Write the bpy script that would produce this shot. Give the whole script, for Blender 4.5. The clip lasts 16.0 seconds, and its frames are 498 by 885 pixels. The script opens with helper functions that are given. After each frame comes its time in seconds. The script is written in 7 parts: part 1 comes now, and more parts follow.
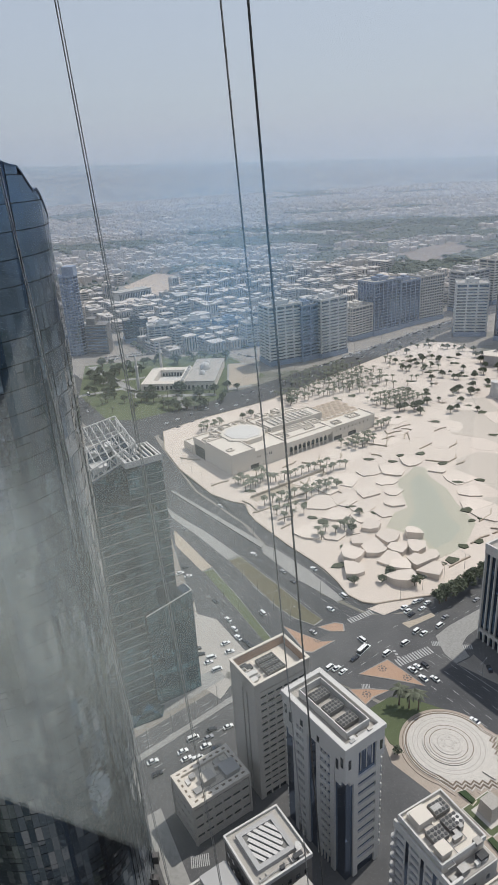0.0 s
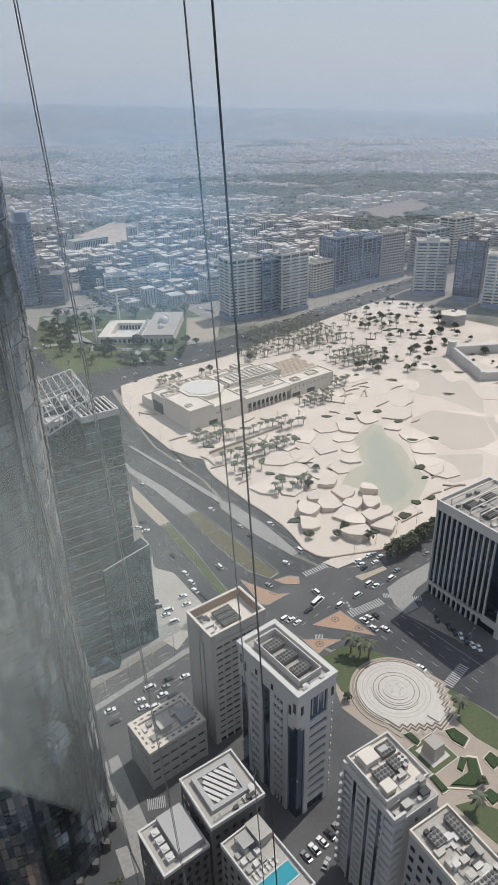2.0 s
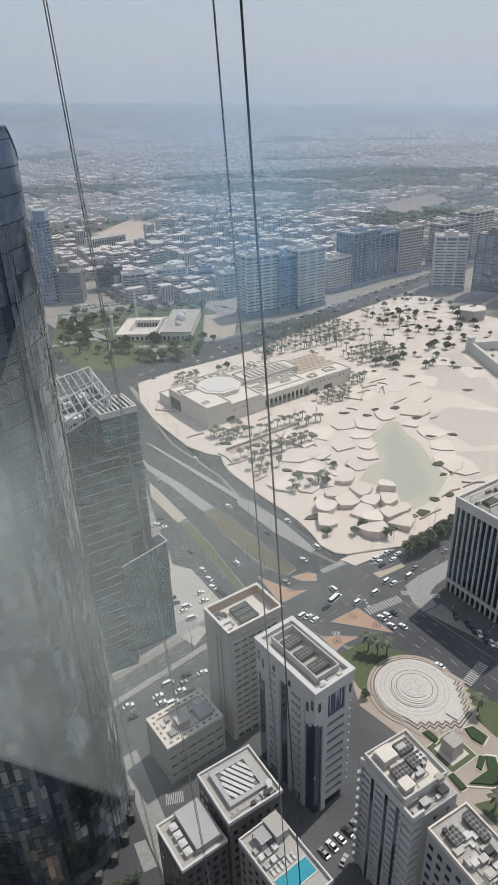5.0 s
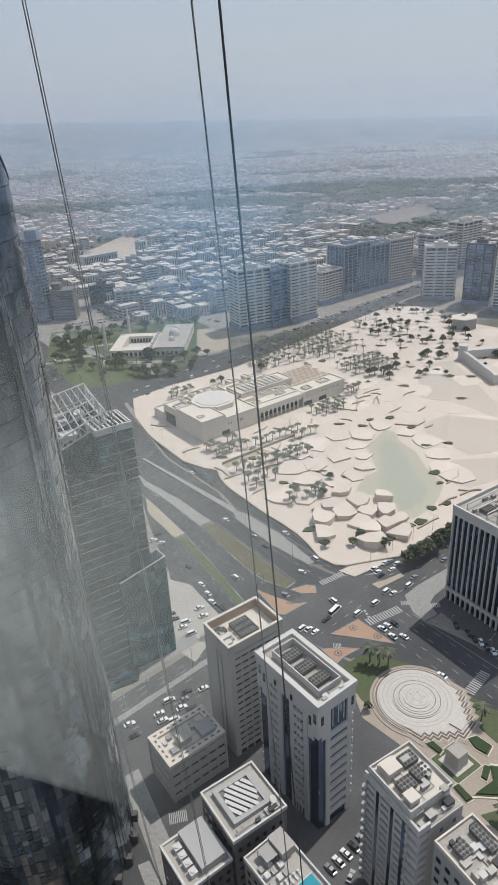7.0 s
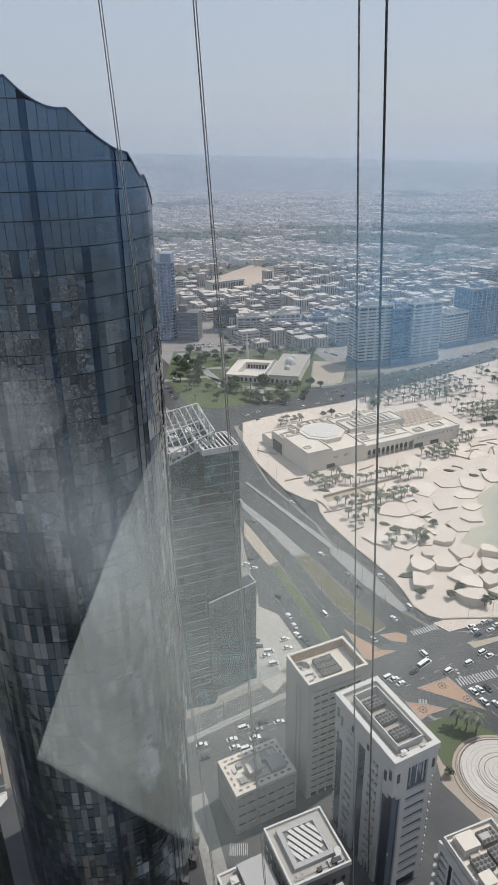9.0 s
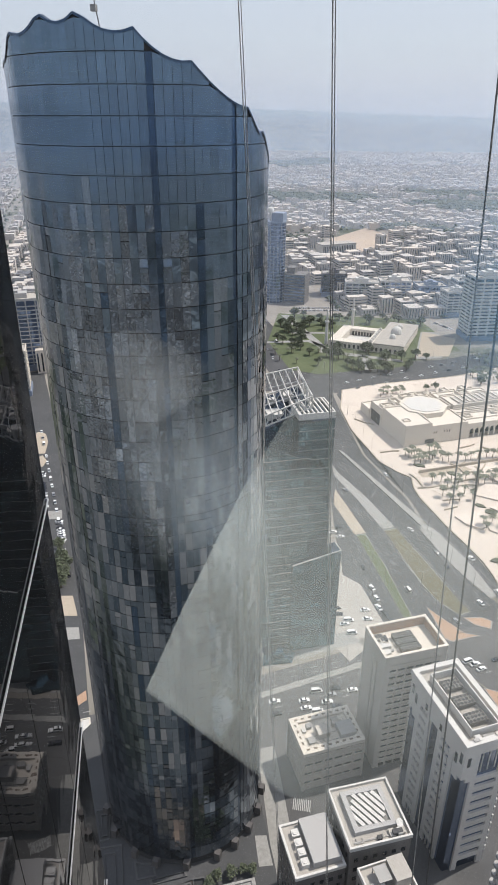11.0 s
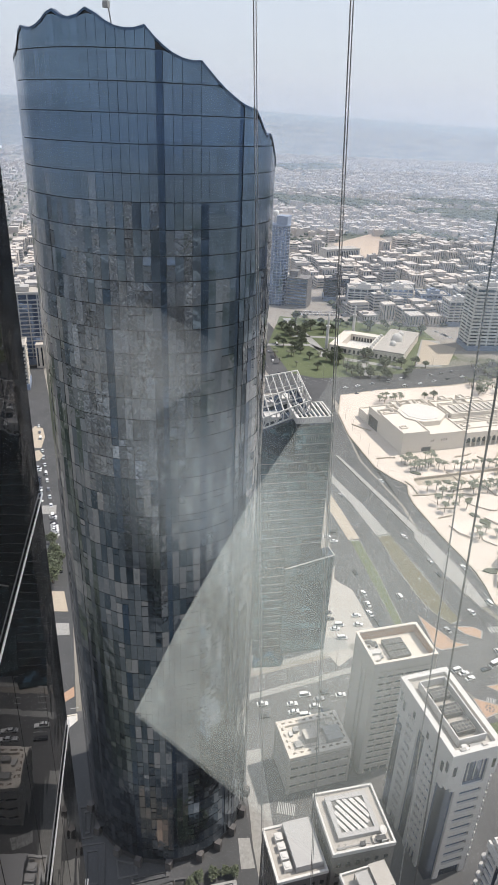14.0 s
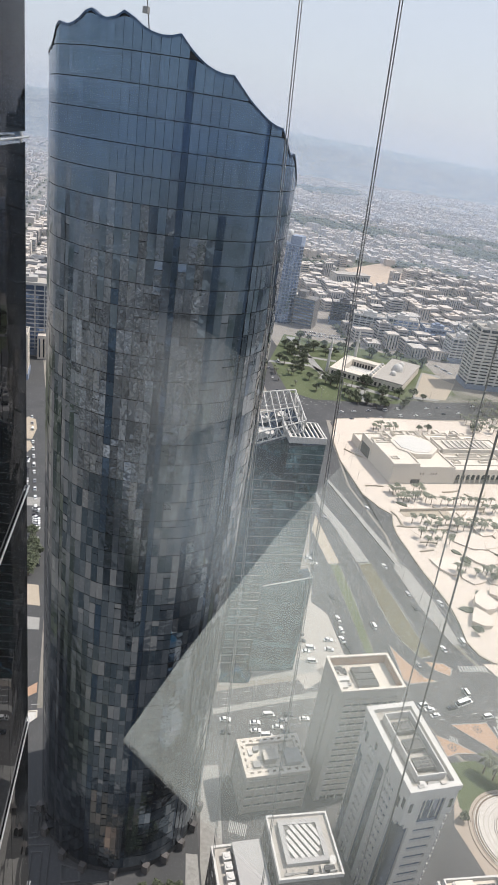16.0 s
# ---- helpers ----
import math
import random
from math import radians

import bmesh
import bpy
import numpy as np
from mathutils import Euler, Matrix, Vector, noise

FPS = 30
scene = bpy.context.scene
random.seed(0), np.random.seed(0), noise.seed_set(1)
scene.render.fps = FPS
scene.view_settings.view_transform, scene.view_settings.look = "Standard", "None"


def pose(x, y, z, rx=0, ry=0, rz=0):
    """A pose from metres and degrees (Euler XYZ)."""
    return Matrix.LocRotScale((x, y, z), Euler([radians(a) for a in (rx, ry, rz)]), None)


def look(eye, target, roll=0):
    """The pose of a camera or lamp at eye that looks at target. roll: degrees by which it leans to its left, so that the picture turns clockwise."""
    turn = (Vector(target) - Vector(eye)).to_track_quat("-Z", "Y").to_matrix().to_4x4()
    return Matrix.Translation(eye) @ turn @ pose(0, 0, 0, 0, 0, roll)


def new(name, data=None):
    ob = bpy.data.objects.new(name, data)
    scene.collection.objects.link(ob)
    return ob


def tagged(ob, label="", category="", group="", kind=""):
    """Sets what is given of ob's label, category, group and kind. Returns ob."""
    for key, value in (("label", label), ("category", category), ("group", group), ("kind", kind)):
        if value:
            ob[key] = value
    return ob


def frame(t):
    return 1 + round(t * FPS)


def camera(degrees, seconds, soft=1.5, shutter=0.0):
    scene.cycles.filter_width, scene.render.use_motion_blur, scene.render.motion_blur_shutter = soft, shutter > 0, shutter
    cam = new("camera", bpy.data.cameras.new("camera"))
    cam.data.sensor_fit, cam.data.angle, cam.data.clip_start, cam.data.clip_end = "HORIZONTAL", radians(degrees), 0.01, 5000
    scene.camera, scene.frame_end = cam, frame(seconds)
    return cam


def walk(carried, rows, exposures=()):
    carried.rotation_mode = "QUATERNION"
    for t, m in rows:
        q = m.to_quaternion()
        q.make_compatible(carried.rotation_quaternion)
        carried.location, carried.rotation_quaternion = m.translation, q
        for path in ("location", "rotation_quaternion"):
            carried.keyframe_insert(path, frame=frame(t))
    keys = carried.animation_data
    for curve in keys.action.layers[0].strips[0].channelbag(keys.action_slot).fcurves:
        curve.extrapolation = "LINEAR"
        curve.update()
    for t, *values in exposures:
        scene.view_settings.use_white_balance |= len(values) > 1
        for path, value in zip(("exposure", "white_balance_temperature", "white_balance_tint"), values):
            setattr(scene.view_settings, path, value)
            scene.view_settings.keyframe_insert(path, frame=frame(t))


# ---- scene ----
EYE = 200.0      # height of the eye over the street
K = 0.87         # metres in one unit of the town plan
cam = camera(41.46, 16.0)
ROWS = [  # seconds, x, y, lift, three turns
    (0.0, 0.047, -0.020, 0.000, 66.99, 3.18, 0.88),
    (0.5, 0.057, -0.003, 0.000, 67.32, 3.76, -0.53),
    (1.0, 0.067, -0.013, 0.000, 66.81, 3.64, -1.33),
    (1.5, 0.065, -0.020, 0.000, 64.67, 1.74, -1.31),
    (2.0, 0.059, -0.005, 0.000, 63.04, 1.05, -2.10),
    (2.5, 0.039, -0.000, 0.000, 62.39, 1.24, -1.60),
    (3.0, 0.011, 0.001, 0.000, 62.35, 1.53, -0.90),
    (3.5, 0.000, 0.018, 0.000, 62.20, 1.24, -0.65),
    (4.0, 0.006, 0.001, 0.000, 62.29, 1.25, -0.72),
    (4.5, 0.016, -0.000, 0.000, 62.53, 1.61, -0.76),
    (6.8, 0.039, -0.020, 0.000, 63.77, 2.19, -1.08),
    (7.0, 0.041, -0.020, 0.000, 63.90, 2.82, -1.73),
    (7.5, 0.032, -0.003, 0.000, 64.60, 3.04, -3.01),
    (8.0, 0.012, -0.000, 0.000, 64.95, 1.32, 1.26),
    (8.5, 0.001, 0.000, 0.000, 66.03, 0.89, 5.85),
    (9.0, -0.005, 0.000, 0.012, 66.87, 0.76, 9.26),
    (9.5, -0.003, -0.001, 0.015, 67.10, 1.36, 12.59),
    (10.0, -0.019, -0.013, 0.020, 66.47, 0.97, 15.74),
    (10.2, -0.019, -0.015, 0.022, 66.09, 0.93, 16.76),
    (12.3, -0.007, -0.033, 0.033, 60.88, -0.81, 19.51),
    (12.5, -0.006, -0.035, 0.033, 60.79, -0.95, 19.40),
    (13.0, -0.018, -0.021, 0.025, 60.76, -1.60, 19.56),
    (13.5, -0.037, 0.023, 0.012, 62.43, -1.84, 19.35),
    (14.0, -0.042, 0.024, 0.000, 63.94, -2.02, 19.44),
    (14.5, -0.036, 0.004, 0.000, 64.49, -3.08, 20.44),
    (15.0, -0.041, 0.022, 0.000, 63.78, -4.27, 21.10),
    (15.5, -0.040, 0.002, 0.000, 64.48, -6.04, 20.71),
    (16.0, -0.070, 0.033, 0.000, 64.97, -7.91, 21.46),
]
EXP0 = 0.04
FILM = 0.145  # strength of the glare painted on the window
walk(cam, [(t, pose(x, y, EYE + z, rx, ry, rz)) for t, x, y, z, rx, ry, rz in ROWS],
     [(0.0, EXP0, 6500, 10), (8.6, EXP0, 6500, 10), (10.2, EXP0 + 0.22, 6600, 11), (12.3, EXP0 + 0.57, 6790, 12), (13.0, EXP0 + 0.56, 6790, 12), (15.0, EXP0 + 0.48, 6790, 12), (16.0, EXP0 + 0.46, 6790, 12)])

# ---- light: high sun ahead to the right, hazy sky ----
SUN = Vector((0.74 * math.cos(radians(60)), 0.68 * math.cos(radians(60)), math.sin(radians(60)))).normalized()
world = bpy.data.worlds.new("sky")
scene.world = world
world.use_nodes = True
wn = world.node_tree.nodes
sky = wn.new("ShaderNodeTexSky")
sky.sky_type, sky.sun_disc = "NISHITA", False
sky.sun_elevation, sky.sun_rotation = radians(60), radians(47)
sky.altitude, sky.air_density, sky.dust_density, sky.ozone_density = 0, 1.4, 2.2, 4.0
clear_sky = wn["Background"]
clear_sky.inputs["Strength"].default_value = 0.12
dusty_sky, both_skies = wn.new("ShaderNodeBackground"), wn.new("ShaderNodeMixShader")
dusty_sky.inputs[0].default_value = (0.475, 0.525, 0.615, 1)
both_skies.inputs[0].default_value = 0.8
world.node_tree.links.new(sky.outputs[0], clear_sky.inputs[0])
world.node_tree.links.new(clear_sky.outputs[0], both_skies.inputs[1])
world.node_tree.links.new(dusty_sky.outputs[0], both_skies.inputs[2])
world.node_tree.links.new(both_skies.outputs[0], wn["World Output"].inputs[0])
sun = new("sun", bpy.data.lights.new("sun", "SUN"))
sun.data.energy, sun.data.angle, sun.data.color = 3.2, radians(0.8), (1.0, 0.955, 0.89)
sun.matrix_world = look(SUN * 600, (0, 0, 0))

# ---- materials ----
def mat(name, color, rough=0.8, metal=0.0, grain=6.0, vary=0.12, bump=0.15, stain=0.35, island=0.0, alt=None, spec=0.4, obj=0.0):
    """A surface with fine grain and broad stains; island or obj varies brightness from piece to piece."""
    m = bpy.data.materials.new(name)
    m.use_nodes = True
    n, l = m.node_tree.nodes, m.node_tree.links
    p = n["Principled BSDF"]
    p.inputs["Roughness"].default_value, p.inputs["Metallic"].default_value = rough, metal
    p.inputs["Specular IOR Level"].default_value = spec
    geo = n.new("ShaderNodeNewGeometry")
    fine, broad = n.new("ShaderNodeTexNoise"), n.new("ShaderNodeTexNoise")
    fine.inputs["Scale"].default_value, broad.inputs["Scale"].default_value = grain, grain * 0.04
    fine.inputs["Detail"].default_value, broad.inputs["Detail"].default_value = 4, 5
    for k in (fine, broad):
        l.new(geo.outputs["Position"], k.inputs["Vector"])
    add = n.new("ShaderNodeMath")
    add.operation = "MULTIPLY_ADD"
    add.inputs[1].default_value = stain
    l.new(broad.outputs["Fac"], add.inputs[0])
    l.new(fine.outputs["Fac"], add.inputs[2])
    rng = n.new("ShaderNodeMapRange")
    rng.inputs["From Min"].default_value, rng.inputs["From Max"].default_value = 0.3, 0.7 + stain
    rng.inputs["To Min"].default_value, rng.inputs["To Max"].default_value = 1 - vary * 1.6, 1 + vary
    l.new(add.outputs[0], rng.inputs["Value"])
    value = rng.outputs[0]
    for kind, amount in (("island", island), ("obj", obj)):
        if amount:
            src = geo.outputs["Random Per Island"] if kind == "island" else n.new("ShaderNodeObjectInfo").outputs["Random"]
            r2 = n.new("ShaderNodeMapRange")
            r2.inputs["To Min"].default_value, r2.inputs["To Max"].default_value = 1 - amount, 1 + amount * 0.6
            l.new(src, r2.inputs["Value"])
            mul = n.new("ShaderNodeMath")
            mul.operation = "MULTIPLY"
            l.new(value, mul.inputs[0])
            l.new(r2.outputs[0], mul.inputs[1])
            value = mul.outputs[0]
    base = n.new("ShaderNodeMix")
    base.data_type = "RGBA"
    base.inputs["A"].default_value, base.inputs["B"].default_value = (*color, 1), (*(alt or color), 1)
    l.new(broad.outputs["Fac"] if not island else geo.outputs["Random Per Island"], base.inputs["Factor"])
    hsv = n.new("ShaderNodeHueSaturation")
    l.new(value, hsv.inputs["Value"])
    l.new(base.outputs["Result"], hsv.inputs["Color"])
    l.new(hsv.outputs["Color"], p.inputs["Base Color"])
    if bump:
        b = n.new("ShaderNodeBump")
        b.inputs["Strength"].default_value, b.inputs["Distance"].default_value = bump, 0.05
        l.new(fine.outputs["Fac"], b.inputs["Height"])
        l.new(b.outputs[0], p.inputs["Normal"])
    return m


def mirror_glass(name, color, rough=0.04, island=0.35, obj=0.0, wave=0.02, wscale=0.5, alt=None, edge=1.0):
    """Coated facade glass: a dark tinted mirror, a little wavy, toned from pane to pane."""
    m = mat(name, color, rough, 1.0, 3.0, 0.12, 0.0, 0.6, island, alt, 0.5, obj)
    n, l = m.node_tree.nodes, m.node_tree.links
    tex, b = n.new("ShaderNodeTexNoise"), n.new("ShaderNodeBump")
    tex.inputs["Scale"].default_value = wscale
    l.new(n["Geometry"].outputs["Position"], tex.inputs["Vector"])
    b.inputs["Strength"].default_value, b.inputs["Distance"].default_value = 1.0, wave
    l.new(tex.outputs["Fac"], b.inputs["Height"])
    l.new(b.outputs[0], n["Principled BSDF"].inputs["Normal"])
    n["Principled BSDF"].inputs["Specular Tint"].default_value = (edge, edge, edge * 1.03, 1)
    return m


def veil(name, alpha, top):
    """Stand-in for airborne dust haze: a mostly clear sheet, scattering daylight both ways, thinning out upwards."""
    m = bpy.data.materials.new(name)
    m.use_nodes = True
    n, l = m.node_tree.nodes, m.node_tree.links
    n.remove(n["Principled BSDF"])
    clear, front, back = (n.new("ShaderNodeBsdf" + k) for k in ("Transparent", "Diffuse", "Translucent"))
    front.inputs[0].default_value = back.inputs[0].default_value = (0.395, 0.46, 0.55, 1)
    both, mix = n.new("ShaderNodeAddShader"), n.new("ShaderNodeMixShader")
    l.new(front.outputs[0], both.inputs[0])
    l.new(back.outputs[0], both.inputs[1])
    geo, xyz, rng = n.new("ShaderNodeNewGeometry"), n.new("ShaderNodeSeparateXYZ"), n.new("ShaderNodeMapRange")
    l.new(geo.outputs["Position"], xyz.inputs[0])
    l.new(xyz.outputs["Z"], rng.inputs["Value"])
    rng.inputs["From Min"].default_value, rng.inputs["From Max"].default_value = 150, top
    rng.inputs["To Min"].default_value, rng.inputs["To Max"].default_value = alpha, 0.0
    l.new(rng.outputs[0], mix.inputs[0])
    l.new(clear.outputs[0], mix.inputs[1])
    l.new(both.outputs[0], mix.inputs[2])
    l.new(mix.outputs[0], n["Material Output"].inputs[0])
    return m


M = dict(
    asphalt=mat("asphalt", (0.052, 0.054, 0.058), 0.9, 0, 1.2, 0.28, 0.2, 1.1, alt=(0.088, 0.088, 0.09)),
    street=mat("worn_asphalt", (0.078, 0.079, 0.082), 0.9, 0, 1.2, 0.28, 0.2, 1.1, alt=(0.118, 0.116, 0.114)),
    pave=mat("pale_paving", (0.34, 0.33, 0.31), 0.9, 0, 0.9, 0.3, 0.2, 0.9, alt=(0.26, 0.26, 0.25)),
    plaza=mat("plaza_stone", (0.58, 0.50, 0.435), 0.85, 0, 0.9, 0.09, 0.1, 0.6, alt=(0.55, 0.485, 0.415)),
    slab=mat("slab_stone", (0.61, 0.535, 0.465), 0.85, 0, 1.2, 0.08, 0.1, 0.5, obj=0.08),
    sand=mat("sand", (0.42, 0.36, 0.28), 0.95, 0, 1.0, 0.15, 0.2, 0.9, alt=(0.36, 0.31, 0.25)),
    orange=mat("orange_paver", (0.42, 0.265, 0.175), 0.9, 0, 2.0, 0.18, 0.2, 0.8, alt=(0.36, 0.245, 0.175)),
    paint=mat("road_paint", (0.38, 0.38, 0.37), 0.8, 0, 4.0, 0.2, 0, 0.5),
    slate=mat("slate_paving", (0.05, 0.053, 0.057), 0.8, 0, 2.0, 0.2, 0.1, 0.7, alt=(0.075, 0.075, 0.075)),
    brown=mat("brown_paver", (0.20, 0.155, 0.115), 0.9, 0, 2.0, 0.2, 0.2, 0.8, alt=(0.15, 0.12, 0.095)),
    white=mat("white_render", (0.61, 0.595, 0.565), 0.8, 0, 2.0, 0.13, 0.1, 0.8, alt=(0.49, 0.475, 0.45)),
    grey=mat("grey_render", (0.38, 0.37, 0.36), 0.8, 0, 2.0, 0.1, 0.1, 0.6, alt=(0.36, 0.355, 0.345)),
    beige=mat("beige_render", (0.50, 0.46, 0.41), 0.85, 0, 2.0, 0.1, 0.1, 0.7, alt=(0.44, 0.41, 0.37)),
    cream=mat("cream_stone", (0.64, 0.585, 0.51), 0.85, 0, 2.0, 0.08, 0.1, 0.6, alt=(0.58, 0.53, 0.46)),
    bluewall=mat("blue_grey_cladding", (0.20, 0.245, 0.33), 0.6, 0, 2.0, 0.12, 0.1, 0.6, alt=(0.24, 0.28, 0.35)),
    roof=mat("dusty_roof", (0.42, 0.39, 0.35), 0.95, 0, 1.5, 0.2, 0.2, 0.9, alt=(0.36, 0.34, 0.31)),
    dark=mat("dark_cladding", (0.07, 0.065, 0.065), 0.5, 0, 2.0, 0.2, 0.05, 0.6, alt=(0.10, 0.09, 0.085)),
    steel=mat("galvanised_steel", (0.30, 0.295, 0.285), 0.55, 0.4, 5.0, 0.2, 0.05, 0.6),
    plant=mat("weathered_plant", (0.17, 0.165, 0.155), 0.6, 0.2, 5.0, 0.25, 0.05, 0.7),
    umber=mat("umber_stone", (0.15, 0.14, 0.13), 0.6, 0, 2.0, 0.2, 0.1, 0.7, alt=(0.19, 0.175, 0.16)),
    fan=mat("fan_black", (0.05, 0.05, 0.052), 0.7, 0, 5.0, 0.2, 0, 0.5),
    window=mirror_glass("dark_window", (0.10, 0.125, 0.16), 0.06, 0.3, 0.4),
    blue=mirror_glass("blue_window", (0.19, 0.27, 0.43), 0.06, 0.3, 0.35),
    tower=mirror_glass("tower_glass", (0.10, 0.17, 0.255), 0.03, 0.5, 0.4, 0.085, 0.5, alt=(0.235, 0.275, 0.325)),
    crown=mirror_glass("crown_glass", (0.118, 0.175, 0.24), 0.05, 0.12, 0.1, 0.02, 0.3),
    shaft=mirror_glass("shaft_glass", (0.46, 0.49, 0.53), 0.05, 0.2, 0.0, 0.02, 0.3),
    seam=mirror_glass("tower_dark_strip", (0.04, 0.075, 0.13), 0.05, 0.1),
    green=mirror_glass("green_glass", (0.07, 0.16, 0.21), 0.05, 0.3, 0.25, 0.008, 0.2, alt=(0.125, 0.225, 0.275)),
    palm=mat("palm_frond", (0.11, 0.12, 0.08), 0.7, 0, 2.0, 0.2, 0, 0.5, island=0.3),
    leaf=mat("leaf", (0.12, 0.14, 0.09), 0.7, 0, 1.0, 0.2, 0, 0.5, island=0.4, alt=(0.085, 0.10, 0.055)),
    grove=mat("dusty_grove", (0.055, 0.075, 0.05), 0.8, 0, 0.3, 0.25, 0, 0.6, island=0.35, alt=(0.07, 0.08, 0.05)),
    trunk=mat("bark", (0.16, 0.12, 0.09), 0.9, 0, 6.0, 0.2, 0.2),
    bed=mat("planting_bed", (0.085, 0.085, 0.055), 0.95, 0, 1.5, 0.3, 0.3, 0.7, alt=(0.05, 0.065, 0.035)),
    lawn=mat("lawn", (0.075, 0.10, 0.045), 0.95, 0, 0.8, 0.2, 0.2, 0.8, alt=(0.11, 0.125, 0.065)),
    dry=mat("dry_grass", (0.165, 0.14, 0.09), 0.95, 0, 0.5, 0.35, 0.2, 0.9, alt=(0.10, 0.105, 0.06)),
    water=mat("shallow_pool", (0.42, 0.39, 0.30), 0.45, 0, 0.6, 0.08, 0.05, 0.7, alt=(0.39, 0.375, 0.30)),
    pool=mat("turquoise_water", (0.03, 0.27, 0.33), 0.08, 0, 3.0, 0.1, 0.2, 0.4, spec=0.6),
    thin=mat("bright_cable", (0.38, 0.38, 0.38), 0.5, 0.5, 120.0, 0.5, 0.3, 0.2),
    cable=mat("steel_cable", (0.10, 0.10, 0.10), 0.5, 0.6, 90.0, 0.4, 0.3, 0.2),
    rope=mat("pale_cable", (0.34, 0.34, 0.34), 0.6, 0.3, 90.0, 0.5, 0.3, 0.2),
    silver=mat("anodised_aluminium", (0.62, 0.62, 0.62), 0.35, 0.8, 8.0, 0.08, 0, 0.3),
    town=mat("town_render", (0.62, 0.585, 0.55), 0.9, 0, 0.4, 0.12, 0, 0.6, island=0.3, alt=(0.48, 0.42, 0.36)),
    carw=mat("white_car_paint", (0.75, 0.75, 0.74), 0.25, 0, 3.0, 0.03, 0),
    card=mat("dark_car_paint", (0.04, 0.042, 0.05), 0.25, 0, 3.0, 0.03, 0),
    cars=mat("silver_car_paint", (0.36, 0.36, 0.37), 0.3, 0.5, 3.0, 0.03, 0),
    tyre=mat("tyre_rubber", (0.03, 0.03, 0.03), 0.9, 0, 5.0, 0.1, 0),
    inside=mat("dark_interior", (0.03, 0.03, 0.032), 0.9, 0, 5.0, 0.1, 0),
    pale=mat("white_panel", (0.8, 0.82, 0.8), 0.8, 0, 5.0, 0.05, 0),
)

# ---- mesh helpers ----
class Mesh:
    """Gathers faces for one mesh."""
    def __init__(self):
        self.v, self.f = [], []

    def add(self, verts, faces):
        k = len(self.v)
        self.v += [tuple(p) for p in verts]
        self.f += [tuple(k + i for i in f) for f in faces]
        return self

    def box(self, x0, x1, y0, y1, z0, z1, m=None):
        p = [(x, y, z) for z in (z0, z1) for x, y in ((x0, y0), (x1, y0), (x1, y1), (x0, y1))]
        if m:
            p = [m @ Vector(q) for q in p]
        return self.add(p, [(3, 2, 1, 0), (4, 5, 6, 7), (0, 1, 5, 4), (1, 2, 6, 5), (2, 3, 7, 6), (3, 0, 4, 7)])

    def prism(self, poly, z0, z1, bottom=True):
        n = len(poly)
        p = [(x, y, z0) for x, y in poly] + [(x, y, z1) for x, y in poly]
        f = [(i, (i + 1) % n, n + (i + 1) % n, n + i) for i in range(n)] + [tuple(range(n, 2 * n))]
        return self.add(p, f + ([tuple(range(n - 1, -1, -1))] if bottom else []))

    def tube(self, cx, cy, z0, z1, r0, r1, n=10, cap=True):
        p = [(cx + r * math.cos(2 * math.pi * i / n), cy + r * math.sin(2 * math.pi * i / n), z) for r, z in ((r0, z0), (r1, z1)) for i in range(n)]
        f = [(i, (i + 1) % n, n + (i + 1) % n, n + i) for i in range(n)]
        return self.add(p, f + ([tuple(range(n, 2 * n)), tuple(range(n - 1, -1, -1))] if cap else []))

    def bar(self, a, b, r, n=5):
        a, b = Vector(a), Vector(b)
        q = (b - a).to_track_quat("Z", "Y")
        p = [e + q @ Vector((r * math.cos(2 * math.pi * i / n), r * math.sin(2 * math.pi * i / n), 0)) for e in (a, b) for i in range(n)]
        return self.add(p, [(i, (i + 1) % n, n + (i + 1) % n, n + i) for i in range(n)] + [tuple(range(n, 2 * n)), tuple(range(n - 1, -1, -1))])

    def done(self, name):
        d = bpy.data.meshes.new(name)
        d.from_pydata(self.v, [], self.f)
        d.update()
        return d


def part(name, mesh, material, parent=None, label="", at=None, data=None):
    """Links a mesh as one object, under its thing where one is given."""
    d = data or mesh.done(name)
    if not d.materials:
        d.materials.append(material)
    ob = new(name, d)
    if parent:
        ob.parent = parent
    if at:
        ob.matrix_basis = at
    return tagged(ob, label)


def shared(name, mesh, material):
    d = mesh.done(name)
    d.materials.append(material)
    return d


def thing(name, m, label, category, group="", kind=""):
    ob = new(name)
    ob.matrix_basis = m
    return tagged(ob, label, category, group, kind)


def struct(name, mesh, material, label="", category=""):
    return tagged(part(name, mesh, material), label, category, "", "structure")


def pl(x, y):
    return (K * x, K * y)


def poly(*pts):
    return [pl(x, y) for x, y in pts]

def kerb_loop(pts, w, z0, z1):
    """A low wall that runs round a plot."""
    m, pg = Mesh(), [Vector(p) for p in poly(*pts)]
    c = sum(pg, Vector((0, 0))) / len(pg)
    ins = [p + (c - p).normalized() * w * 1.4 for p in pg]
    n = len(pg)
    m.add([(*p, z) for z in (z0, z1) for p in pg] + [(*p, z) for z in (z0, z1) for p in ins],
          [f for k in range(n) for e in ((k + 1) % n,) for f in ((k, e, n + e, n + k), (n + k, n + e, 3 * n + e, 3 * n + k), (3 * n + k, 3 * n + e, 2 * n + e, 2 * n + k))])
    return m


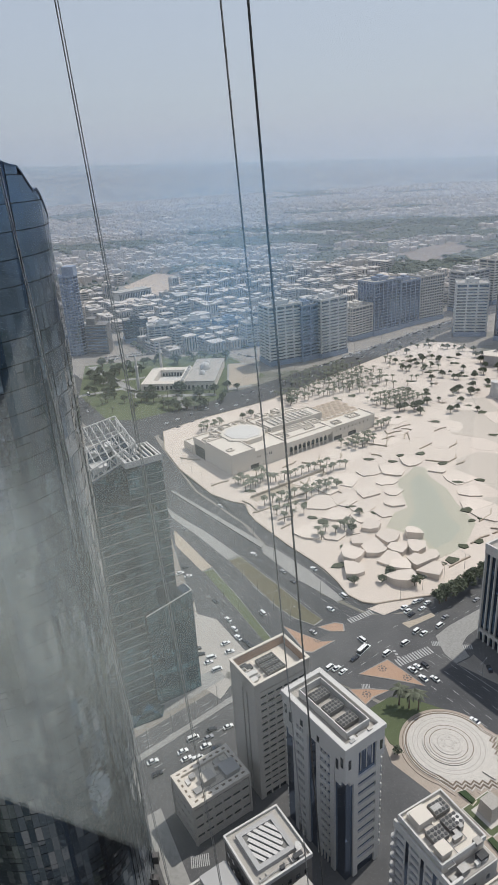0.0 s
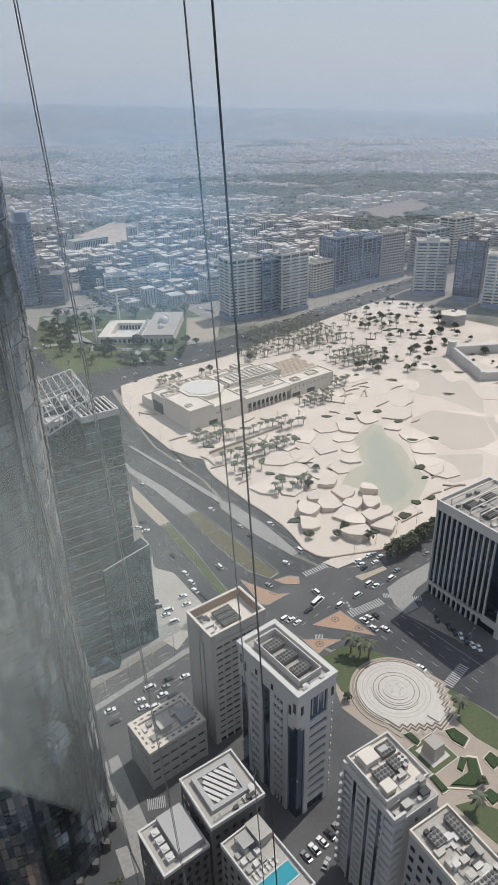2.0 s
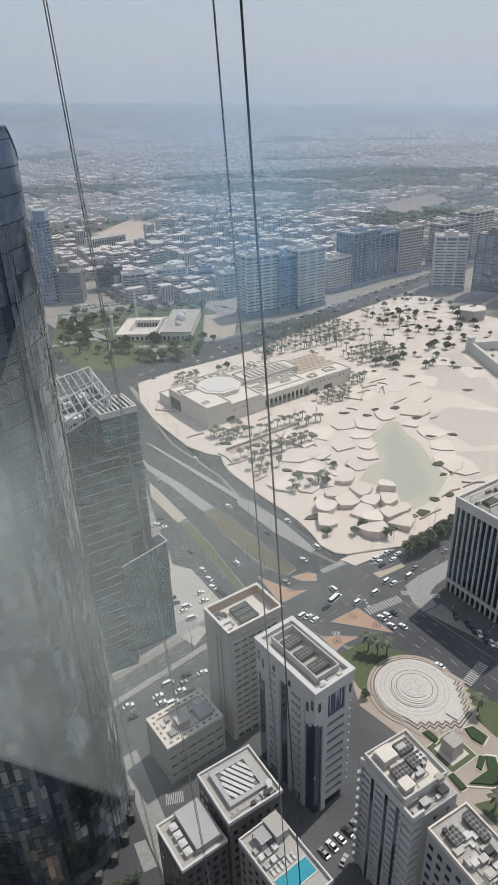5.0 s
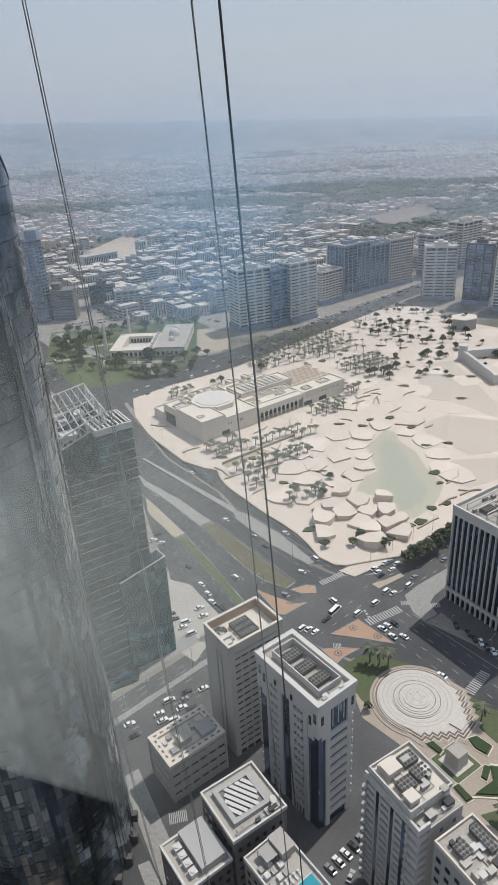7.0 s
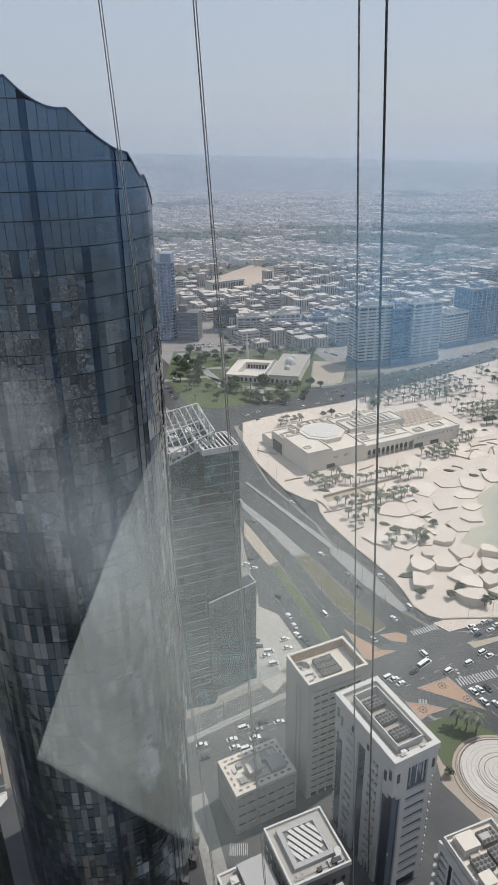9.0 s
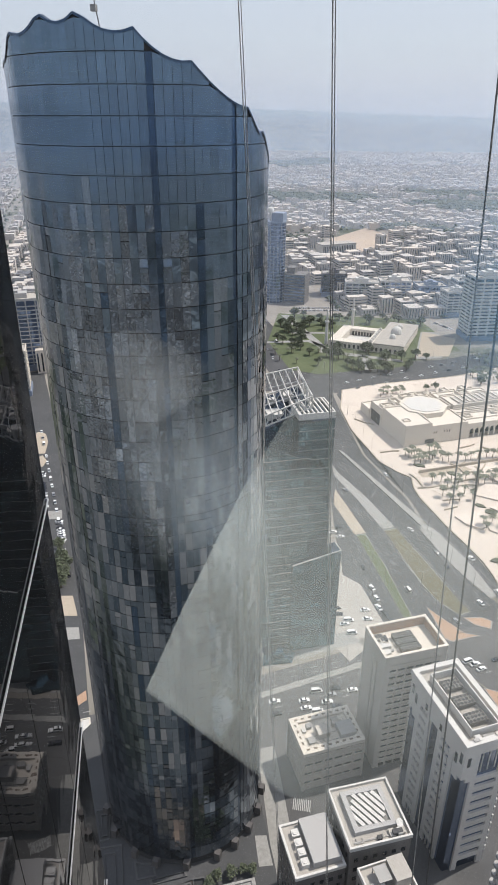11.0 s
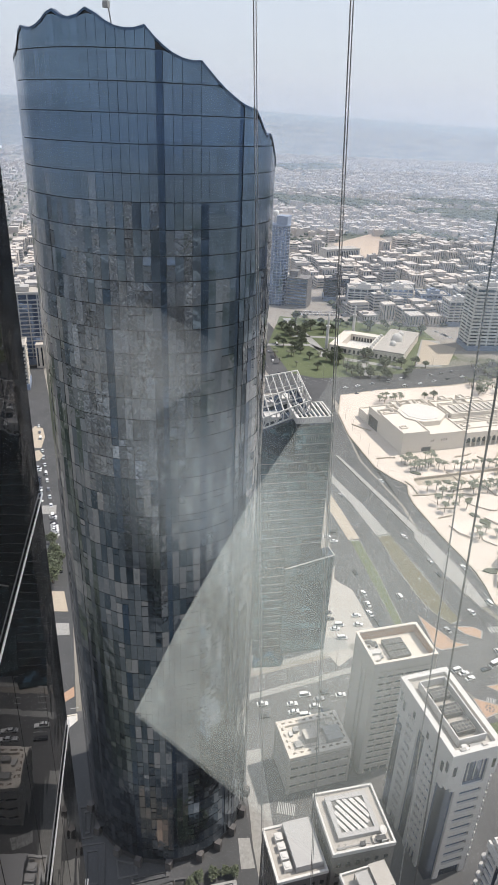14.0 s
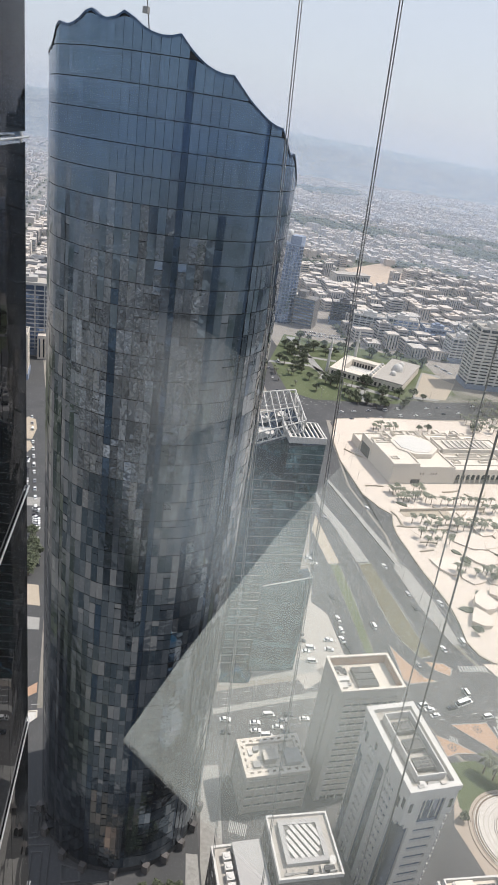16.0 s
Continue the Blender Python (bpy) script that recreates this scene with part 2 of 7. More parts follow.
# ---- ground, roads, distance ----
def ground_material():
    m = mat("urban_ground", (0.30, 0.27, 0.235), 0.95, 0, 0.05, 0.25, 0, 0.8, alt=(0.22, 0.205, 0.185))
    n, l = m.node_tree.nodes, m.node_tree.links
    tex, ramp, mix = n.new("ShaderNodeTexNoise"), n.new("ShaderNodeMapRange"), n.new("ShaderNodeMix")
    tex.inputs["Scale"].default_value, tex.inputs["Detail"].default_value = 0.006, 6
    l.new(n["Geometry"].outputs["Position"], tex.inputs["Vector"])
    ramp.inputs["From Min"].default_value, ramp.inputs["From Max"].default_value = 0.52, 0.62
    l.new(tex.outputs["Fac"], ramp.inputs["Value"])
    mix.data_type = "RGBA"
    l.new(ramp.outputs[0], mix.inputs["Factor"])
    p = n["Principled BSDF"].inputs["Base Color"]
    l.new(p.links[0].from_socket, mix.inputs["A"])
    mix.inputs["B"].default_value = (0.075, 0.085, 0.055, 1)
    l.new(mix.outputs["Result"], p)
    return m


struct("ground", Mesh().tube(0, 0, -2, 0, 4850, 4850, 96), ground_material(), "dusty sand-grey town ground with scrubby green patches", "ground")

U, V = Vector((math.cos(radians(32)), math.sin(radians(32)))), Vector((-math.sin(radians(32)), math.cos(radians(32))))
struct("road", Mesh().prism(poly((49, 292), (24, 314), (2, 345), (-22, 396), (-61, 450), (-95, 528), (-112, 572), (-270, 830), (-330, 830), (-175, 590), (-110, 470), (-76, 400), (-62, 350), (-47, 303), (-26, 256), (0, 262), (20, 252), (41, 234), (66, 228), (102, 196), (240, 55), (290, 80), (165, 195), (108, 232), (83, 256), (76, 274), (67, 294)), -0.3, 0.05), M["asphalt"],
       "dark grey multi-lane avenue with worn lanes", "road")
struct("road_1", Mesh().prism(poly((-200, 118), (-66, 215), (-28, 246), (14, 272), (35, 287), (49, 294), (67, 294), (122, 333), (330, 480), (360, 440), (150, 310), (92, 258), (60, 240), (44, 232), (18, 250), (-24, 222), (-57, 182), (-185, 88)), -0.3, 0.064), M["street"],
       "grey cross street with parked cars", "road")
struct("road_2", Mesh().prism(poly((-420, 345), (-165, 555), (-106, 569), (-3, 655), (186, 842), (300, 960), (700, 1330), (685, 1360), (385, 1090), (243, 945), (114, 818), (-22, 698), (-160, 618), (-430, 400)), -0.3, 0.078), M["asphalt"],
       "wide dark boulevard lined by towers", "road")

plaza_edge = poly((-103.1, 575.1), (-95.7, 532.4), (-77.9, 490.7), (-47.9, 442.9), (-32.3, 430.3), (-22.1, 425.3), (-19.3, 411.6), (-14.3, 400.0), (7.0, 367.0), (20.1, 349.5), (28.4, 337.2), (34.0, 325.5), (39.0, 311.7), (46.3, 304.3), (53.4, 302.5), (61.4, 304.3), (89, 309), (122, 335), (300, 462), (420, 560), (330, 700), (262, 772), (250, 820), (236, 845), (210, 850), (184, 838), (81, 737), (-3, 650), (-75, 602), (-103, 576))
plaza = struct("plaza", Mesh().prism(plaza_edge, -0.3, 0.6), M["plaza"], "bright cream stone cultural plaza with raised kerb", "plaza")

struct("road_4", Mesh().prism(poly((-106, 565), (-99, 552), (-93, 526), (-59, 450), (-20, 396), (4, 346), (26, 317), (44, 299), (56, 293), (68, 296), (89, 307), (89, 309), (61.4, 304.3), (46.3, 304.3), (39, 311.7), (34, 325.5), (20.1, 349.5), (7, 367), (-14.3, 400), (-22.1, 425.3), (-47.9, 442.9), (-77.9, 490.7), (-95.7, 532.4), (-103.1, 575)), -0.3, 0.055), M["asphalt"], "dark carriageway along the plaza kerb", "road")
struct("plaza_kerb", kerb_loop([(x / K, y / K) for x, y in plaza_edge], 0.5, 0.5, 0.78), M["sand"], "tan stone kerb round the plaza", "kerb")

# islands, medians and verges beside the avenue
for name, m, pts, top, label in (
    ("median", "pave", ((-10.1, 369.3), (-1.2, 364.0), (19.4, 337.1), (36.1, 308.7), (32.2, 306.1), (12.1, 328.3), (-9.3, 359.6)), 0.25, "pale cobbled wedge between carriageways"),
    ("median", "pave", ((-80.3, 451.2), (-77.6, 451.1), (-8.6, 370.6), (-10.1, 365.1)), 0.7, "long pale retaining strip between carriageways"),
    ("median", "pave", ((-81.7, 430.2), (-73.4, 416.9), (-47.3, 387.8), (-24.9, 358.3), (-31.9, 353.3), (-50.6, 380.5), (-74.2, 410.3)), 0.2, "pale beige verge between carriageways"),
    ("median", "dry", ((-30.8, 352.6), (-23.8, 357.6), (-15.6, 344.8), (-1.6, 326.0), (17.2, 297.8), (23.1, 291.0), (18.1, 286.3), (7.5, 293.1), (-1.8, 303.8), (-16.9, 328.4)), 0.18, "dry brown grass traffic island with kerb"),
    ("median", "lawn", ((-46.1, 341.8), (-41.0, 344.1), (-24.3, 315.5), (-5.2, 276.7), (-8.8, 274.6), (-22.6, 299.4)), 0.18, "narrow green planted median"),
    ("pavement", "sand", ((-70.4, 392.7), (-59.6, 375.8), (-41.1, 346.0), (-47.1, 341.8), (-55.5, 355.0), (-67.2, 373.3)), 0.16, "tan paved footpath beside the avenue"),
    ("pavement", "roof", ((-49.3, 313.8), (-46.7, 300.3), (-35.1, 294.8), (-18.5, 268.2), (-21.6, 251.4), (-29.7, 236.1), (-38.5, 244.0), (-44.1, 273.6)), 0.1, "mottled pale paved parking court"),
    ("traffic_island", "orange", ((1.1, 287.4), (8.6, 281.8), (21.8, 273.4), (28.1, 274.1), (15.3, 265.2), (11.6, 266.2), (6.3, 277.2)), 0.17, "orange block-paved corner island with roundels"),
    ("traffic_island", "orange", ((19.6, 285.3), (29.1, 288.8), (33.9, 287.1), (33.6, 280.9), (25.4, 281.2)), 0.17, "orange block-paved island tip"),
    ("traffic_island", "orange", ((36.4, 249.3), (52.0, 259.1), (66.6, 240.0), (53.0, 244.4)), 0.17, "orange block-paved triangular island with roundels"),
    ("traffic_island", "orange", ((30.4, 239.7), (40.8, 239.8), (49.6, 238.3), (41.1, 233.7), (36.8, 229.5)), 0.17, "orange block-paved corner by the lawn"),
    ("pavement", "plaza", ((48.5, 299.2), (56.2, 293.2), (79.9, 305.8), (73.4, 313.2)), 0.17, "cream paved plaza corner at the crossing"),
    ("traffic_island", "sand", ((64.4, 286.0), (72.7, 289.1), (81.8, 293.7), (83.5, 291.2), (67.4, 282.0)), 0.17, "tan paved island between lanes"),
    ("pavement", "pave", ((79.6, 274.9), (88.4, 282.6), (109.8, 296.7), (104.2, 281.1), (95.3, 273.9), (90.7, 267.3), (92.3, 258.9), (84.6, 254.6), (80.6, 261.9)), 0.15, "mottled pale cobbled corner court"),
    ("median", "pave", ((-146, 560), (-141, 562), (-82, 438), (-88, 452)), 0.2, "narrow pale kerb strip between lanes"),
    ("pavement", "pave", ((-75, 232), (-66, 219), (-28, 250), (-32, 257)), 0.14, "pale stone footpath along the cross street"),
    ("median", "pave", ((-95, 175), (-61, 203), (-23, 235), (-24, 238), (-62, 206), (-97, 179)), 0.2, "narrow pale median kerb between lanes"),
    ("pavement", "street", ((94, 262), (101, 272), (124, 236), (150, 195), (140, 188), (112, 225)), 0.12, "shaded forecourt with parked cars"),
):
    struct(name, Mesh().prism(poly(*pts), -0.2, top), M[m], label, "pavement")
    if m in ("dry", "lawn", "orange"):
        struct("kerb", kerb_loop(pts, 0.45, 0, top + 0.06), M["pave"], "pale concrete kerb round a traffic island", "kerb")

# local lanes and yards among the nearer blocks
struct("yard", Mesh().prism(poly((-57, 182), (-24, 222), (18, 250), (41, 232), (64, 214), (102, 178), (140, 120), (90, 40), (-30, 40), (-45, 120)), -0.3, 0.03), M["street"], "grey service lanes between office blocks", "road")

# glowing backdrop ring where the land meets the sky: far town and haze painted on
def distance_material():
    """Town and groves painted on towards the horizon; haze is mixed into the glowing colour."""
    m = bpy.data.materials.new("painted_far_haze")
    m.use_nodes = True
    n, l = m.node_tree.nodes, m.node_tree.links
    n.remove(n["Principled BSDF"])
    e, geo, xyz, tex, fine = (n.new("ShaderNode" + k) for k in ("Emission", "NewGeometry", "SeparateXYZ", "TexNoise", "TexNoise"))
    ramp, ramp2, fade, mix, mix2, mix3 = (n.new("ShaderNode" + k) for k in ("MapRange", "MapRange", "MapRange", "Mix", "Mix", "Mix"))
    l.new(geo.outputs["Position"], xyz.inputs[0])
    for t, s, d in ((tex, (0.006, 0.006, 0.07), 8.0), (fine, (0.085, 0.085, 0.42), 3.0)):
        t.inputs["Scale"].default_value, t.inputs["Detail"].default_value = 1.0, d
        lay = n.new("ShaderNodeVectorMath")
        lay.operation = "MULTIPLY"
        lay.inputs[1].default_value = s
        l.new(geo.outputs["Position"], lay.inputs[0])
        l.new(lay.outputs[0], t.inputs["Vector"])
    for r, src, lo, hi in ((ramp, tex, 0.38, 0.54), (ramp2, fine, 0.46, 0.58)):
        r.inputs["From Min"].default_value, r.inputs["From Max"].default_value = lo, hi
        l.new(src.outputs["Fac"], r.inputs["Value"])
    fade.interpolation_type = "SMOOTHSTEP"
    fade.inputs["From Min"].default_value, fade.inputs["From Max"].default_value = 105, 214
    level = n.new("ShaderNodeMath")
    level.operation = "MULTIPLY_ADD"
    level.inputs[1].default_value = RING_TILT
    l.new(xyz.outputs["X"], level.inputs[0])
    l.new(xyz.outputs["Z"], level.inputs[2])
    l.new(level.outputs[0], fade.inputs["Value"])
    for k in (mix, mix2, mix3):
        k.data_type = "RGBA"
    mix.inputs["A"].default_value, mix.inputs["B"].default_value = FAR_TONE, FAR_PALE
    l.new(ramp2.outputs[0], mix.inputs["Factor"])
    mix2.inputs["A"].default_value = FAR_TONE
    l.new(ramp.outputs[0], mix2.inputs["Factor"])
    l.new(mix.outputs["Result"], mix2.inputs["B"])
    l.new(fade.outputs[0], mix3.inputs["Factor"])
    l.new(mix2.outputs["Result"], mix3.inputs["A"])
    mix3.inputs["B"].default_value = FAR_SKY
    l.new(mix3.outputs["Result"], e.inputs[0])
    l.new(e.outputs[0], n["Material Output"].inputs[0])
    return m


RING_TILT = 0.035  # tilts the backdrop's top edge, higher on the left, to set the horizon line
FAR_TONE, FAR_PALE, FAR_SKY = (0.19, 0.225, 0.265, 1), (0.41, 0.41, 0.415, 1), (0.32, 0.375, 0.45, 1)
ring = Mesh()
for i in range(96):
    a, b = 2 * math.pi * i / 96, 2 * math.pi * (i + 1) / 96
    ring.add([(4840 * math.cos(t), 4840 * math.sin(t), z) for t, z in ((a, -2), (b, -2), (b, 206 - RING_TILT * 4840 * max(-0.5, min(0.5, math.cos(b)))), (a, 206 - RING_TILT * 4840 * max(-0.5, min(0.5, math.cos(a)))))], [(3, 2, 1, 0)])
struct("backdrop", ring, distance_material(), "glowing backdrop painted with far town and blue-grey haze", "backdrop")

# upright bluish shells, added to imitate haze that deepens with distance
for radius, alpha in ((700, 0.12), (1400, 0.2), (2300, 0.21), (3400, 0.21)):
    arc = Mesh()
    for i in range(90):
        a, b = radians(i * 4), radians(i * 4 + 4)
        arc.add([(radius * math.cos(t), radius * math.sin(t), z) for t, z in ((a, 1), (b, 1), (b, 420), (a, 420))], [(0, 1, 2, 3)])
    struct("haze", arc, veil("haze", alpha, 420), "thin bluish shell standing in for dusty haze over the town", "haze")

# ---- the town carpet ----
random.seed(4)
SPORTS = poly((-305, 1425), (-258, 1616), (-174, 1498), (-168, 1392), (-222, 1289))
SCHOOL = poly((-310, 1215), (-200, 1290), (-222, 1300), (-310, 1420))
BARE = poly((309, 1678), (517, 1893), (536, 1721), (347, 1511))
HIGHWAY = poly((-420, 1180), (-259, 1228), (-119, 1419), (71, 1770), (343, 2249), (606, 2819), (640, 2800), (372, 2230), (98, 1750), (-95, 1400), (-245, 1200), (-420, 1150))


def in_plan(x, y, pts):
    inside, j = False, len(pts) - 1
    for i in range(len(pts)):
        (xi, yi), (xj, yj) = pts[i], pts[j]
        if (yi > y) != (yj > y) and x < (xj - xi) * (y - yi) / (yj - yi) + xi:
            inside = not inside
        j = i
    return inside


core = poly((-480, 380), (-200, 560), (-300, 830), (-60, 860), (100, 890), (320, 1040), (640, 1330), (720, 1290), (420, 980), (600, 560), (380, 380), (300, 20), (150, -60), (-60, -60), (-140, 60), (-260, 100))
town, trees, far_trees = Mesh(), Mesh(), Mesh()
green_spots = [(K * x, K * y, r) for x, y, r in ((40, 2120, 230), (430, 2520, 270), (300, 2080, 190), (190, 1780, 120), (500, 2330, 200), (-90, 2450, 170), (600, 2060, 190), (-550, 2220, 210), (780, 2380, 200), (-150, 1640, 80), (-380, 1400, 80), (150, 1650, 70), (900, 1900, 120), (300, 3200, 200))]


def tree_clump(mesh, x, y, r, h):
    k = 6
    p = [(x, y, h * random.uniform(0.85, 1.1))]
    for zf, rf in ((0.72, 0.7), (0.35, 1.0)):
        for i in range(k):
            t = 2 * math.pi * (i + random.uniform(-0.3, 0.3)) / k
            q = r * rf * random.uniform(0.7, 1.2)
            p.append((x + q * math.cos(t), y + q * math.sin(t), h * zf * random.uniform(0.8, 1.2)))
    f = [(0, 1 + i, 1 + (i + 1) % k) for i in range(k)] + [(1 + i, 7 + i, 7 + (i + 1) % k, 1 + (i + 1) % k) for i in range(k)]
    mesh.add(p, f)


far_windows = Mesh()


def lot(mesh, x, y, w, d, h, yaw, glazed=False):
    m = Matrix.Translation((x, y, 0)) @ Matrix.Rotation(yaw, 4, "Z")
    mesh.box(-w / 2, w / 2, -d / 2, d / 2, 0, h, m)
    if glazed and random.random() < 0.4:
        for k in range(int(h / 3.4)):
            z = 1.4 + k * 3.4
            far_windows.box(-w / 2 + 1, w / 2 - 1, -d / 2 - 0.06, d / 2 + 0.06, z, z + 1.3, m)
            far_windows.box(-w / 2 - 0.06, w / 2 + 0.06, -d / 2 + 1, d / 2 - 1, z, z + 1.3, m)
    elif glazed:
        for span, side in ((w, False), (d, True)):
            n = max(2, int(span / 3.2))
            for k in range(n):
                c = span * ((k + 0.5) / n - 0.5)
                if side:
                    far_windows.box(-w / 2 - 0.06, w / 2 + 0.06, c - 0.6, c + 0.6, 2.0, h - 1.6, m)
                else:
                    far_windows.box(c - 0.6, c + 0.6, -d / 2 - 0.06, d / 2 + 0.06, 2.0, h - 1.6, m)
    if random.random() < 0.7:
        a, b = random.uniform(-0.3, 0.1) * w, random.uniform(-0.3, 0.1) * d
        mesh.box(a, a + w * 0.3, b, b + d * 0.35, h, h + random.uniform(1.5, 3.2), m)
    if random.random() < 0.5:
        mesh.box(-w / 2, w / 2, -d / 2, -d / 2 + 0.5, h, h + 1.0, m)


for band, (r0, r1, step) in enumerate(((560, 1300, 23), (1300, 2300, 28), (2300, 3500, 37), (3500, 4780, 50))):
    n = int(2 * r1 / step)
    for i in range(-n // 2, n // 2):
        for j in range(0, n // 2 + 4):
            px, py = i * step, j * step
            x = U.x * px + V.x * py + random.uniform(-3, 3)
            y = U.y * px + V.y * py + random.uniform(-3, 3)
            r, bearing = math.hypot(x, y), math.degrees(math.atan2(x, y))
            if not r0 < r < r1 or not -46 < bearing < 30 or in_plan(x, y, core) or any(in_plan(x, y, q) for q in (SPORTS, SCHOOL, BARE, HIGHWAY)):
                continue
            avenue = i % 6 == 0 or j % 9 == 0
            g = noise.noise(Vector((x * 0.0016, y * 0.0016, 3.0)))
            wooded = any(math.hypot(x - a, (y - b) * 1.6) < q for a, b, q in green_spots) or g > 0.36
            if avenue and band < 3:
                if random.random() < 0.5:
                    tree_clump(far_trees, x, y, random.uniform(3, 6), random.uniform(4, 8))
                continue
            if wooded:
                for k in range(7 if band < 2 else 5):
                    tree_clump(far_trees, x + random.uniform(-step, step) / 2, y + random.uniform(-step, step) / 2, random.uniform(5, 9) * (1 + 0.4 * band), random.uniform(5, 9))
                continue
            if g < -0.42:
                continue
            s = step / 26 * (1.0 if band else 1.2)
            h = random.choice((7, 9, 11, 13)) if band else random.choice((9, 12, 15, 17, 20))
            lot(town, x, y, s * random.uniform(13, 21), s * random.uniform(11, 18), h * random.uniform(0.8, 1.2), radians(32 + 90 * random.randint(0, 1)), band == 0)
            if random.random() < (0.75 if band else 0.5):
                tree_clump(far_trees, x + s * 12, y + random.uniform(-8, 8), random.uniform(3, 6) * (1 + 0.3 * band), random.uniform(4, 8))
tagged(part("far_town", town, M["town"]), "pale low-rise town of flat-roofed houses fading into haze", "town", kind="stuff")
tagged(part("far_windows", far_windows, M["window"]), "dark window bands of the low-rise blocks", "windows", kind="stuff")
tagged(part("far_trees", far_trees, M["grove"]), "dusty green tree canopies scattered through the town", "trees", kind="stuff")
# blocks behind the viewer, which the mirror glass shows
behind = Mesh()
for i in range(-13, 14):
    for j in range(1, 16):
        x, y = i * 42 + random.uniform(-6, 6), -50 - j * 42 + random.uniform(-6, 6)
        if random.random() < 0.8:
            lot(behind, x, y, random.uniform(18, 30), random.uniform(16, 28), random.choice((14, 22, 32, 45, 60)), radians(32))
tagged(part("town_blocks", behind, M["town"]), "pale mid-rise blocks of the town", "town", kind="stuff")

# ---- buildings ----
def face_frame(face, w, d):
    """Pose of a face: local x runs along it, local -y points outward."""
    return {"front": pose(0, 0, 0), "left": pose(0, d, 0, 0, 0, -90), "back": pose(w, d, 0, 0, 0, 180), "right": pose(w, 0, 0, 0, 0, 90)}[face]


def bands(parent, frame_m, length, z0, z1, floors, share, material, proud=0.35, name="spandrel", x0=0.0):
    """Horizontal wall bands, one under each row of glass."""
    step = (z1 - z0) / floors
    d = shared(name, Mesh().box(0, length, -proud, 0.02, 0, step * share), material)
    for i in range(floors):
        part(name, None, None, parent, data=d, at=frame_m @ pose(x0, 0, z0 + i * step))


def piers(parent, frame_m, places, width, z0, z1, material, proud=0.5, name="pier"):
    d = shared(name, Mesh().box(-width / 2, width / 2, -proud, 0.02, z0, z1), material)
    for x in places:
        part(name, None, None, parent, data=d, at=frame_m @ pose(x, 0, 0))


def parapet(parent, w, d, z, material, height=1.1, thick=0.45, over=0.5):
    m = Mesh()
    a, b = -over, thick - over
    m.box(a, w - a, a, b, z - 0.4, z + height)
    m.box(a, w - a, d - b, d - a, z - 0.4, z + height)
    m.box(a, b, b, d - b, z - 0.4, z + height)
    m.box(w - b, w - a, b, d - b, z - 0.4, z + height)
    part("parapet", m, material, parent)


def fan_unit(parent, x, y, z, nx, ny, yaw=0):
    """A chiller: cabinet on feet with a grid of fan drums."""
    s = 1.15
    body = Mesh().box(0, nx * s, 0, ny * s, z + 0.3, z + 1.7)
    for a in (0.1, nx * s - 0.3):
        for b in (0.1, ny * s - 0.3):
            body.box(a, a + 0.2, b, b + 0.2, z, z + 0.3)
    at = pose(x, y, 0, 0, 0, yaw)
    unit = part("chiller", body, M["plant"], parent, "grey rooftop chiller with black fans", at)
    drum = shared("fan", Mesh().tube(0, 0, 0, 0.16, 0.44, 0.44, 10), M["fan"])
    for i in range(nx):
        for j in range(ny):
            part("fan", None, None, unit, data=drum, at=pose((i + 0.5) * s, (j + 0.5) * s, z + 1.7))


def roof_clutter(parent, w, d, z, seed, count=8, inset=2.0):
    r = random.Random(seed)
    for i in range(count):
        x, y = r.uniform(inset, w - inset - 2), r.uniform(inset, d - inset - 2)
        a, b, h = r.uniform(0.8, 2.6), r.uniform(0.8, 2.2), r.uniform(0.6, 1.8)
        m = Mesh().box(x, x + a, y, y + b, z, z + h).box(x - 0.08, x + a + 0.08, y - 0.08, y + b + 0.08, z + h, z + h + 0.1)
        part("roof_box", m, M[r.choice(("white", "steel", "roof", "beige", "fan", "steel"))], parent)
    pipes = Mesh()
    for i in range(4):
        x, y, e = r.uniform(inset, w - inset), r.uniform(inset, d / 2), r.uniform(3, d / 2)
        pipes.bar((x, y, z + 0.35), (x, min(y + e, d - 1), z + 0.35), 0.12)
        pipes.bar((1.5, y, z + 0.35), (x, y, z + 0.35), 0.1)
    part("roof_pipes", pipes, M["steel"], parent)


def site(x, y, yaw):
    return pose(K * x, K * y, 0, 0, 0, yaw)


# white office tower with blue glass strips
w, d, h = 14.9, 27.8, 53.0
wt = thing("office_tower", site(18.2, 149.5, 36), "white office tower with blue glass strips and stepped openings", "building")
part("core", Mesh().box(0.6, w - 0.6, 0.6, d - 0.6, 0, h - 1), M["blue"], wt, "dark blue glazing")
F, L, Bk, Rt = (face_frame(k, w, d) for k in ("front", "left", "back", "right"))
bands(wt, F @ pose(0, 0.6, 0), 7.0, 4, 42, 10, 0.55, M["white"], 0.6, x0=4.8)
piers(wt, F @ pose(0, 0.6, 0), (4.0,), 1.7, 0, h - 1, M["white"], 0.62)
piers(wt, F @ pose(0, 0.6, 0), (12.6,), 1.8, 0, h - 1, M["white"], 0.62)
part("wall", Mesh().box(0, 4.0, 0, 0.62, 41.0, h).box(1.6, 3.2, 0, 0.62, 39.4, 41.0).box(4.0, w, 0, 0.62, 49.8, h).box(11.9, w, 0, 0.62, 43, 49.8), M["white"], wt)
part("wall", Mesh().box(0, 0.62, 0.62, d, 46.4, h).box(0, 0.62, 0.62, 4.4, 41.0, 46.4).box(0, 0.62, 2.0, 4.4, 39.0, 41.0).box(0, 0.62, d - 4.4, d, 41.0, 46.4).box(0, 0.62, d - 4.4, d - 2.4, 39.0, 41.0), M["white"], wt)
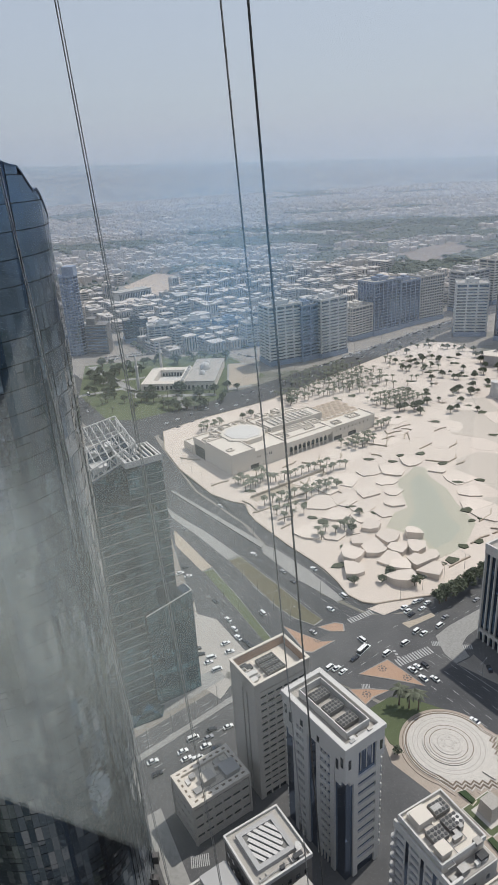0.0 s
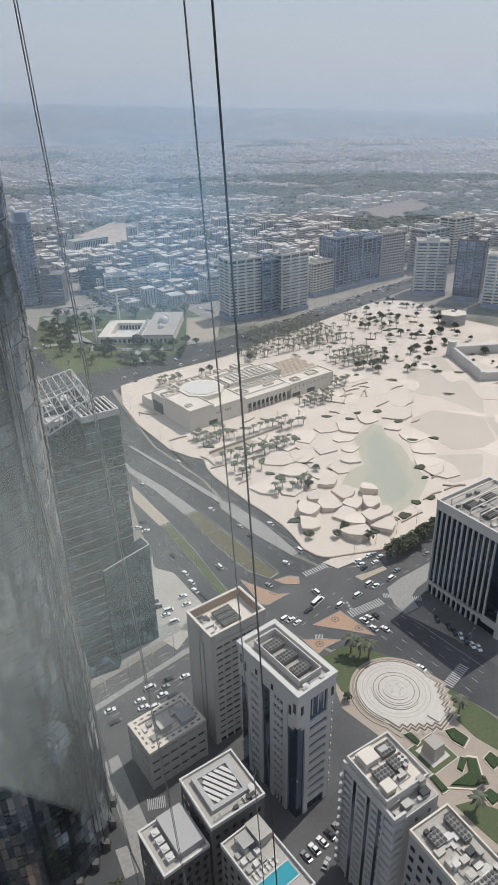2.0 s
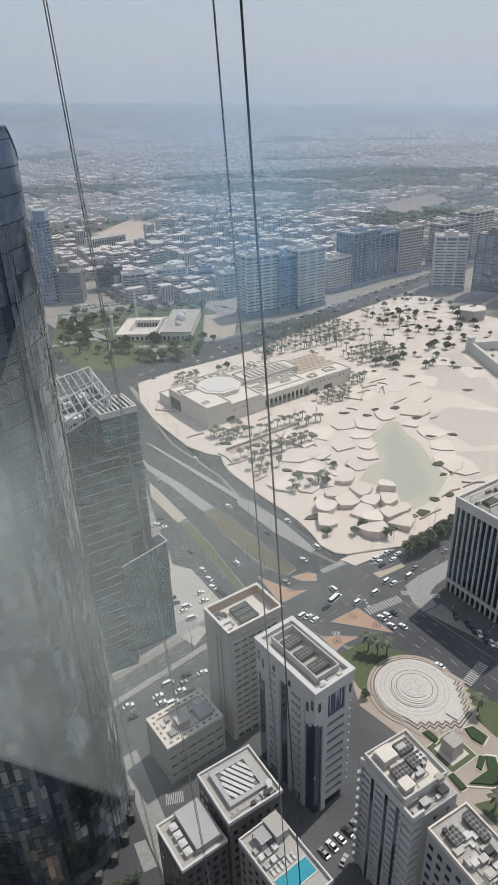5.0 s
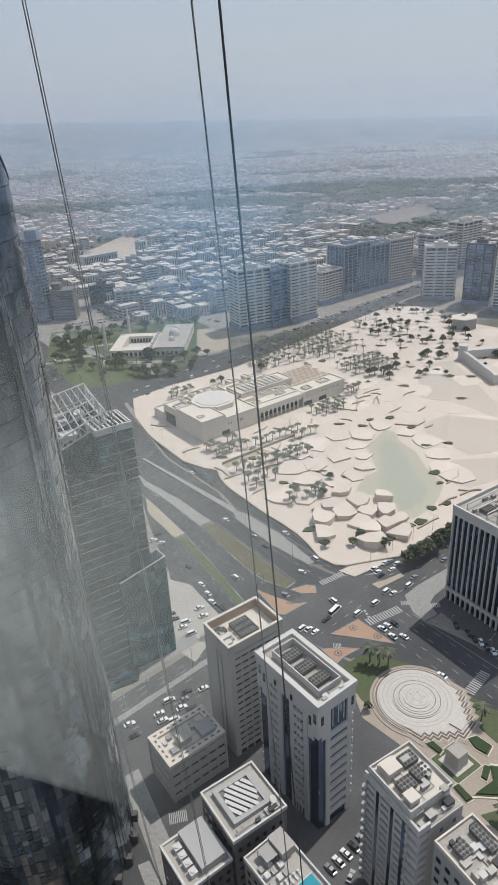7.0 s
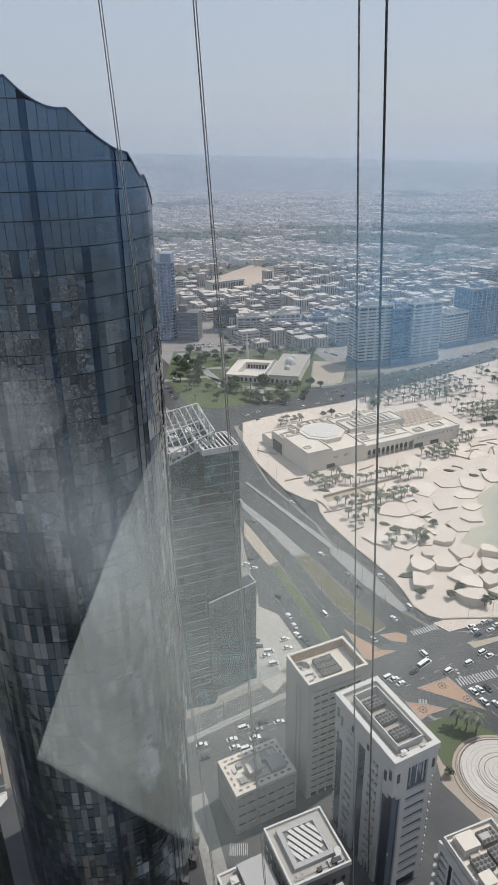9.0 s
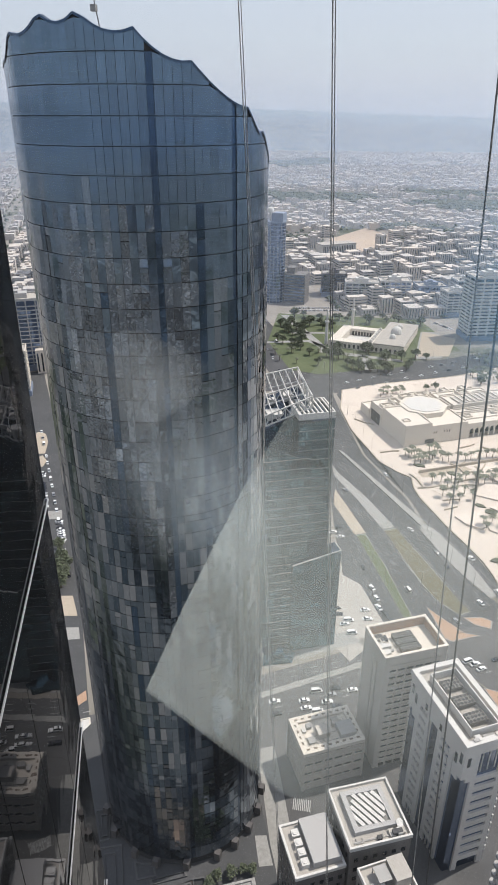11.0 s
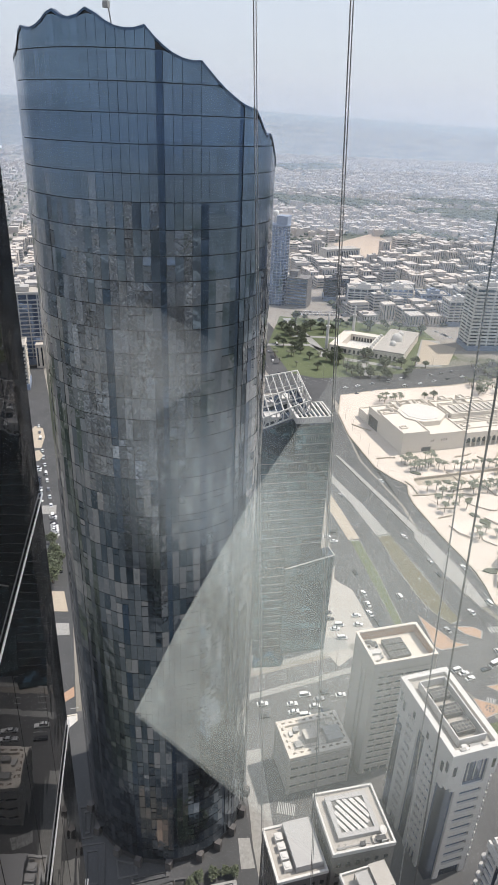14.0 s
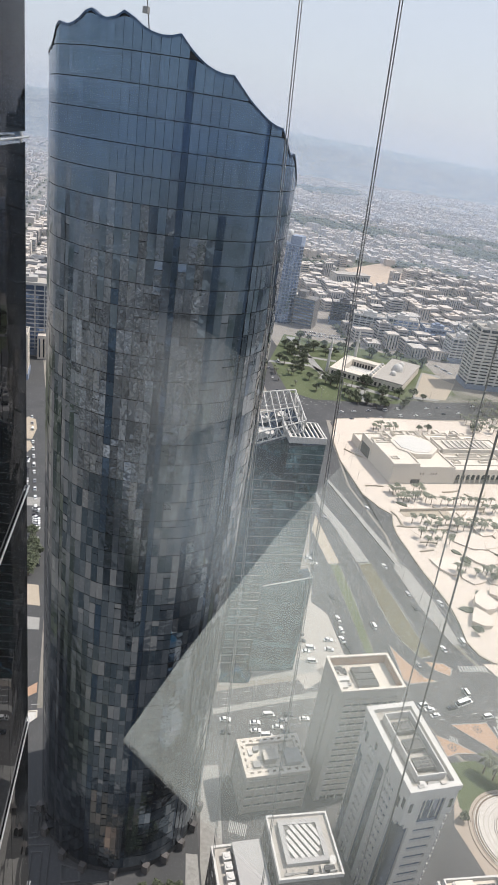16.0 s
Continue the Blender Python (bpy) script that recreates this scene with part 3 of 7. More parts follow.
for x, z, hi in ((1.6, 46.6, 3.4), (3.6, 44.6, 3.6), (24.4, 44.4, 3.6), (26.4, 46.4, 3.6), (9.0, 47.4, 2.2), (16.4, 47.4, 2.2)):
    part("slot_window", Mesh().box(x - 0.55, x + 0.55, -0.06, 0.1, z, z + hi), M["window"], wt, at=L)
for x, z in ((1.6, 45.8), (13.6, 45.6)):
    part("slot_window", Mesh().box(x - 0.5, x + 0.5, -0.06, 0.1, z, z + 3.4), M["window"], wt, at=F)
for x in (6.1, 8.3, 10.5):
    part("mullion", Mesh().box(x - 0.1, x + 0.1, 0.3, 0.62, 42, 49.8), M["white"], wt, at=F)
for x0, x1 in ((6.2, 9.8), (17.0, 21.0)):
    bands(wt, L @ pose(0, 0.6, 0), x1 - x0, 4, 46.4, 12, 0.5, M["white"], 0.6, x0=x0)
piers(wt, L @ pose(0, 0.6, 0), (5.3, 10.6, 16.2, 22.2), 1.8, 0, h - 1, M["white"], 0.62)
piers(wt, L @ pose(0, 0.6, 0), (7.4, 8.6, 18.3, 19.7), 0.35, 0, 46.4, M["white"], 0.5)
bands(wt, Bk @ pose(0, 0.6, 0), w - 1.2, 4, 46, 12, 0.55, M["white"], 0.6, x0=0.6)
bands(wt, Rt @ pose(0, 0.6, 0), d - 1.2, 4, 46, 12, 0.55, M["white"], 0.6, x0=0.6)
part("roof", Mesh().box(0.3, w - 0.3, 0.3, d - 0.3, h - 1.2, h - 0.1), M["roof"], wt)
parapet(wt, w, d, h, M["white"], 1.3, 1.6, 0.3)
part("plant_screen", Mesh().box(3.2, w - 3.2, 3.0, 3.3, h, h + 2.6).box(3.2, w - 3.2, d - 4.3, d - 4, h, h + 2.6).box(3.2, 3.5, 3.3, d - 4.3, h, h + 2.6).box(w - 3.5, w - 3.2, 3.3, d - 4.3, h, h + 2.6), M["white"], wt)
for i in range(3):
    fan_unit(wt, 4.6, 5.8 + i * 6, h, 5, 3)
roof_clutter(wt, w, 3.4, h, 3, 5, 0.9)

# grey-beige office block with recessed roof plant
w, d, h = 21.7, 14.9, 50.0
tan = thing("office_block", site(-10.4, 182.6, 34), "grey-beige concrete office block with recessed rooftop plant", "building")
part("core", Mesh().box(0.5, w - 0.5, 0.5, d - 0.5, 0, h - 4), M["window"], tan)
F, L, Bk, Rt = (face_frame(k, w, d) for k in ("front", "left", "back", "right"))
bands(tan, F @ pose(0, 0.5, 0), w - 3.0, 2, 47.2, 16, 0.55, M["beige"], 0.45, x0=1.5)
piers(tan, F @ pose(0, 0.5, 0), [1.0, w - 1.0], 2.0, 0, h, M["beige"], 0.5)
piers(tan, F @ pose(0, 0.5, 0), [1.5 + (w - 3) * i / 6 for i in range(1, 6)], 0.5, 0, h - 4, M["beige"], 0.4)
part("wall", Mesh().box(0, w, 0, 0.52, 46.6, h), M["beige"], tan)
part("wall", Mesh().box(0, 0.52, 0.5, 4.6, 0, h).box(0, 0.52, 5.4, 7.2, 0, h).box(0, 0.52, 8.0, d, 0, h).box(0, 0.52, 4.6, 8.0, 44, h), M["beige"], tan)
part("wall", Mesh().box(0, w, d - 0.52, d, 0, h).box(w - 0.52, w, 0.5, d - 0.5, 0, h), M["beige"], tan)
part("roof", Mesh().box(0.5, w - 0.5, 0.5, d - 0.5, h - 4.2, h - 3.2), M["cream"], tan)
part("coping", Mesh().box(-0.15, w + 0.15, -0.15, 0.7, h, h + 0.35).box(-0.15, w + 0.15, d - 0.7, d + 0.15, h, h + 0.35).box(-0.15, 0.7, 0.7, d - 0.7, h, h + 0.35).box(w - 0.7, w + 0.15, 0.7, d - 0.7, h, h + 0.35), M["cream"], tan)
part("inner_wall", Mesh().box(0.53, w - 0.53, d - 0.75, d - 0.53, h - 3.3, h - 0.1).box(w - 0.75, w - 0.53, 0.75, d - 0.75, h - 3.3, h - 0.1), M["orange"], tan, "terracotta inner face of parapet")
for y in (3.4, 6.2, 9.0):
    fan_unit(tan, 7.5, y, h - 3.2, 6, 2)
roof_clutter(tan, 7.5, d, h - 3.2, 5, 12, 1.0)

# low block with open roof frame
w, d, h = 21.2, 14.4, 16.5
low = thing("low_block", site(-34.1, 164.3, 35.3), "low beige block with cluttered roof parapet", "building")
part("core", Mesh().box(0.4, w - 0.4, 0.4, d - 0.4, 0, h - 1), M["window"], low)
for k, ln in (("front", w), ("left", d), ("back", w), ("right", d)):
    fm = face_frame(k, w, d) @ pose(0, 0.4, 0)
    bands(low, fm, ln, 0, h, 4, 0.66, M["beige"], 0.4)
    piers(low, fm, [ln * i / 6 for i in range(7)], 0.8, 0, h, M["beige"], 0.42)
part("roof", Mesh().box(0.3, w - 0.3, 0.3, d - 0.3, h - 1, h), M["cream"], low)
parapet(low, w, d, h, M["cream"], 1.0, 2.4, 0.2)
part("stair_head", Mesh().box(7, 11, 4.5, 8, h, h + 2.4).box(6.8, 11.2, 4.3, 8.2, h + 2.4, h + 2.6), M["beige"], low)
part("canopy", Mesh().box(14, 19.5, 2.6, 8, h, h + 2.2), M["grey"], low)
for k in range(8):
    for x, y in ((1.4 + k * 2.5, 0.9), (1.4 + k * 2.5, d - 1.5)):
        part("coffer", Mesh().box(x, x + 1.2, y, y + 0.7, h + 0.9, h + 1.02), M["brown"], low)
for k in range(4):
    for x in (0.7, w - 1.4):
        part("coffer", Mesh().box(x, x + 0.7, 3.3 + k * 2.4, 4.5 + k * 2.4, h + 0.9, h + 1.02), M["brown"], low)
roof_clutter(low, w, d, h, 9, 14, 2.6)

# square block with a slatted roof light
w, d, h = 16.7, 16.7, 34.8
sq = thing("square_block", site(-10.1, 121.8, 32), "grey square block with white slatted roof light", "building")
part("body", Mesh().box(0, w, 0, d, 0, h), M["umber"], sq)
F, L = face_frame("front", w, d), face_frame("left", w, d)
wd = shared("window", Mesh().box(-0.55, 0.55, -0.04, 0.2, 0, 1.5), M["window"])
for fm in (F, L):
    for i in range(8):
        for j in range(6):
            part("window", None, None, sq, data=wd, at=fm @ pose(1.8 + j * 2.6, 0, 3 + i * 3.8))
parapet(sq, w, d, h, M["white"], 0.9, 0.5, 0.2)
part("roof", Mesh().box(0.3, w - 0.3, 0.3, d - 0.3, h, h + 0.1), M["roof"], sq)
rl = part("roof_light_frame", Mesh().box(2.4, 14.0, 3.2, 4.5, h, h + 1.5).box(2.4, 14.0, 13.5, 14.8, h, h + 1.5).box(2.4, 3.7, 4.5, 13.5, h, h + 1.5).box(12.7, 14.0, 4.5, 13.5, h, h + 1.5), M["grey"], sq)
part("roof_light_glass", Mesh().box(3.7, 12.7, 4.5, 13.5, h, h + 1.0), M["plant"], sq)
roof_clutter(sq, w, 3.4, h, 77, 5, 0.8)
for i in range(-3, 4):
    reach = 5.3 - abs(i) * 0.95
    part("slat", Mesh().box(-reach, reach, -0.5, 0.5, h + 1.15, h + 1.4), M["white"], sq, at=pose(8.2 + 0.866 * i * 1.5, 9 + 0.5 * i * 1.5, 0, 0, 0, -60))
dish = Mesh().tube(0, 0, 0, 0.35, 0.25, 1.1, 14)
part("dish", dish, M["white"], sq, "white satellite dish", at=pose(14.6, 3.4, h + 1.2, 35, 0, 30))
part("dish_mast", Mesh().bar((14.6, 3.4, h), (14.6, 3.4, h + 1.3), 0.12), M["steel"], sq)

# dark stone block with a row of cooling units
w, d, h = 13.3, 14.2, 29.6
db = thing("dark_block", site(-23.6, 112.2, 34), "dark stone-clad block with white roof units", "building")
part("body", Mesh().box(0, w, 0, d, 0, h), M["dark"], db)
for fm in (face_frame("front", w, d), face_frame("left", w, d)):
    for i in range(8):
        for j in range(5):
            part("window", None, None, db, data=wd, at=fm @ pose(1.6 + j * 2.5 + 0.4 * (i % 2), 0, 2 + i * 3.3))
parapet(db, w, d, h, M["white"], 0.7, 0.6, 0.15)
part("roof", Mesh().box(0.3, w - 0.3, 0.3, d - 0.3, h, h + 0.08), M["roof"], db)
part("roof_deck", Mesh().box(5.2, w - 0.6, 1.4, d - 0.6, h, h + 2.4), M["grey"], db, "pale grey raised metal deck")
for i in range(4):
    part("cooler", Mesh().box(2.4, 4.4, 2.0 + i * 2.6, 4.0 + i * 2.6, h, h + 1.5).tube(3.4, 3.0 + i * 2.6, h + 1.5, h + 1.7, 0.7, 0.7, 10), M["white"], db)

# block with a roof terrace and swimming pool
w, d, h = 12.0, 21.6, 34.8
pb = thing("hotel_block", site(7.4, 96.8, 36), "hotel block with rooftop terrace and turquoise pool", "building")
part("body", Mesh().box(0, w, 0, d, 0, h), M["umber"], pb)
for fm, n in ((face_frame("front", w, d), 4), (face_frame("left", w, d), 7)):
    for i in range(9):
        for j in range(n):
            part("window", None, None, pb, data=wd, at=fm @ pose(1.7 + j * 2.8, 0, 2.4 + i * 3.5))
parapet(pb, w, d, h, M["white"], 1.0, 0.4, 0.1)
part("terrace", Mesh().box(0.3, w - 0.3, 0.3, d - 0.3, h, h + 0.1), M["roof"], pb)
part("pool", Mesh().box(1.2, 10.6, 4.2, 8.4, h + 0.1, h + 0.25), M["pool"], pb, "turquoise swimming pool")
part("pool_edge", Mesh().box(0.9, 10.9, 3.9, 4.2, h + 0.1, h + 0.4).box(0.9, 10.9, 8.4, 8.7, h + 0.1, h + 0.4), M["white"], pb)
part("lift_house", Mesh().box(7, 11, 15, 20.5, h, h + 3.2).box(6.8, 11.2, 14.8, 20.7, h + 3.2, h + 3.4), M["roof"], pb)
part("pergola", Mesh().box(3, 6.4, 16, 20, h + 2.4, h + 2.6).box(3, 3.2, 16, 16.2, h, h + 2.4).box(6.2, 6.4, 16, 16.2, h, h + 2.4).box(3, 3.2, 19.8, 20, h, h + 2.4).box(6.2, 6.4, 19.8, 20, h, h + 2.4), M["steel"], pb)
lounger = shared("lounger", Mesh().box(0, 0.6, 0, 1.3, 0.25, 0.35).box(0, 0.6, 1.3, 1.9, 0.3, 0.65).box(0.05, 0.12, 0.1, 0.2, 0, 0.25).box(0.5, 0.57, 0.1, 0.2, 0, 0.25), M["white"])
for i in range(6):
    part("lounger", None, None, pb, data=lounger, at=pose(1.6 + i * 1.3, 9.3, h + 0.1))
roof_clutter(pb, 7, 4.0, h, 12, 3, 0.6)
for i in range(9):
    part("roof_box", Mesh().box(1.0 + (i % 3) * 2.1, 2.4 + (i % 3) * 2.1, 11.5 + (i // 3) * 2.2, 13.0 + (i // 3) * 2.2, h, h + 0.9 + 0.5 * (i % 2)), M["white" if i % 2 else "steel"], pb)

# grey apartment tower with scalloped edge balconies
w, d, h = 15.3, 19.7, 47.3
rb = thing("apartment_tower", site(41.5, 113.8, 30), "pale grey apartment tower with ribbed facade and rooftop chillers", "building")
part("core", Mesh().box(0.6, w - 0.6, 0.6, d - 0.6, 0, h - 4), M["blue"], rb)
F, L, Bk, Rt = (face_frame(k, w, d) for k in ("front", "left", "back", "right"))
bands(rb, L @ pose(0, 0.6, 0), d - 5.0, 1.5, 43.7, 15, 0.5, M["white"], 0.55, x0=1.2)
piers(rb, L @ pose(0, 0.6, 0), (0.7, 4.3, 6.1, 9.6, 11.4, d - 3.8), 0.45, 0, h - 3.6, M["white"], 0.62)
piers(rb, L @ pose(0, 0.6, 0), (5.2, 10.5, 14.6), 1.0, 0, h - 3.6, M["blue"], 0.58, "glass_strip")
bands(rb, L @ pose(0, 0.6, 0), 3.6, 1.5, 43.7, 13, 0.6, M["white"], 0.62, x0=d - 3.4)
bands(rb, F @ pose(0, 0.6, 0), 3.4, 1.5, 43.7, 13, 0.55, M["white"], 0.62, x0=0.4)
part("wall", Mesh().box(3.8, w, 0, 0.62, 0, h - 3.6).box(0.62, w, d - 0.62, d, 0, h - 3.6).box(w - 0.62, w, 0.62, d - 0.62, 0, h - 3.6), M["white"], rb)
for i in range(11):
    part("window", None, None, rb, data=wd, at=F @ pose(8, 0, 3 + i * 3.6))
    part("window", None, None, rb, data=wd, at=F @ pose(12.5, 0, 3 + i * 3.6))
    part("balcony", Mesh().tube(0.3, d - 0.3, 3 + i * 3.6, 4.1 + i * 3.6, 1.0, 1.0, 12), M["grey"], rb)
part("wall", Mesh().box(0, 0.62, 0, d, h - 3.8, h - 1.5).box(0.62, 4, 0, 0.62, h - 3.8, h - 1.5), M["white"], rb)
part("roof", Mesh().box(0.3, w - 0.3, 0.3, d - 0.3, h - 4.2, h - 3.4), M["roof"], rb)
part("penthouse", Mesh().box(0.8, w - 0.8, 3.8, d - 1.2, h - 3.6, h - 0.2), M["cream"], rb)
rbp = part("penthouse_parapet", Mesh().box(0.5, w - 0.5, 3.5, 3.9, h - 0.6, h + 0.9).box(0.5, w - 0.5, d - 1.3, d - 0.9, h - 0.6, h + 0.9).box(0.5, 0.9, 3.9, d - 1.3, h - 0.6, h + 0.9).box(w - 0.9, w - 0.5, 3.9, d - 1.3, h - 0.6, h + 0.9), M["white"], rb)
for x, y in ((2.6, 8.0), (8.0, 8.6), (8.0, 13.2)):
    fan_unit(rb, x, y, h - 0.2, 4, 3)
part("tank_room", Mesh().box(1.6, 4.6, 4.6, 7.4, h - 0.2, h + 2.2).box(1.4, 4.8, 4.4, 7.6, h + 2.2, h + 2.4), M["cream"], rb)
part("tank_room", Mesh().box(2.2, 6.4, 13.0, 16.8, h - 0.2, h + 2.6).box(2.0, 6.6, 12.8, 17.0, h + 2.6, h + 2.8), M["cream"], rb)
roof_clutter(rb, w, d, h - 0.2, 21, 16, 2.0)
roof_clutter(rb, w, 3.9, h - 3.4, 22, 6, 0.9)

# lower block beside it
wd_blue = shared("window", Mesh().box(-0.75, 0.75, -0.04, 0.2, 0, 1.6), M["blue"])
w, d, h = 12.6, 24.4, 43.5
r2 = thing("office_block", site(59.3, 87.7, 29.4), "grey office block with dusty roof and cooling units", "building")
part("body", Mesh().box(0, w, 0, d, 0, h), M["grey"], r2)
for fm, n in ((face_frame("front", w, d), 4), (face_frame("left", w, d), 8)):
    for i in range(10):
        for j in range(n):
            part("window", None, None, r2, data=wd_blue, at=fm @ pose(1.6 + j * 2.9, 0, 3 + i * 3.9))
parapet(r2, w, d, h, M["cream"], 0.9, 0.45, 0.15)
part("roof", Mesh().box(0.3, w - 0.3, 0.3, d - 0.3, h, h + 0.1), M["roof"], r2)
fan_unit(r2, 2.0, 17.5, h, 3, 3)
fan_unit(r2, 8.6, 15, h, 2, 6)
fan_unit(r2, 3.0, 4, h, 5, 3)
roof_clutter(r2, w, d, h, 31, 40, 0.8)

# white-framed black glass block with arches
w, d, h = 34.0, 39.0, 48.0
bk = thing("arched_block", site(123.4, 234, 32), "white-framed black glass office block with arched base", "building")
part("core", Mesh().box(0.9, w - 0.9, 0.9, d - 0.9, 0, h - 1), M["seam"], bk, "black glazing")
for k, ln in (("front", w), ("left", d)):
    fm = face_frame(k, w, d) @ pose(0, 0.9, 0)
    n = 11 if k == "left" else 10
    s = (ln - 9) / n
    piers(bk, fm, [s * i + 0.4 for i in range(n + 1)] if k == "left" else [9 + s * i for i in range(n + 1)], 0.55, 5.5, h - 3, M["white"], 0.9)
    for i in range(n):
        x = (s * i + 0.4) if k == "left" else (9 + s * i)
        arch = Mesh()
        for q in range(8):
            a, b = math.pi * q / 8, math.pi * (q + 1) / 8
            r = s / 2 - 0.3
            p = [(x + s / 2 + r * math.cos(t), z, 4 + r * math.sin(t)) for t in (a, b) for z in (-0.9, 0.0)]
            e = [(x + s / 2 + r * math.cos(t), z, 6.8) for t in (a, b) for z in (-0.9, 0.0)]
            arch.add([p[0], p[2], e[2], e[0], p[1], p[3], e[3], e[1]], [(0, 1, 2, 3), (0, 4, 5, 1), (7, 6, 5, 4)])
        part("arch", arch, M["white"], bk, at=fm)
        part("arch_column", Mesh().box(x - 0.3, x + 0.3, -0.9, 0, 0, 6.8), M["white"], bk, at=fm)
    corner = (ln - 9, ln) if k == "left" else (0, 9)
    part("wall", Mesh().box(corner[0] + 7, corner[1], -0.9, 0, 0, h).box(corner[0] + 0.4, corner[0] + 7, -0.9, 0, h - 2.5, h).box(corner[0] + 0.4, corner[0] + 7, -0.9, 0, 4, 7), M["white"], bk, at=fm)
    part("wall", Mesh().box(0, ln, -0.92, 0, h - 3.2, h), M["white"], bk, at=fm)
    for i in range(4):
        for j in range(2):
            part("slot_window", None, None, bk, data=wd, at=fm @ pose(ln - 3.8 + j * 2 if k == "left" else 2.0 + j * 2, -0.9, h - 7 - i * 2.4))
part("wall", Mesh().box(0.9, w, d - 0.9, d, 0, h).box(w - 0.9, w, 0.9, d - 0.9, 0, h), M["white"], bk)
parapet(bk, w, d, h, M["white"], 1.4, 0.8, 0.1)
part("roof", Mesh().box(0.5, w - 0.5, 0.5, d - 0.5, h - 1.2, h), M["roof"], bk)
for i in range(3):
    fan_unit(bk, 6, 8 + i * 9, h, 5, 4)
    fan_unit(bk, 16, 6 + i * 10, h, 6, 3)
frame_bars = Mesh()
for i in range(7):
    frame_bars.box(3, w - 3, 4 + i * 5, 4.4 + i * 5, h + 2.6, h + 3.0)
    frame_bars.box(3, 3.4, 4 + i * 5, 4.4 + i * 5, h, h + 2.6).box(w - 3.4, w - 3, 4 + i * 5, 4.4 + i * 5, h, h + 2.6)
part("roof_frame", frame_bars, M["cream"], bk)
roof_clutter(bk, w, d, h, 41, 26, 2)

# ---- curved glass tower with a scalloped crown ----
TC, TR = Vector((-65.2, 127.9)), 24.4
CUSPS = [(-200, 190), (-150, 196), (-110, 203), (-80, 209), (-61, 212.8), (-39, 214.7), (-22.5, 214.7), (-1.7, 212.4), (19.7, 208.1), (48.5, 201.6), (80, 193), (100, 181), (130, 183), (160, 190)]


def crown(a):
    """Height of the rim at an angle, degrees from the side that faces the viewer: arcs hung between peaks."""
    for (a0, z0), (a1, z1) in zip(CUSPS, CUSPS[1:]):
        if a0 <= a <= a1:
            f = (a - a0) / (a1 - a0)
            return z0 + (z1 - z0) * f - 1.5 * 4 * f * (1 - f) * (a < 60)
    return CUSPS[0][1]


EDGES = (-200, -172, -146, -122, -98, -80, -61, -39, -22.5, -1.7, 19.7, 34.0, 48.5, 64, 80, 100, 130, 160)


def tower_point(a, z, r=TR):
    """Plan: nearly flat faces that meet at vertical edges on a round."""
    q = r
    for e0, e1 in zip(EDGES, EDGES[1:]):
        if e0 <= a <= e1:
            mid, half = (e0 + e1) / 2, (e1 - e0) / 2
            q = r * (0.3 + 0.7 * math.cos(radians(half)) / math.cos(radians(a - mid)))
    t = radians(a) + math.atan2(-TC.y, -TC.x)
    return (TC.x + q * math.cos(t), TC.y + q * math.sin(t), z)


tower = thing("glass_tower", pose(0, 0, 0), "tall dark blue curved glass tower with scalloped crown", "building")
STEP, FLOOR = 3.6, 4.5
seams = (3.2, 39.4)
stacks = [random.Random(70 + i).gauss(0, 0.045) for i in range(120)]
core_m = Mesh()
columns = []
for start, end in ((-200, seams[0] - 1.35), (seams[0] + 1.35, seams[1] - 1.35), (seams[1] + 1.35, 160)):
    n = round((end - start) / STEP)
    columns += [(start + (end - start) * k / n, start + (end - start) * (k + 1) / n, False) for k in range(n)]
columns += [(c - 1.35, c + 1.35, True) for c in seams]
columns.sort()
for a0, a1, seam in columns:
    z0, z1 = crown(a0) - 0.02, crown(a1 - 1e-6) - 0.02
    core_m.add([tower_point(a0, 0, TR - 0.35), tower_point(a1, 0, TR - 0.35), tower_point(a1, z1, TR - 0.35), tower_point(a0, z0, TR - 0.35)], [(0, 1, 2, 3)])
part("core", core_m, M["inside"], tower)
rim, sill = Mesh(), Mesh()
rest, near_panes, head_panes, dark_panes = Mesh(), [], Mesh(), Mesh()
rr = random.Random(8)
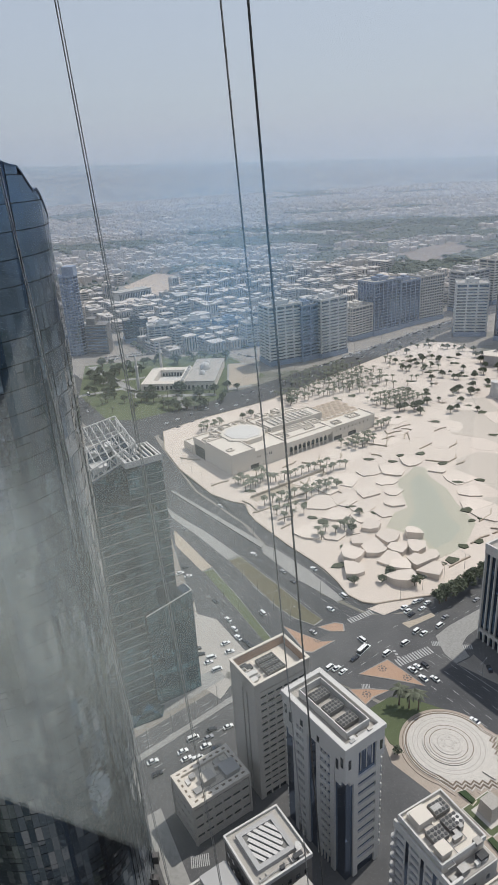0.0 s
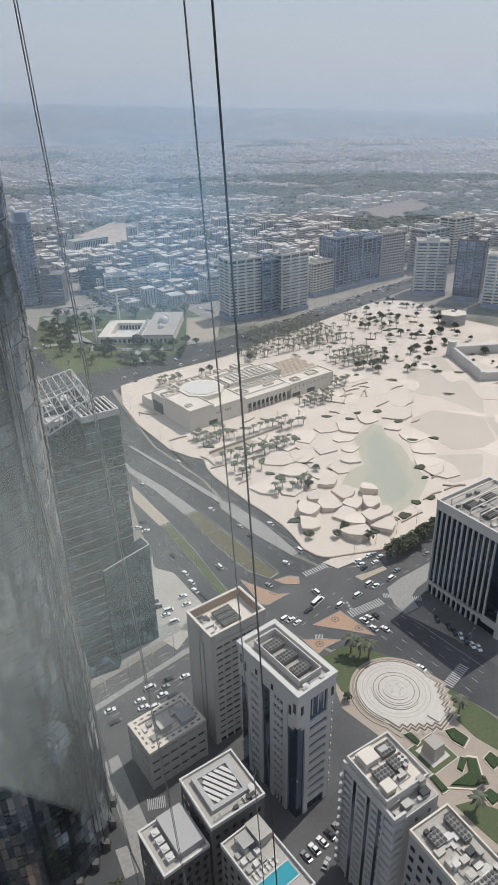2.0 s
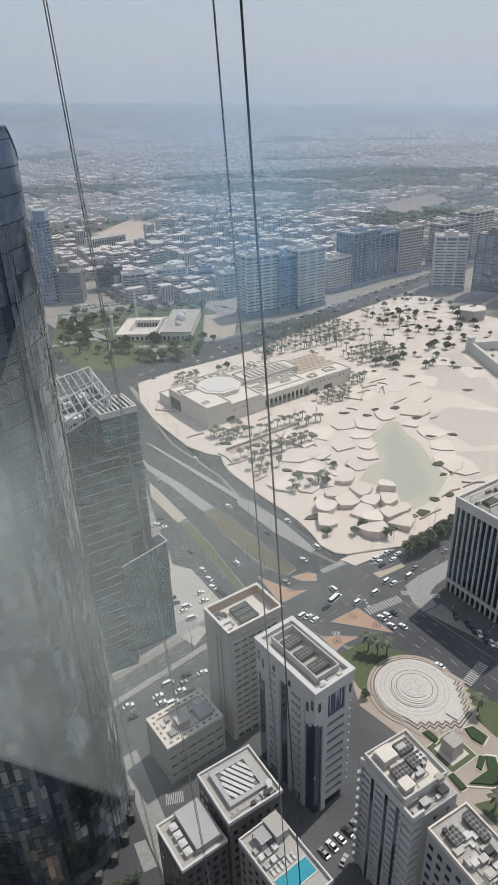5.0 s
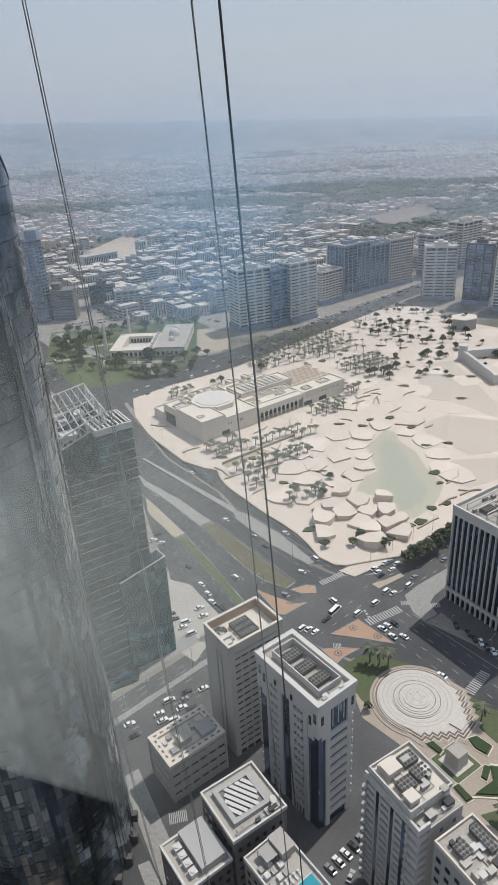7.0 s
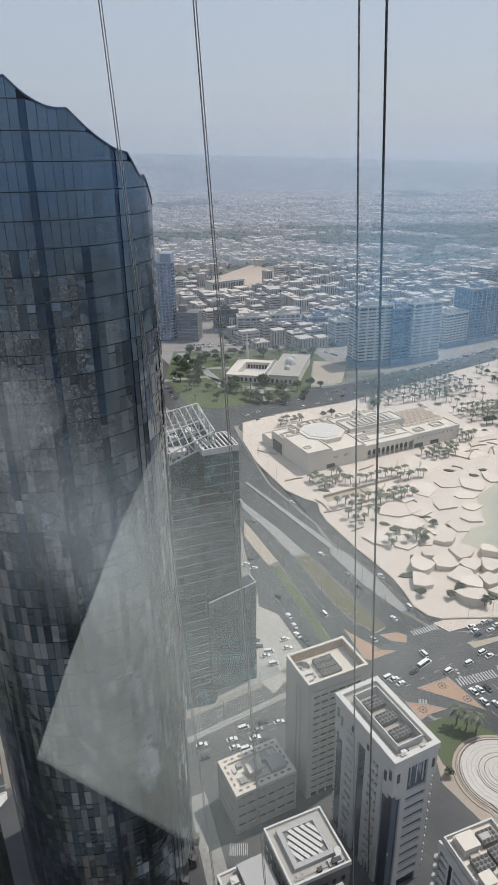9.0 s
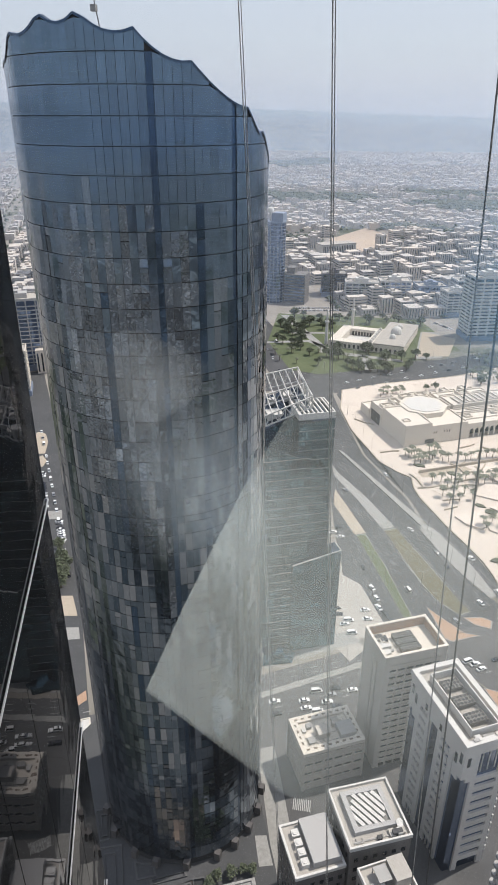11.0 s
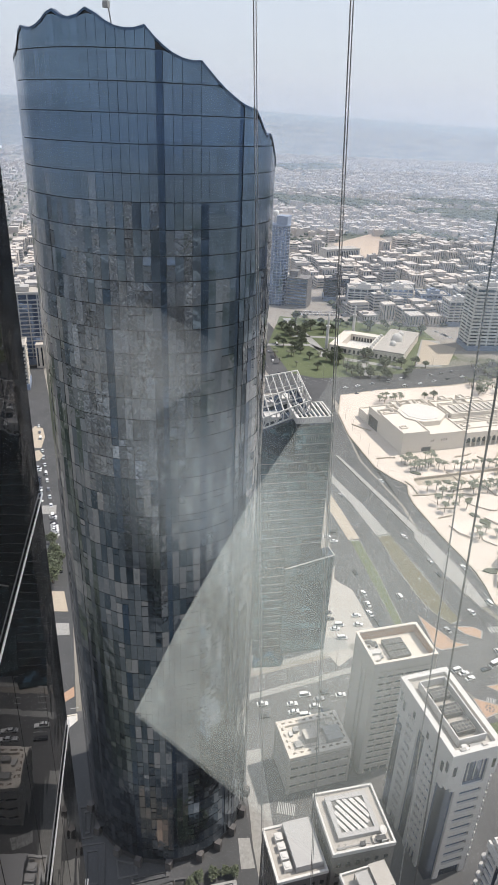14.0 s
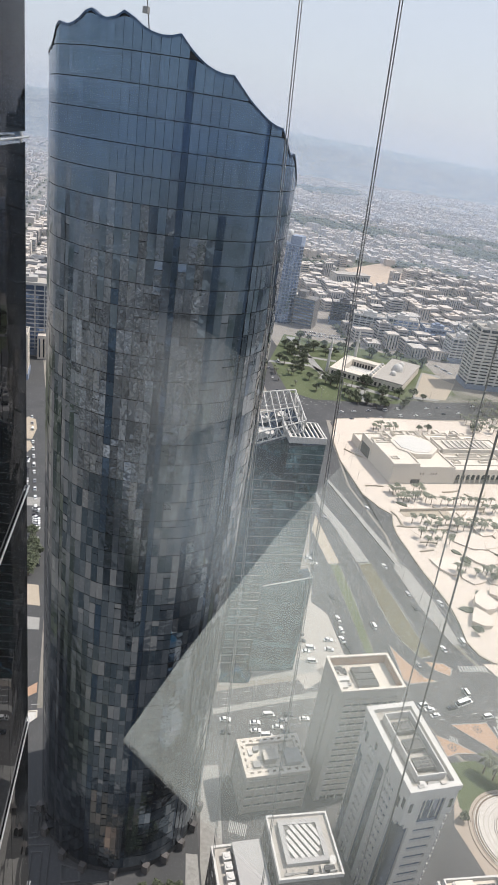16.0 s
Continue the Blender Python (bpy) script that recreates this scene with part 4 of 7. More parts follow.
for i, (a0, a1, seam) in enumerate(columns):
    mid = (a0 + a1) / 2
    top0, top1 = crown(a0), crown(a1 - 1e-6)
    rim.add([tower_point(a0, top0 - 0.1, TR + 0.15), tower_point(a1, top1 - 0.1, TR + 0.15), tower_point(a1, top1 + 0.3, TR + 0.15), tower_point(a0, top0 + 0.3, TR + 0.15),
             tower_point(a0, top0 + 0.3, TR - 0.8), tower_point(a1, top1 + 0.3, TR - 0.8), tower_point(a0, top0 - 0.1, TR - 0.8), tower_point(a1, top1 - 0.1, TR - 0.8)],
            [(0, 1, 2, 3), (3, 2, 5, 4), (4, 5, 7, 6), (6, 7, 1, 0)])
    if seam:
        strip = Mesh()
        for k in range(46):
            za, zb = 7 + k * FLOOR, 7 + (k + 1) * FLOOR - 0.1
            if za < min(top0, top1) - 0.5:
                strip.add([tower_point(a0 + 0.05, za, TR - 0.12), tower_point(a1 - 0.05, za, TR - 0.12), tower_point(a1 - 0.05, min(zb, top1), TR - 0.12), tower_point(a0 + 0.05, min(zb, top0), TR - 0.12)], [(0, 1, 2, 3)])
        part("dark_strip", strip, M["seam"], tower, "deep blue recessed glass strip from base to rim")
        continue
    # columns at these edges take darker glass, painting in the faces' dark reflections
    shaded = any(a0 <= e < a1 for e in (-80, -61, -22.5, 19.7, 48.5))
    z, upper = 7.0, False
    while z < min(top0, top1) - 0.3:
        head = z > min(top0, top1) - 24 - 34 * rr.random() * abs(math.sin(i * 1.7))
        calm = 0.25 if z > min(top0, top1) - 26 else 1.0
        # here and there a storey is split into a tall pane and a short one
        split = upper or (not head and rr.random() < 0.16)
        rise = FLOOR * (0.35 if upper else 0.65) if split else FLOOR
        z2 = min(z + rise - 0.14, top0), min(z + rise - 0.14, top1)
        tilt, turn = (stacks[i] * 0.7 + rr.gauss(0, 0.010)) * calm, (stacks[i + 1] + rr.gauss(0, 0.010)) * calm
        g = 0.14
        p = [tower_point(a0 + g / 2, z, TR + tilt + turn), tower_point(a1 - g / 2, z, TR + tilt - turn), tower_point(a1 - g / 2, z2[1], TR - tilt - turn), tower_point(a0 + g / 2, z2[0], TR - tilt + turn)]
        back = [tower_point(a0 + g / 2, z, TR - 0.2), tower_point(a1 - g / 2, z, TR - 0.2), tower_point(a1 - g / 2, z2[1], TR - 0.2), tower_point(a0 + g / 2, z2[0], TR - 0.2)]
        faces = [(0, 1, 2, 3), (0, 4, 5, 1), (1, 5, 6, 2), (2, 6, 7, 3), (3, 7, 4, 0)]
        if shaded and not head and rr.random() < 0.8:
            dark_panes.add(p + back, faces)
        elif head:
            head_panes.add(p + back, faces)
        elif 130 < z < 200 and -44 < mid < 34 and len(near_panes) < 300:
            near_panes.append((p + back, faces))
        else:
            rest.add(p + back, faces)
        z += rise
        upper = not upper if rise < FLOOR else False
part("crown_rail", rim, M["seam"], tower, "dark metal rail along the scalloped rim")
tagged(part("glass_panes", rest, M["tower"], tower), kind="stuff")
tagged(part("crown_panes", head_panes, M["crown"], tower, "deep blue glass screen under the rim"), kind="stuff")
tagged(part("edge_panes", dark_panes, M["seam"], tower, "panes coloured deep blue for dark reflections along the folded edges"), kind="stuff")
part("roof", Mesh().tube(TC.x, TC.y, 168, 170, TR - 1, TR - 1, 40), M["roof"], tower)
part("mast", Mesh().bar((TC.x, TC.y, 170), (TC.x - 3, TC.y - 10, 219), 0.12).box(TC.x - 3.5, TC.x - 2.5, TC.y - 10.4, TC.y - 9.6, 216.5, 217.5), M["steel"], tower)

# ---- green glass tower with lattice crown ----
w, d = 28.0, 27.0
gt = thing("green_tower", site(-69, 228.6, 31), "faceted green glass tower with white lattice crown", "building")


def glass_block(parent, x0, x1, y0, y1, z0, ztops, name="glass_wall", rows=4.0):
    """A glazed volume with a sloping top: one pane per storey and bay, set in dark joints. ztops: heights at the four corners."""
    a, b, c, e = ztops
    inner = Mesh().add([(x0 + .15, y0 + .15, z0), (x1 - .15, y0 + .15, z0), (x1 - .15, y1 - .15, z0), (x0 + .15, y1 - .15, z0), (x0 + .15, y0 + .15, a), (x1 - .15, y0 + .15, b), (x1 - .15, y1 - .15, c), (x0 + .15, y1 - .15, e)],
                       [(3, 2, 1, 0), (4, 5, 6, 7), (0, 1, 5, 4), (1, 2, 6, 5), (2, 3, 7, 6), (3, 0, 4, 7)])
    part("volume", inner, M["seam"], parent)
    part("roof", Mesh().add([(x0, y0, a + 0.02), (x1, y0, b + 0.02), (x1, y1, c + 0.02), (x0, y1, e + 0.02), (x0, y0, a + 0.5), (x1, y0, b + 0.5), (x1, y1, c + 0.5), (x0, y1, e + 0.5)], [(4, 5, 6, 7), (0, 1, 5, 4), (1, 2, 6, 5), (2, 3, 7, 6), (3, 0, 4, 7)]), M["window"], parent)
    for (p, q, zp, zq) in (((x0, y0), (x1, y0), a, b), ((x1, y0), (x1, y1), b, c), ((x1, y1), (x0, y1), c, e), ((x0, y1), (x0, y0), e, a)):
        wall = Mesh()
        n = max(1, int(math.hypot(q[0] - p[0], q[1] - p[1]) / 2.4))
        for i in range(n):
            f0, f1 = (i + 0.03) / n, (i + 0.97) / n
            z = z0
            while z < max(zp, zq):
                pt = []
                j = rr.gauss(0, 0.012)
                for f, zz in ((f0, z + 0.12), (f1, z + 0.12), (f1, z + rows), (f0, z + rows)):
                    pt.append((p[0] + (q[0] - p[0]) * f, p[1] + (q[1] - p[1]) * f, min(zz, zp + (zq - zp) * f)))
                if pt[2][2] > pt[1][2] + 0.05 or pt[3][2] > pt[0][2] + 0.05:
                    nx, ny = (q[1] - p[1]), -(q[0] - p[0])
                    s = math.hypot(nx, ny)
                    off = [rr.gauss(0.02, 0.015) for _ in range(4)]
                    wall.add([(v[0] + nx / s * o, v[1] + ny / s * o, v[2]) for v, o in zip(pt, off)], [(0, 1, 2, 3)])
                z += rows
        tagged(part(name, wall, M["green"], parent), kind="stuff")


glass_block(gt, -1.5, 16, 0, 10, 0, (95.8, 88, 86, 90))
glass_block(gt, -1.5, 18.5, 10.1, 30, 0, (97, 104, 106, 100))
glass_block(gt, 12.5, 26.3, 6, 20, 0, (100.5, 102, 103, 101.5))
glass_block(gt, 10, 29.5, -1.2, 5.9, 0, (43.5, 48, 47, 43))
fin = shared("fin", Mesh().box(0, 17, -0.22, -0.02, 0, 0.16), M["steel"])
for i in range(22):
    part("fin", None, None, gt, data=fin, at=pose(-1.3, 0, 6 + i * 4.0) if i > 11 else pose(-1.3, 0, 4 + i * 4.0) @ Matrix.Diagonal((0.64, 1, 1, 1)))
side_fin = shared("side_fin", Mesh().box(0, 13.6, -0.22, -0.02, 0, 0.16), M["steel"])
for i in range(13):
    part("fin", None, None, gt, data=side_fin, at=pose(12.6, 6, 50 + i * 4.0))
    part("fin", None, None, gt, data=side_fin, at=pose(26.3, 6.2, 50 + i * 4.0, 0, 0, 90))


def truss(mesh, a, b, depth, n, r=0.32):
    """Two chords with uprights and diagonals between them."""
    a, b, dz = Vector(a), Vector(b), Vector((0, 0, depth))
    mesh.bar(a, b, r).bar(a + dz, b + dz, r)
    for i in range(n + 1):
        p = a.lerp(b, i / n)
        mesh.bar(p, p + dz, r * 0.75)
        if i < n:
            q = a.lerp(b, (i + 1) / n)
            mesh.bar(p, q + dz, r * 0.7) if i % 2 else mesh.bar(p + dz, q, r * 0.7)


crown_m = Mesh()
truss(crown_m, (-1.5, 10.2, 98.5), (18.5, 10.2, 105.5), 4.2, 8)
truss(crown_m, (-1.5, 30, 105), (18.5, 30, 108.0), 6.0, 7)
truss(crown_m, (18.5, 10.2, 105.5), (18.5, 30, 108.0), 4.5, 6)
truss(crown_m, (-1.5, 10.2, 98.5), (-1.5, 30, 105), 4.5, 6)
truss(crown_m, (-1.5, 20, 102.5), (18.5, 20, 107.0), 4.2, 7)
for i in range(9):
    x = -1.5 + 20 * i / 8
    lo, hi = Vector((x, 10.2, 102.7 + 7 * i / 8)), Vector((x, 30, 111 + 3 * i / 8))
    crown_m.bar(lo, hi, 0.22)
part("lattice_crown", crown_m, M["white"], gt, "white steel lattice truss over the roof")
part("roof_plant", Mesh().box(3, 9, 14, 20, 97, 102).box(11, 15, 22, 27, 100, 106).tube(7, 25, 98, 104, 1.4, 1.4, 12), M["white"], gt)
bars2 = Mesh()
for i in range(8):
    bars2.box(13 + i * 1.7, 13.5 + i * 1.7, 6.4, 19.6, 104.2, 104.8)
bars2.box(12.4, 26.4, 5.9, 6.4, 102.5, 104.9).box(12.4, 26.4, 19.6, 20.1, 102.5, 104.9).box(25.9, 26.4, 6.4, 19.6, 102.5, 104.9).box(12.4, 12.9, 6.4, 19.6, 102.5, 104.9)
part("roof_louvre", bars2, M["white"], gt, "white roof louvre bars")
part("rail", Mesh().bar((10, -1.2, 43.9), (29.5, -1.2, 48.4), 0.25).bar((29.5, -1.2, 48.4), (29.5, 5.9, 47.4), 0.25), M["white"], gt)
glass_roof = Mesh().add([(-3, -7, 0.3), (9, -8, 0.3), (12, -2.6, 0.3), (0, 1.9, 0.3), (5, -4, 6)], [(0, 1, 4), (1, 2, 4), (2, 3, 4), (3, 0, 4)])
part("entrance_canopy", glass_roof, M["green"], gt, "faceted glass entrance canopy")

# ---- the viewer's own tower, window and hanging cables ----
wing = [(-4.85, 5.98), (-14, 6.0), (-24, 4), (-24, -24), (-2.4, -24), (-2.4, 1.37)]
own = [(-2.4, -24), (16, -24), (16, 0.2), (-1.78, 0.2), (-2.4, 1.37)]
struct("wall_north", Mesh().prism([(x, y) for x, y in own], 0, EYE - 1.6), M["shaft"], "dark shaft of the viewing tower", "wall")
struct("wall_upper", Mesh().prism([(x, y) for x, y in own], EYE + 1.6, 262), M["shaft"], "dark shaft of the viewing tower above the lookout", "wall")
struct("wall_wing", Mesh().prism(wing[::-1], 0, 258), M["shaft"], "projecting dark glass wing of the viewing tower", "wall")
struct("cornice", Mesh().box(-6, 16, -24, 2.4, 262.01, 264), M["dark"], "overhanging dark cornice", "trim")
struct("floor", Mesh().box(-1.7, 5, -5, 0.2, EYE - 1.6, EYE - 1.55), M["inside"], "dark carpeted lookout floor", "floor")
struct("ceiling", Mesh().box(-1.7, 5, -5, 0.2, EYE + 1.55, EYE + 1.6), M["inside"], "dark lookout ceiling", "ceiling")
struct("wall_south", Mesh().box(-2.4, 5, -5.2, -5, EYE - 1.6, EYE + 1.6), M["inside"], "dark rear wall of the lookout", "wall")
struct("wall_east", Mesh().box(5, 5.2, -5.2, 0.2, EYE - 1.6, EYE + 1.6), M["inside"], "dark side wall of the lookout", "wall")

# glazing of the wing: panes a storey high with bright transoms
wing_dir = Vector((math.sin(radians(-28)), math.cos(radians(-28)), 0))
wing_end = Vector((-4.85, 5.98, 0))
wing_out = Vector((wing_dir.y, -wing_dir.x, 0))
wing_glass = mirror_glass("wing_glass", (0.05, 0.05, 0.05), 0.02, 0.15, 0.1, 0.004, 0.9, edge=0.45)
wing_face = thing("wing_glazing", pose(0, 0, 0), "dark mirror glass cladding with bright aluminium transoms", "glazing", kind="structure")
for k in range(-4, 4):
    z0 = EYE - 0.32 + 4.05 * k
    for i in range(6):
        a, b = wing_end - wing_dir * (1.25 * i + 0.01), wing_end - wing_dir * (1.25 * i + 1.24)
        q = [a + wing_out * 0.05, b + wing_out * 0.05]
        m = Mesh().add([(q[0].x, q[0].y, z0 + 0.05), (q[1].x, q[1].y, z0 + 0.05), (q[1].x, q[1].y, z0 + 4.0), (q[0].x, q[0].y, z0 + 4.0), (a.x, a.y, z0 + 0.05), (b.x, b.y, z0 + 0.05), (b.x, b.y, z0 + 4.0), (a.x, a.y, z0 + 4.0)],
                       [(1, 0, 3, 2), (0, 1, 5, 4), (1, 2, 6, 5), (2, 3, 7, 6), (3, 0, 4, 7)])
        part("pane", m, wing_glass, wing_face)
    a, b = wing_end + wing_dir * 0.03 + wing_out * 0.07, wing_end - wing_dir * 7.4 + wing_out * 0.07
    part("transom", Mesh().bar((a.x, a.y, z0), (b.x, b.y, z0), 0.011, 6), M["silver"], wing_face, "bright aluminium transom")
a = wing_end + wing_dir * 0.04
part("corner_trim", Mesh().bar((a.x, a.y, 150), (a.x, a.y, 250), 0.012, 6), M["silver"], wing_face)


def clear_pane():
    m = bpy.data.materials.new("window_glass")
    m.use_nodes = True
    n, l = m.node_tree.nodes, m.node_tree.links
    n.remove(n["Principled BSDF"])
    clear, gloss, mix = n.new("ShaderNodeBsdfTransparent"), n.new("ShaderNodeBsdfGlossy"), n.new("ShaderNodeMixShader")
    clear.inputs[0].default_value = (0.985, 0.992, 0.995, 1)
    gloss.inputs["Roughness"].default_value = 0.02
    mix.inputs[0].default_value = 0.025
    for i, s in enumerate((clear, gloss)):
        l.new(s.outputs[0], mix.inputs[1 + i])
    dust, back, both, film_mix = n.new("ShaderNodeBsdfDiffuse"), n.new("ShaderNodeBsdfTranslucent"), n.new("ShaderNodeAddShader"), n.new("ShaderNodeMixShader")
    dust.inputs[0].default_value = back.inputs[0].default_value = (0.76, 0.83, 0.90, 1)
    film_mix.inputs[0].default_value = 0.013
    l.new(dust.outputs[0], both.inputs[0])
    l.new(back.outputs[0], both.inputs[1])
    l.new(mix.outputs[0], film_mix.inputs[1])
    l.new(both.outputs[0], film_mix.inputs[2])
    l.new(film_mix.outputs[0], n["Material Output"].inputs[0])
    return m


def glare_film(name, color, alpha, fade, fade_z, slope=0.0):
    """Glare painted on the glass as a milky film; fades out sideways and upwards, streaked."""
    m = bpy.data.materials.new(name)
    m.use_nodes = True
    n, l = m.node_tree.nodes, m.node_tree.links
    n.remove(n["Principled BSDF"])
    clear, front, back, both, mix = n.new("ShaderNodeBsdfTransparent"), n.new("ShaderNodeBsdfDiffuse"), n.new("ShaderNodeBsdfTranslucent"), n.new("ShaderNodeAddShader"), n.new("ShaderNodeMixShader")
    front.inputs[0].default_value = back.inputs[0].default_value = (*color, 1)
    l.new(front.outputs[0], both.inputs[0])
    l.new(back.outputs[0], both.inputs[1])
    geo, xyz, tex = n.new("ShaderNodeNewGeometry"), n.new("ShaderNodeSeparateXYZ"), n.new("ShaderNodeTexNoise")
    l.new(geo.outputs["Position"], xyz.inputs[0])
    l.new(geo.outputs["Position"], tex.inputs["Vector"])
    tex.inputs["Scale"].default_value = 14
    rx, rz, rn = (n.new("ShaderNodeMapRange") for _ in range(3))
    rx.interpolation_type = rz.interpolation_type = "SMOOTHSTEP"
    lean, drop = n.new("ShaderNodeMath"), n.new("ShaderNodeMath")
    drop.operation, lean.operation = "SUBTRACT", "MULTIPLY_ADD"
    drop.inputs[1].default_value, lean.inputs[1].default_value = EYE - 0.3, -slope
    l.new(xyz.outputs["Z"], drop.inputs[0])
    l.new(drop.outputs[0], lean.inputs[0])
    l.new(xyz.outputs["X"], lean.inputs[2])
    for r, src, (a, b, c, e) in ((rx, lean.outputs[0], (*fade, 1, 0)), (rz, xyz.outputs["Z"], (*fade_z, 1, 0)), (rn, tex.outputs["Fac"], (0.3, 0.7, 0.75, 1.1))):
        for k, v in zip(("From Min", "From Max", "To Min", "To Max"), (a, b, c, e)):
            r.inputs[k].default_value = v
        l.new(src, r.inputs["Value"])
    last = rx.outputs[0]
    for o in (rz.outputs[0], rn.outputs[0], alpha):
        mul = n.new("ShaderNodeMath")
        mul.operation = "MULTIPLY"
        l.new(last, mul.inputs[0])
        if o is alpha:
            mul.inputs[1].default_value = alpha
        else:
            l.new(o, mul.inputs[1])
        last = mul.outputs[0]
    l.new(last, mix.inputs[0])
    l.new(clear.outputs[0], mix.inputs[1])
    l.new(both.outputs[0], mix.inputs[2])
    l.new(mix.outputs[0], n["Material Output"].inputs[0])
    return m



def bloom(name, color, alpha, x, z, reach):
    """A faint glare painted on the glass as a film, strongest at its middle."""
    m = glare_film(name, color, alpha, (8, 9), (EYE + 2, EYE + 3))
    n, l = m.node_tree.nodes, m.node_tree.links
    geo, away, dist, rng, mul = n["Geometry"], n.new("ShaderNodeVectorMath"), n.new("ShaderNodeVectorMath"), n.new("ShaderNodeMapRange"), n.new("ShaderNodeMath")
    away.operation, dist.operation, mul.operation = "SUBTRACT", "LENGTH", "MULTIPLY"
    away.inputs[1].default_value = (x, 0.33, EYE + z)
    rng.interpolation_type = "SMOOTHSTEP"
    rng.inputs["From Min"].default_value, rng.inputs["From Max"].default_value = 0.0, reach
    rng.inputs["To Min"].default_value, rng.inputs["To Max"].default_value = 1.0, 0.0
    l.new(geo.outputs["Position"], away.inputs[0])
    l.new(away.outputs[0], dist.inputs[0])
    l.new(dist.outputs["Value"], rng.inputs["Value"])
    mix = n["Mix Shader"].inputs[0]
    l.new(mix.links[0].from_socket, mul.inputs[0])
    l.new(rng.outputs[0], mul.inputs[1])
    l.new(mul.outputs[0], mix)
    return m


window = thing("window_1", pose(0, 0.31, EYE), "tall clear lookout window with painted glare on its glass", "window", kind="structure")
pane_ob = part("pane", Mesh().add([(x, y, z) for y in (0, 0.008) for x, z in ((-1.72, -1.5), (4.9, -1.5), (4.9, 1.5), (-1.72, 1.5))], [(0, 1, 2, 3), (0, 4, 5, 1), (1, 5, 6, 2), (2, 6, 7, 3), (3, 7, 4, 0)]), clear_pane(), window)
pane_ob.visible_shadow = False
part("window_frame", Mesh().box(-1.78, 5, -0.1, 0.02, -1.6, -1.5).box(-1.78, 5, -0.1, 0.02, 1.5, 1.6).box(-1.78, -1.72, -0.1, 0.02, -1.5, 1.5).box(4.9, 5, -0.1, 0.02, -1.5, 1.5), M["dark"], window)


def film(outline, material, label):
    off = 0.014 + 0.003 * len([c for c in window.children if c.name.startswith("glare_film")])
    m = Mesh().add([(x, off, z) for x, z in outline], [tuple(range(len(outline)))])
    ob = part("glare_film", m, material, window, label)
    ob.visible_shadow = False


# a milky wedge painted on the pane stands in for a window reflection
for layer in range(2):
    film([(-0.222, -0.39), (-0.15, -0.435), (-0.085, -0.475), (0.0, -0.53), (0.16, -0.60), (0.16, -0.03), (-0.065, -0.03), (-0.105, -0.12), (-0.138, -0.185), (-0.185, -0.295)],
         glare_film("painted_glare", (0.80, 0.855, 0.80), FILM, (-0.12, 0.15), (EYE - 0.26, EYE - 0.005), 0.7), "pale wedge of painted glare on the glass")
# smaller reflection patch, painted on the pane as well
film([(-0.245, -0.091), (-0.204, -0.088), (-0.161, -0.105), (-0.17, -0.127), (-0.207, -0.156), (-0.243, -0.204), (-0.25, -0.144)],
     bloom("glare_patch", (0.80, 0.86, 0.86), FILM * 1.15, -0.200, -0.121, 0.055), "small pale patch of painted glare on the glass")

# blue reflection flare, painted as two soft discs on the pane
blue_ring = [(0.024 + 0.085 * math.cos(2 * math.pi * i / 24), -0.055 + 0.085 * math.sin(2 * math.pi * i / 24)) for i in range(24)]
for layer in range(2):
    film(blue_ring, bloom("painted_blue_flare", (0.30, 0.66, 1.0), 0.12, 0.024, -0.055, 0.085), "faint blue flare painted on the glass")
# soft grey discs added on the pane to lighten the tower behind
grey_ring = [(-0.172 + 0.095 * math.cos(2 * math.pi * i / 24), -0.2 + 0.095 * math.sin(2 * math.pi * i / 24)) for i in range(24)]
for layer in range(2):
    film(grey_ring, bloom("added_veil", (0.74, 0.84, 0.88), 0.12, -0.172, -0.2, 0.095), "thin grey veil added to lighten the glass tower")

cables = ((-0.547, 2.412, "thin", (0.0029, 0.0024), 0.0085), (-0.028, 2.287, "rope", (0.0036,), 0), (0.053, 2.388, "cable", (0.0044,), 0), (-1.048, 2.947, "thin", (0.003, 0.0026), 0.0105))
for x, y, m, radii, gap in cables:
    rope = thing("hanging_cable", pose(x, y, EYE), "twisted steel cable hanging outside the tower", "cable", "cables outside the window")
    for i, r in enumerate(radii):
        o = Vector((gap * i, 0, 0))
        a, b = Vector((8.72, 5.56, -EYE)) + o, Vector((-2.70, -1.72, 62)) + o
        strand = Mesh()
        steps = 1100
        lo, hi = -7.0, 2.5
        strand.bar(a, o + (a - o) * (lo / -EYE), r, 6).bar(o + (b - o) * (hi / 62), b, r, 6)
        ring_pts, n = [], 6
        for s in range(steps + 1):
            z = lo + (hi - lo) * s / steps
            c = o + Vector((-0.0436 * z, -0.0278 * z, z))
            for q in range(n):
                t = 2 * math.pi * q / n + z * 150
                rr_ = r * (1.0 + (0.16 if m == "rope" else 0.04) * math.cos(3 * (2 * math.pi * q / n)))
                ring_pts.append((c.x + rr_ * math.cos(t), c.y + rr_ * math.sin(t), c.z))
        strand.add(ring_pts, [(s * n + q, s * n + (q + 1) % n, (s + 1) * n + (q + 1) % n, (s + 1) * n + q) for s in range(steps) for q in range(n)])
        part("strand", strand, M[m], rope)

# ---- plaza: cultural centre, lagoon, slabs ----
cf = thing("cultural_centre", site(-33, 473, 35.6) @ pose(0, 0, 0.6), "long cream cultural centre with arcaded front and faceted roof", "building")
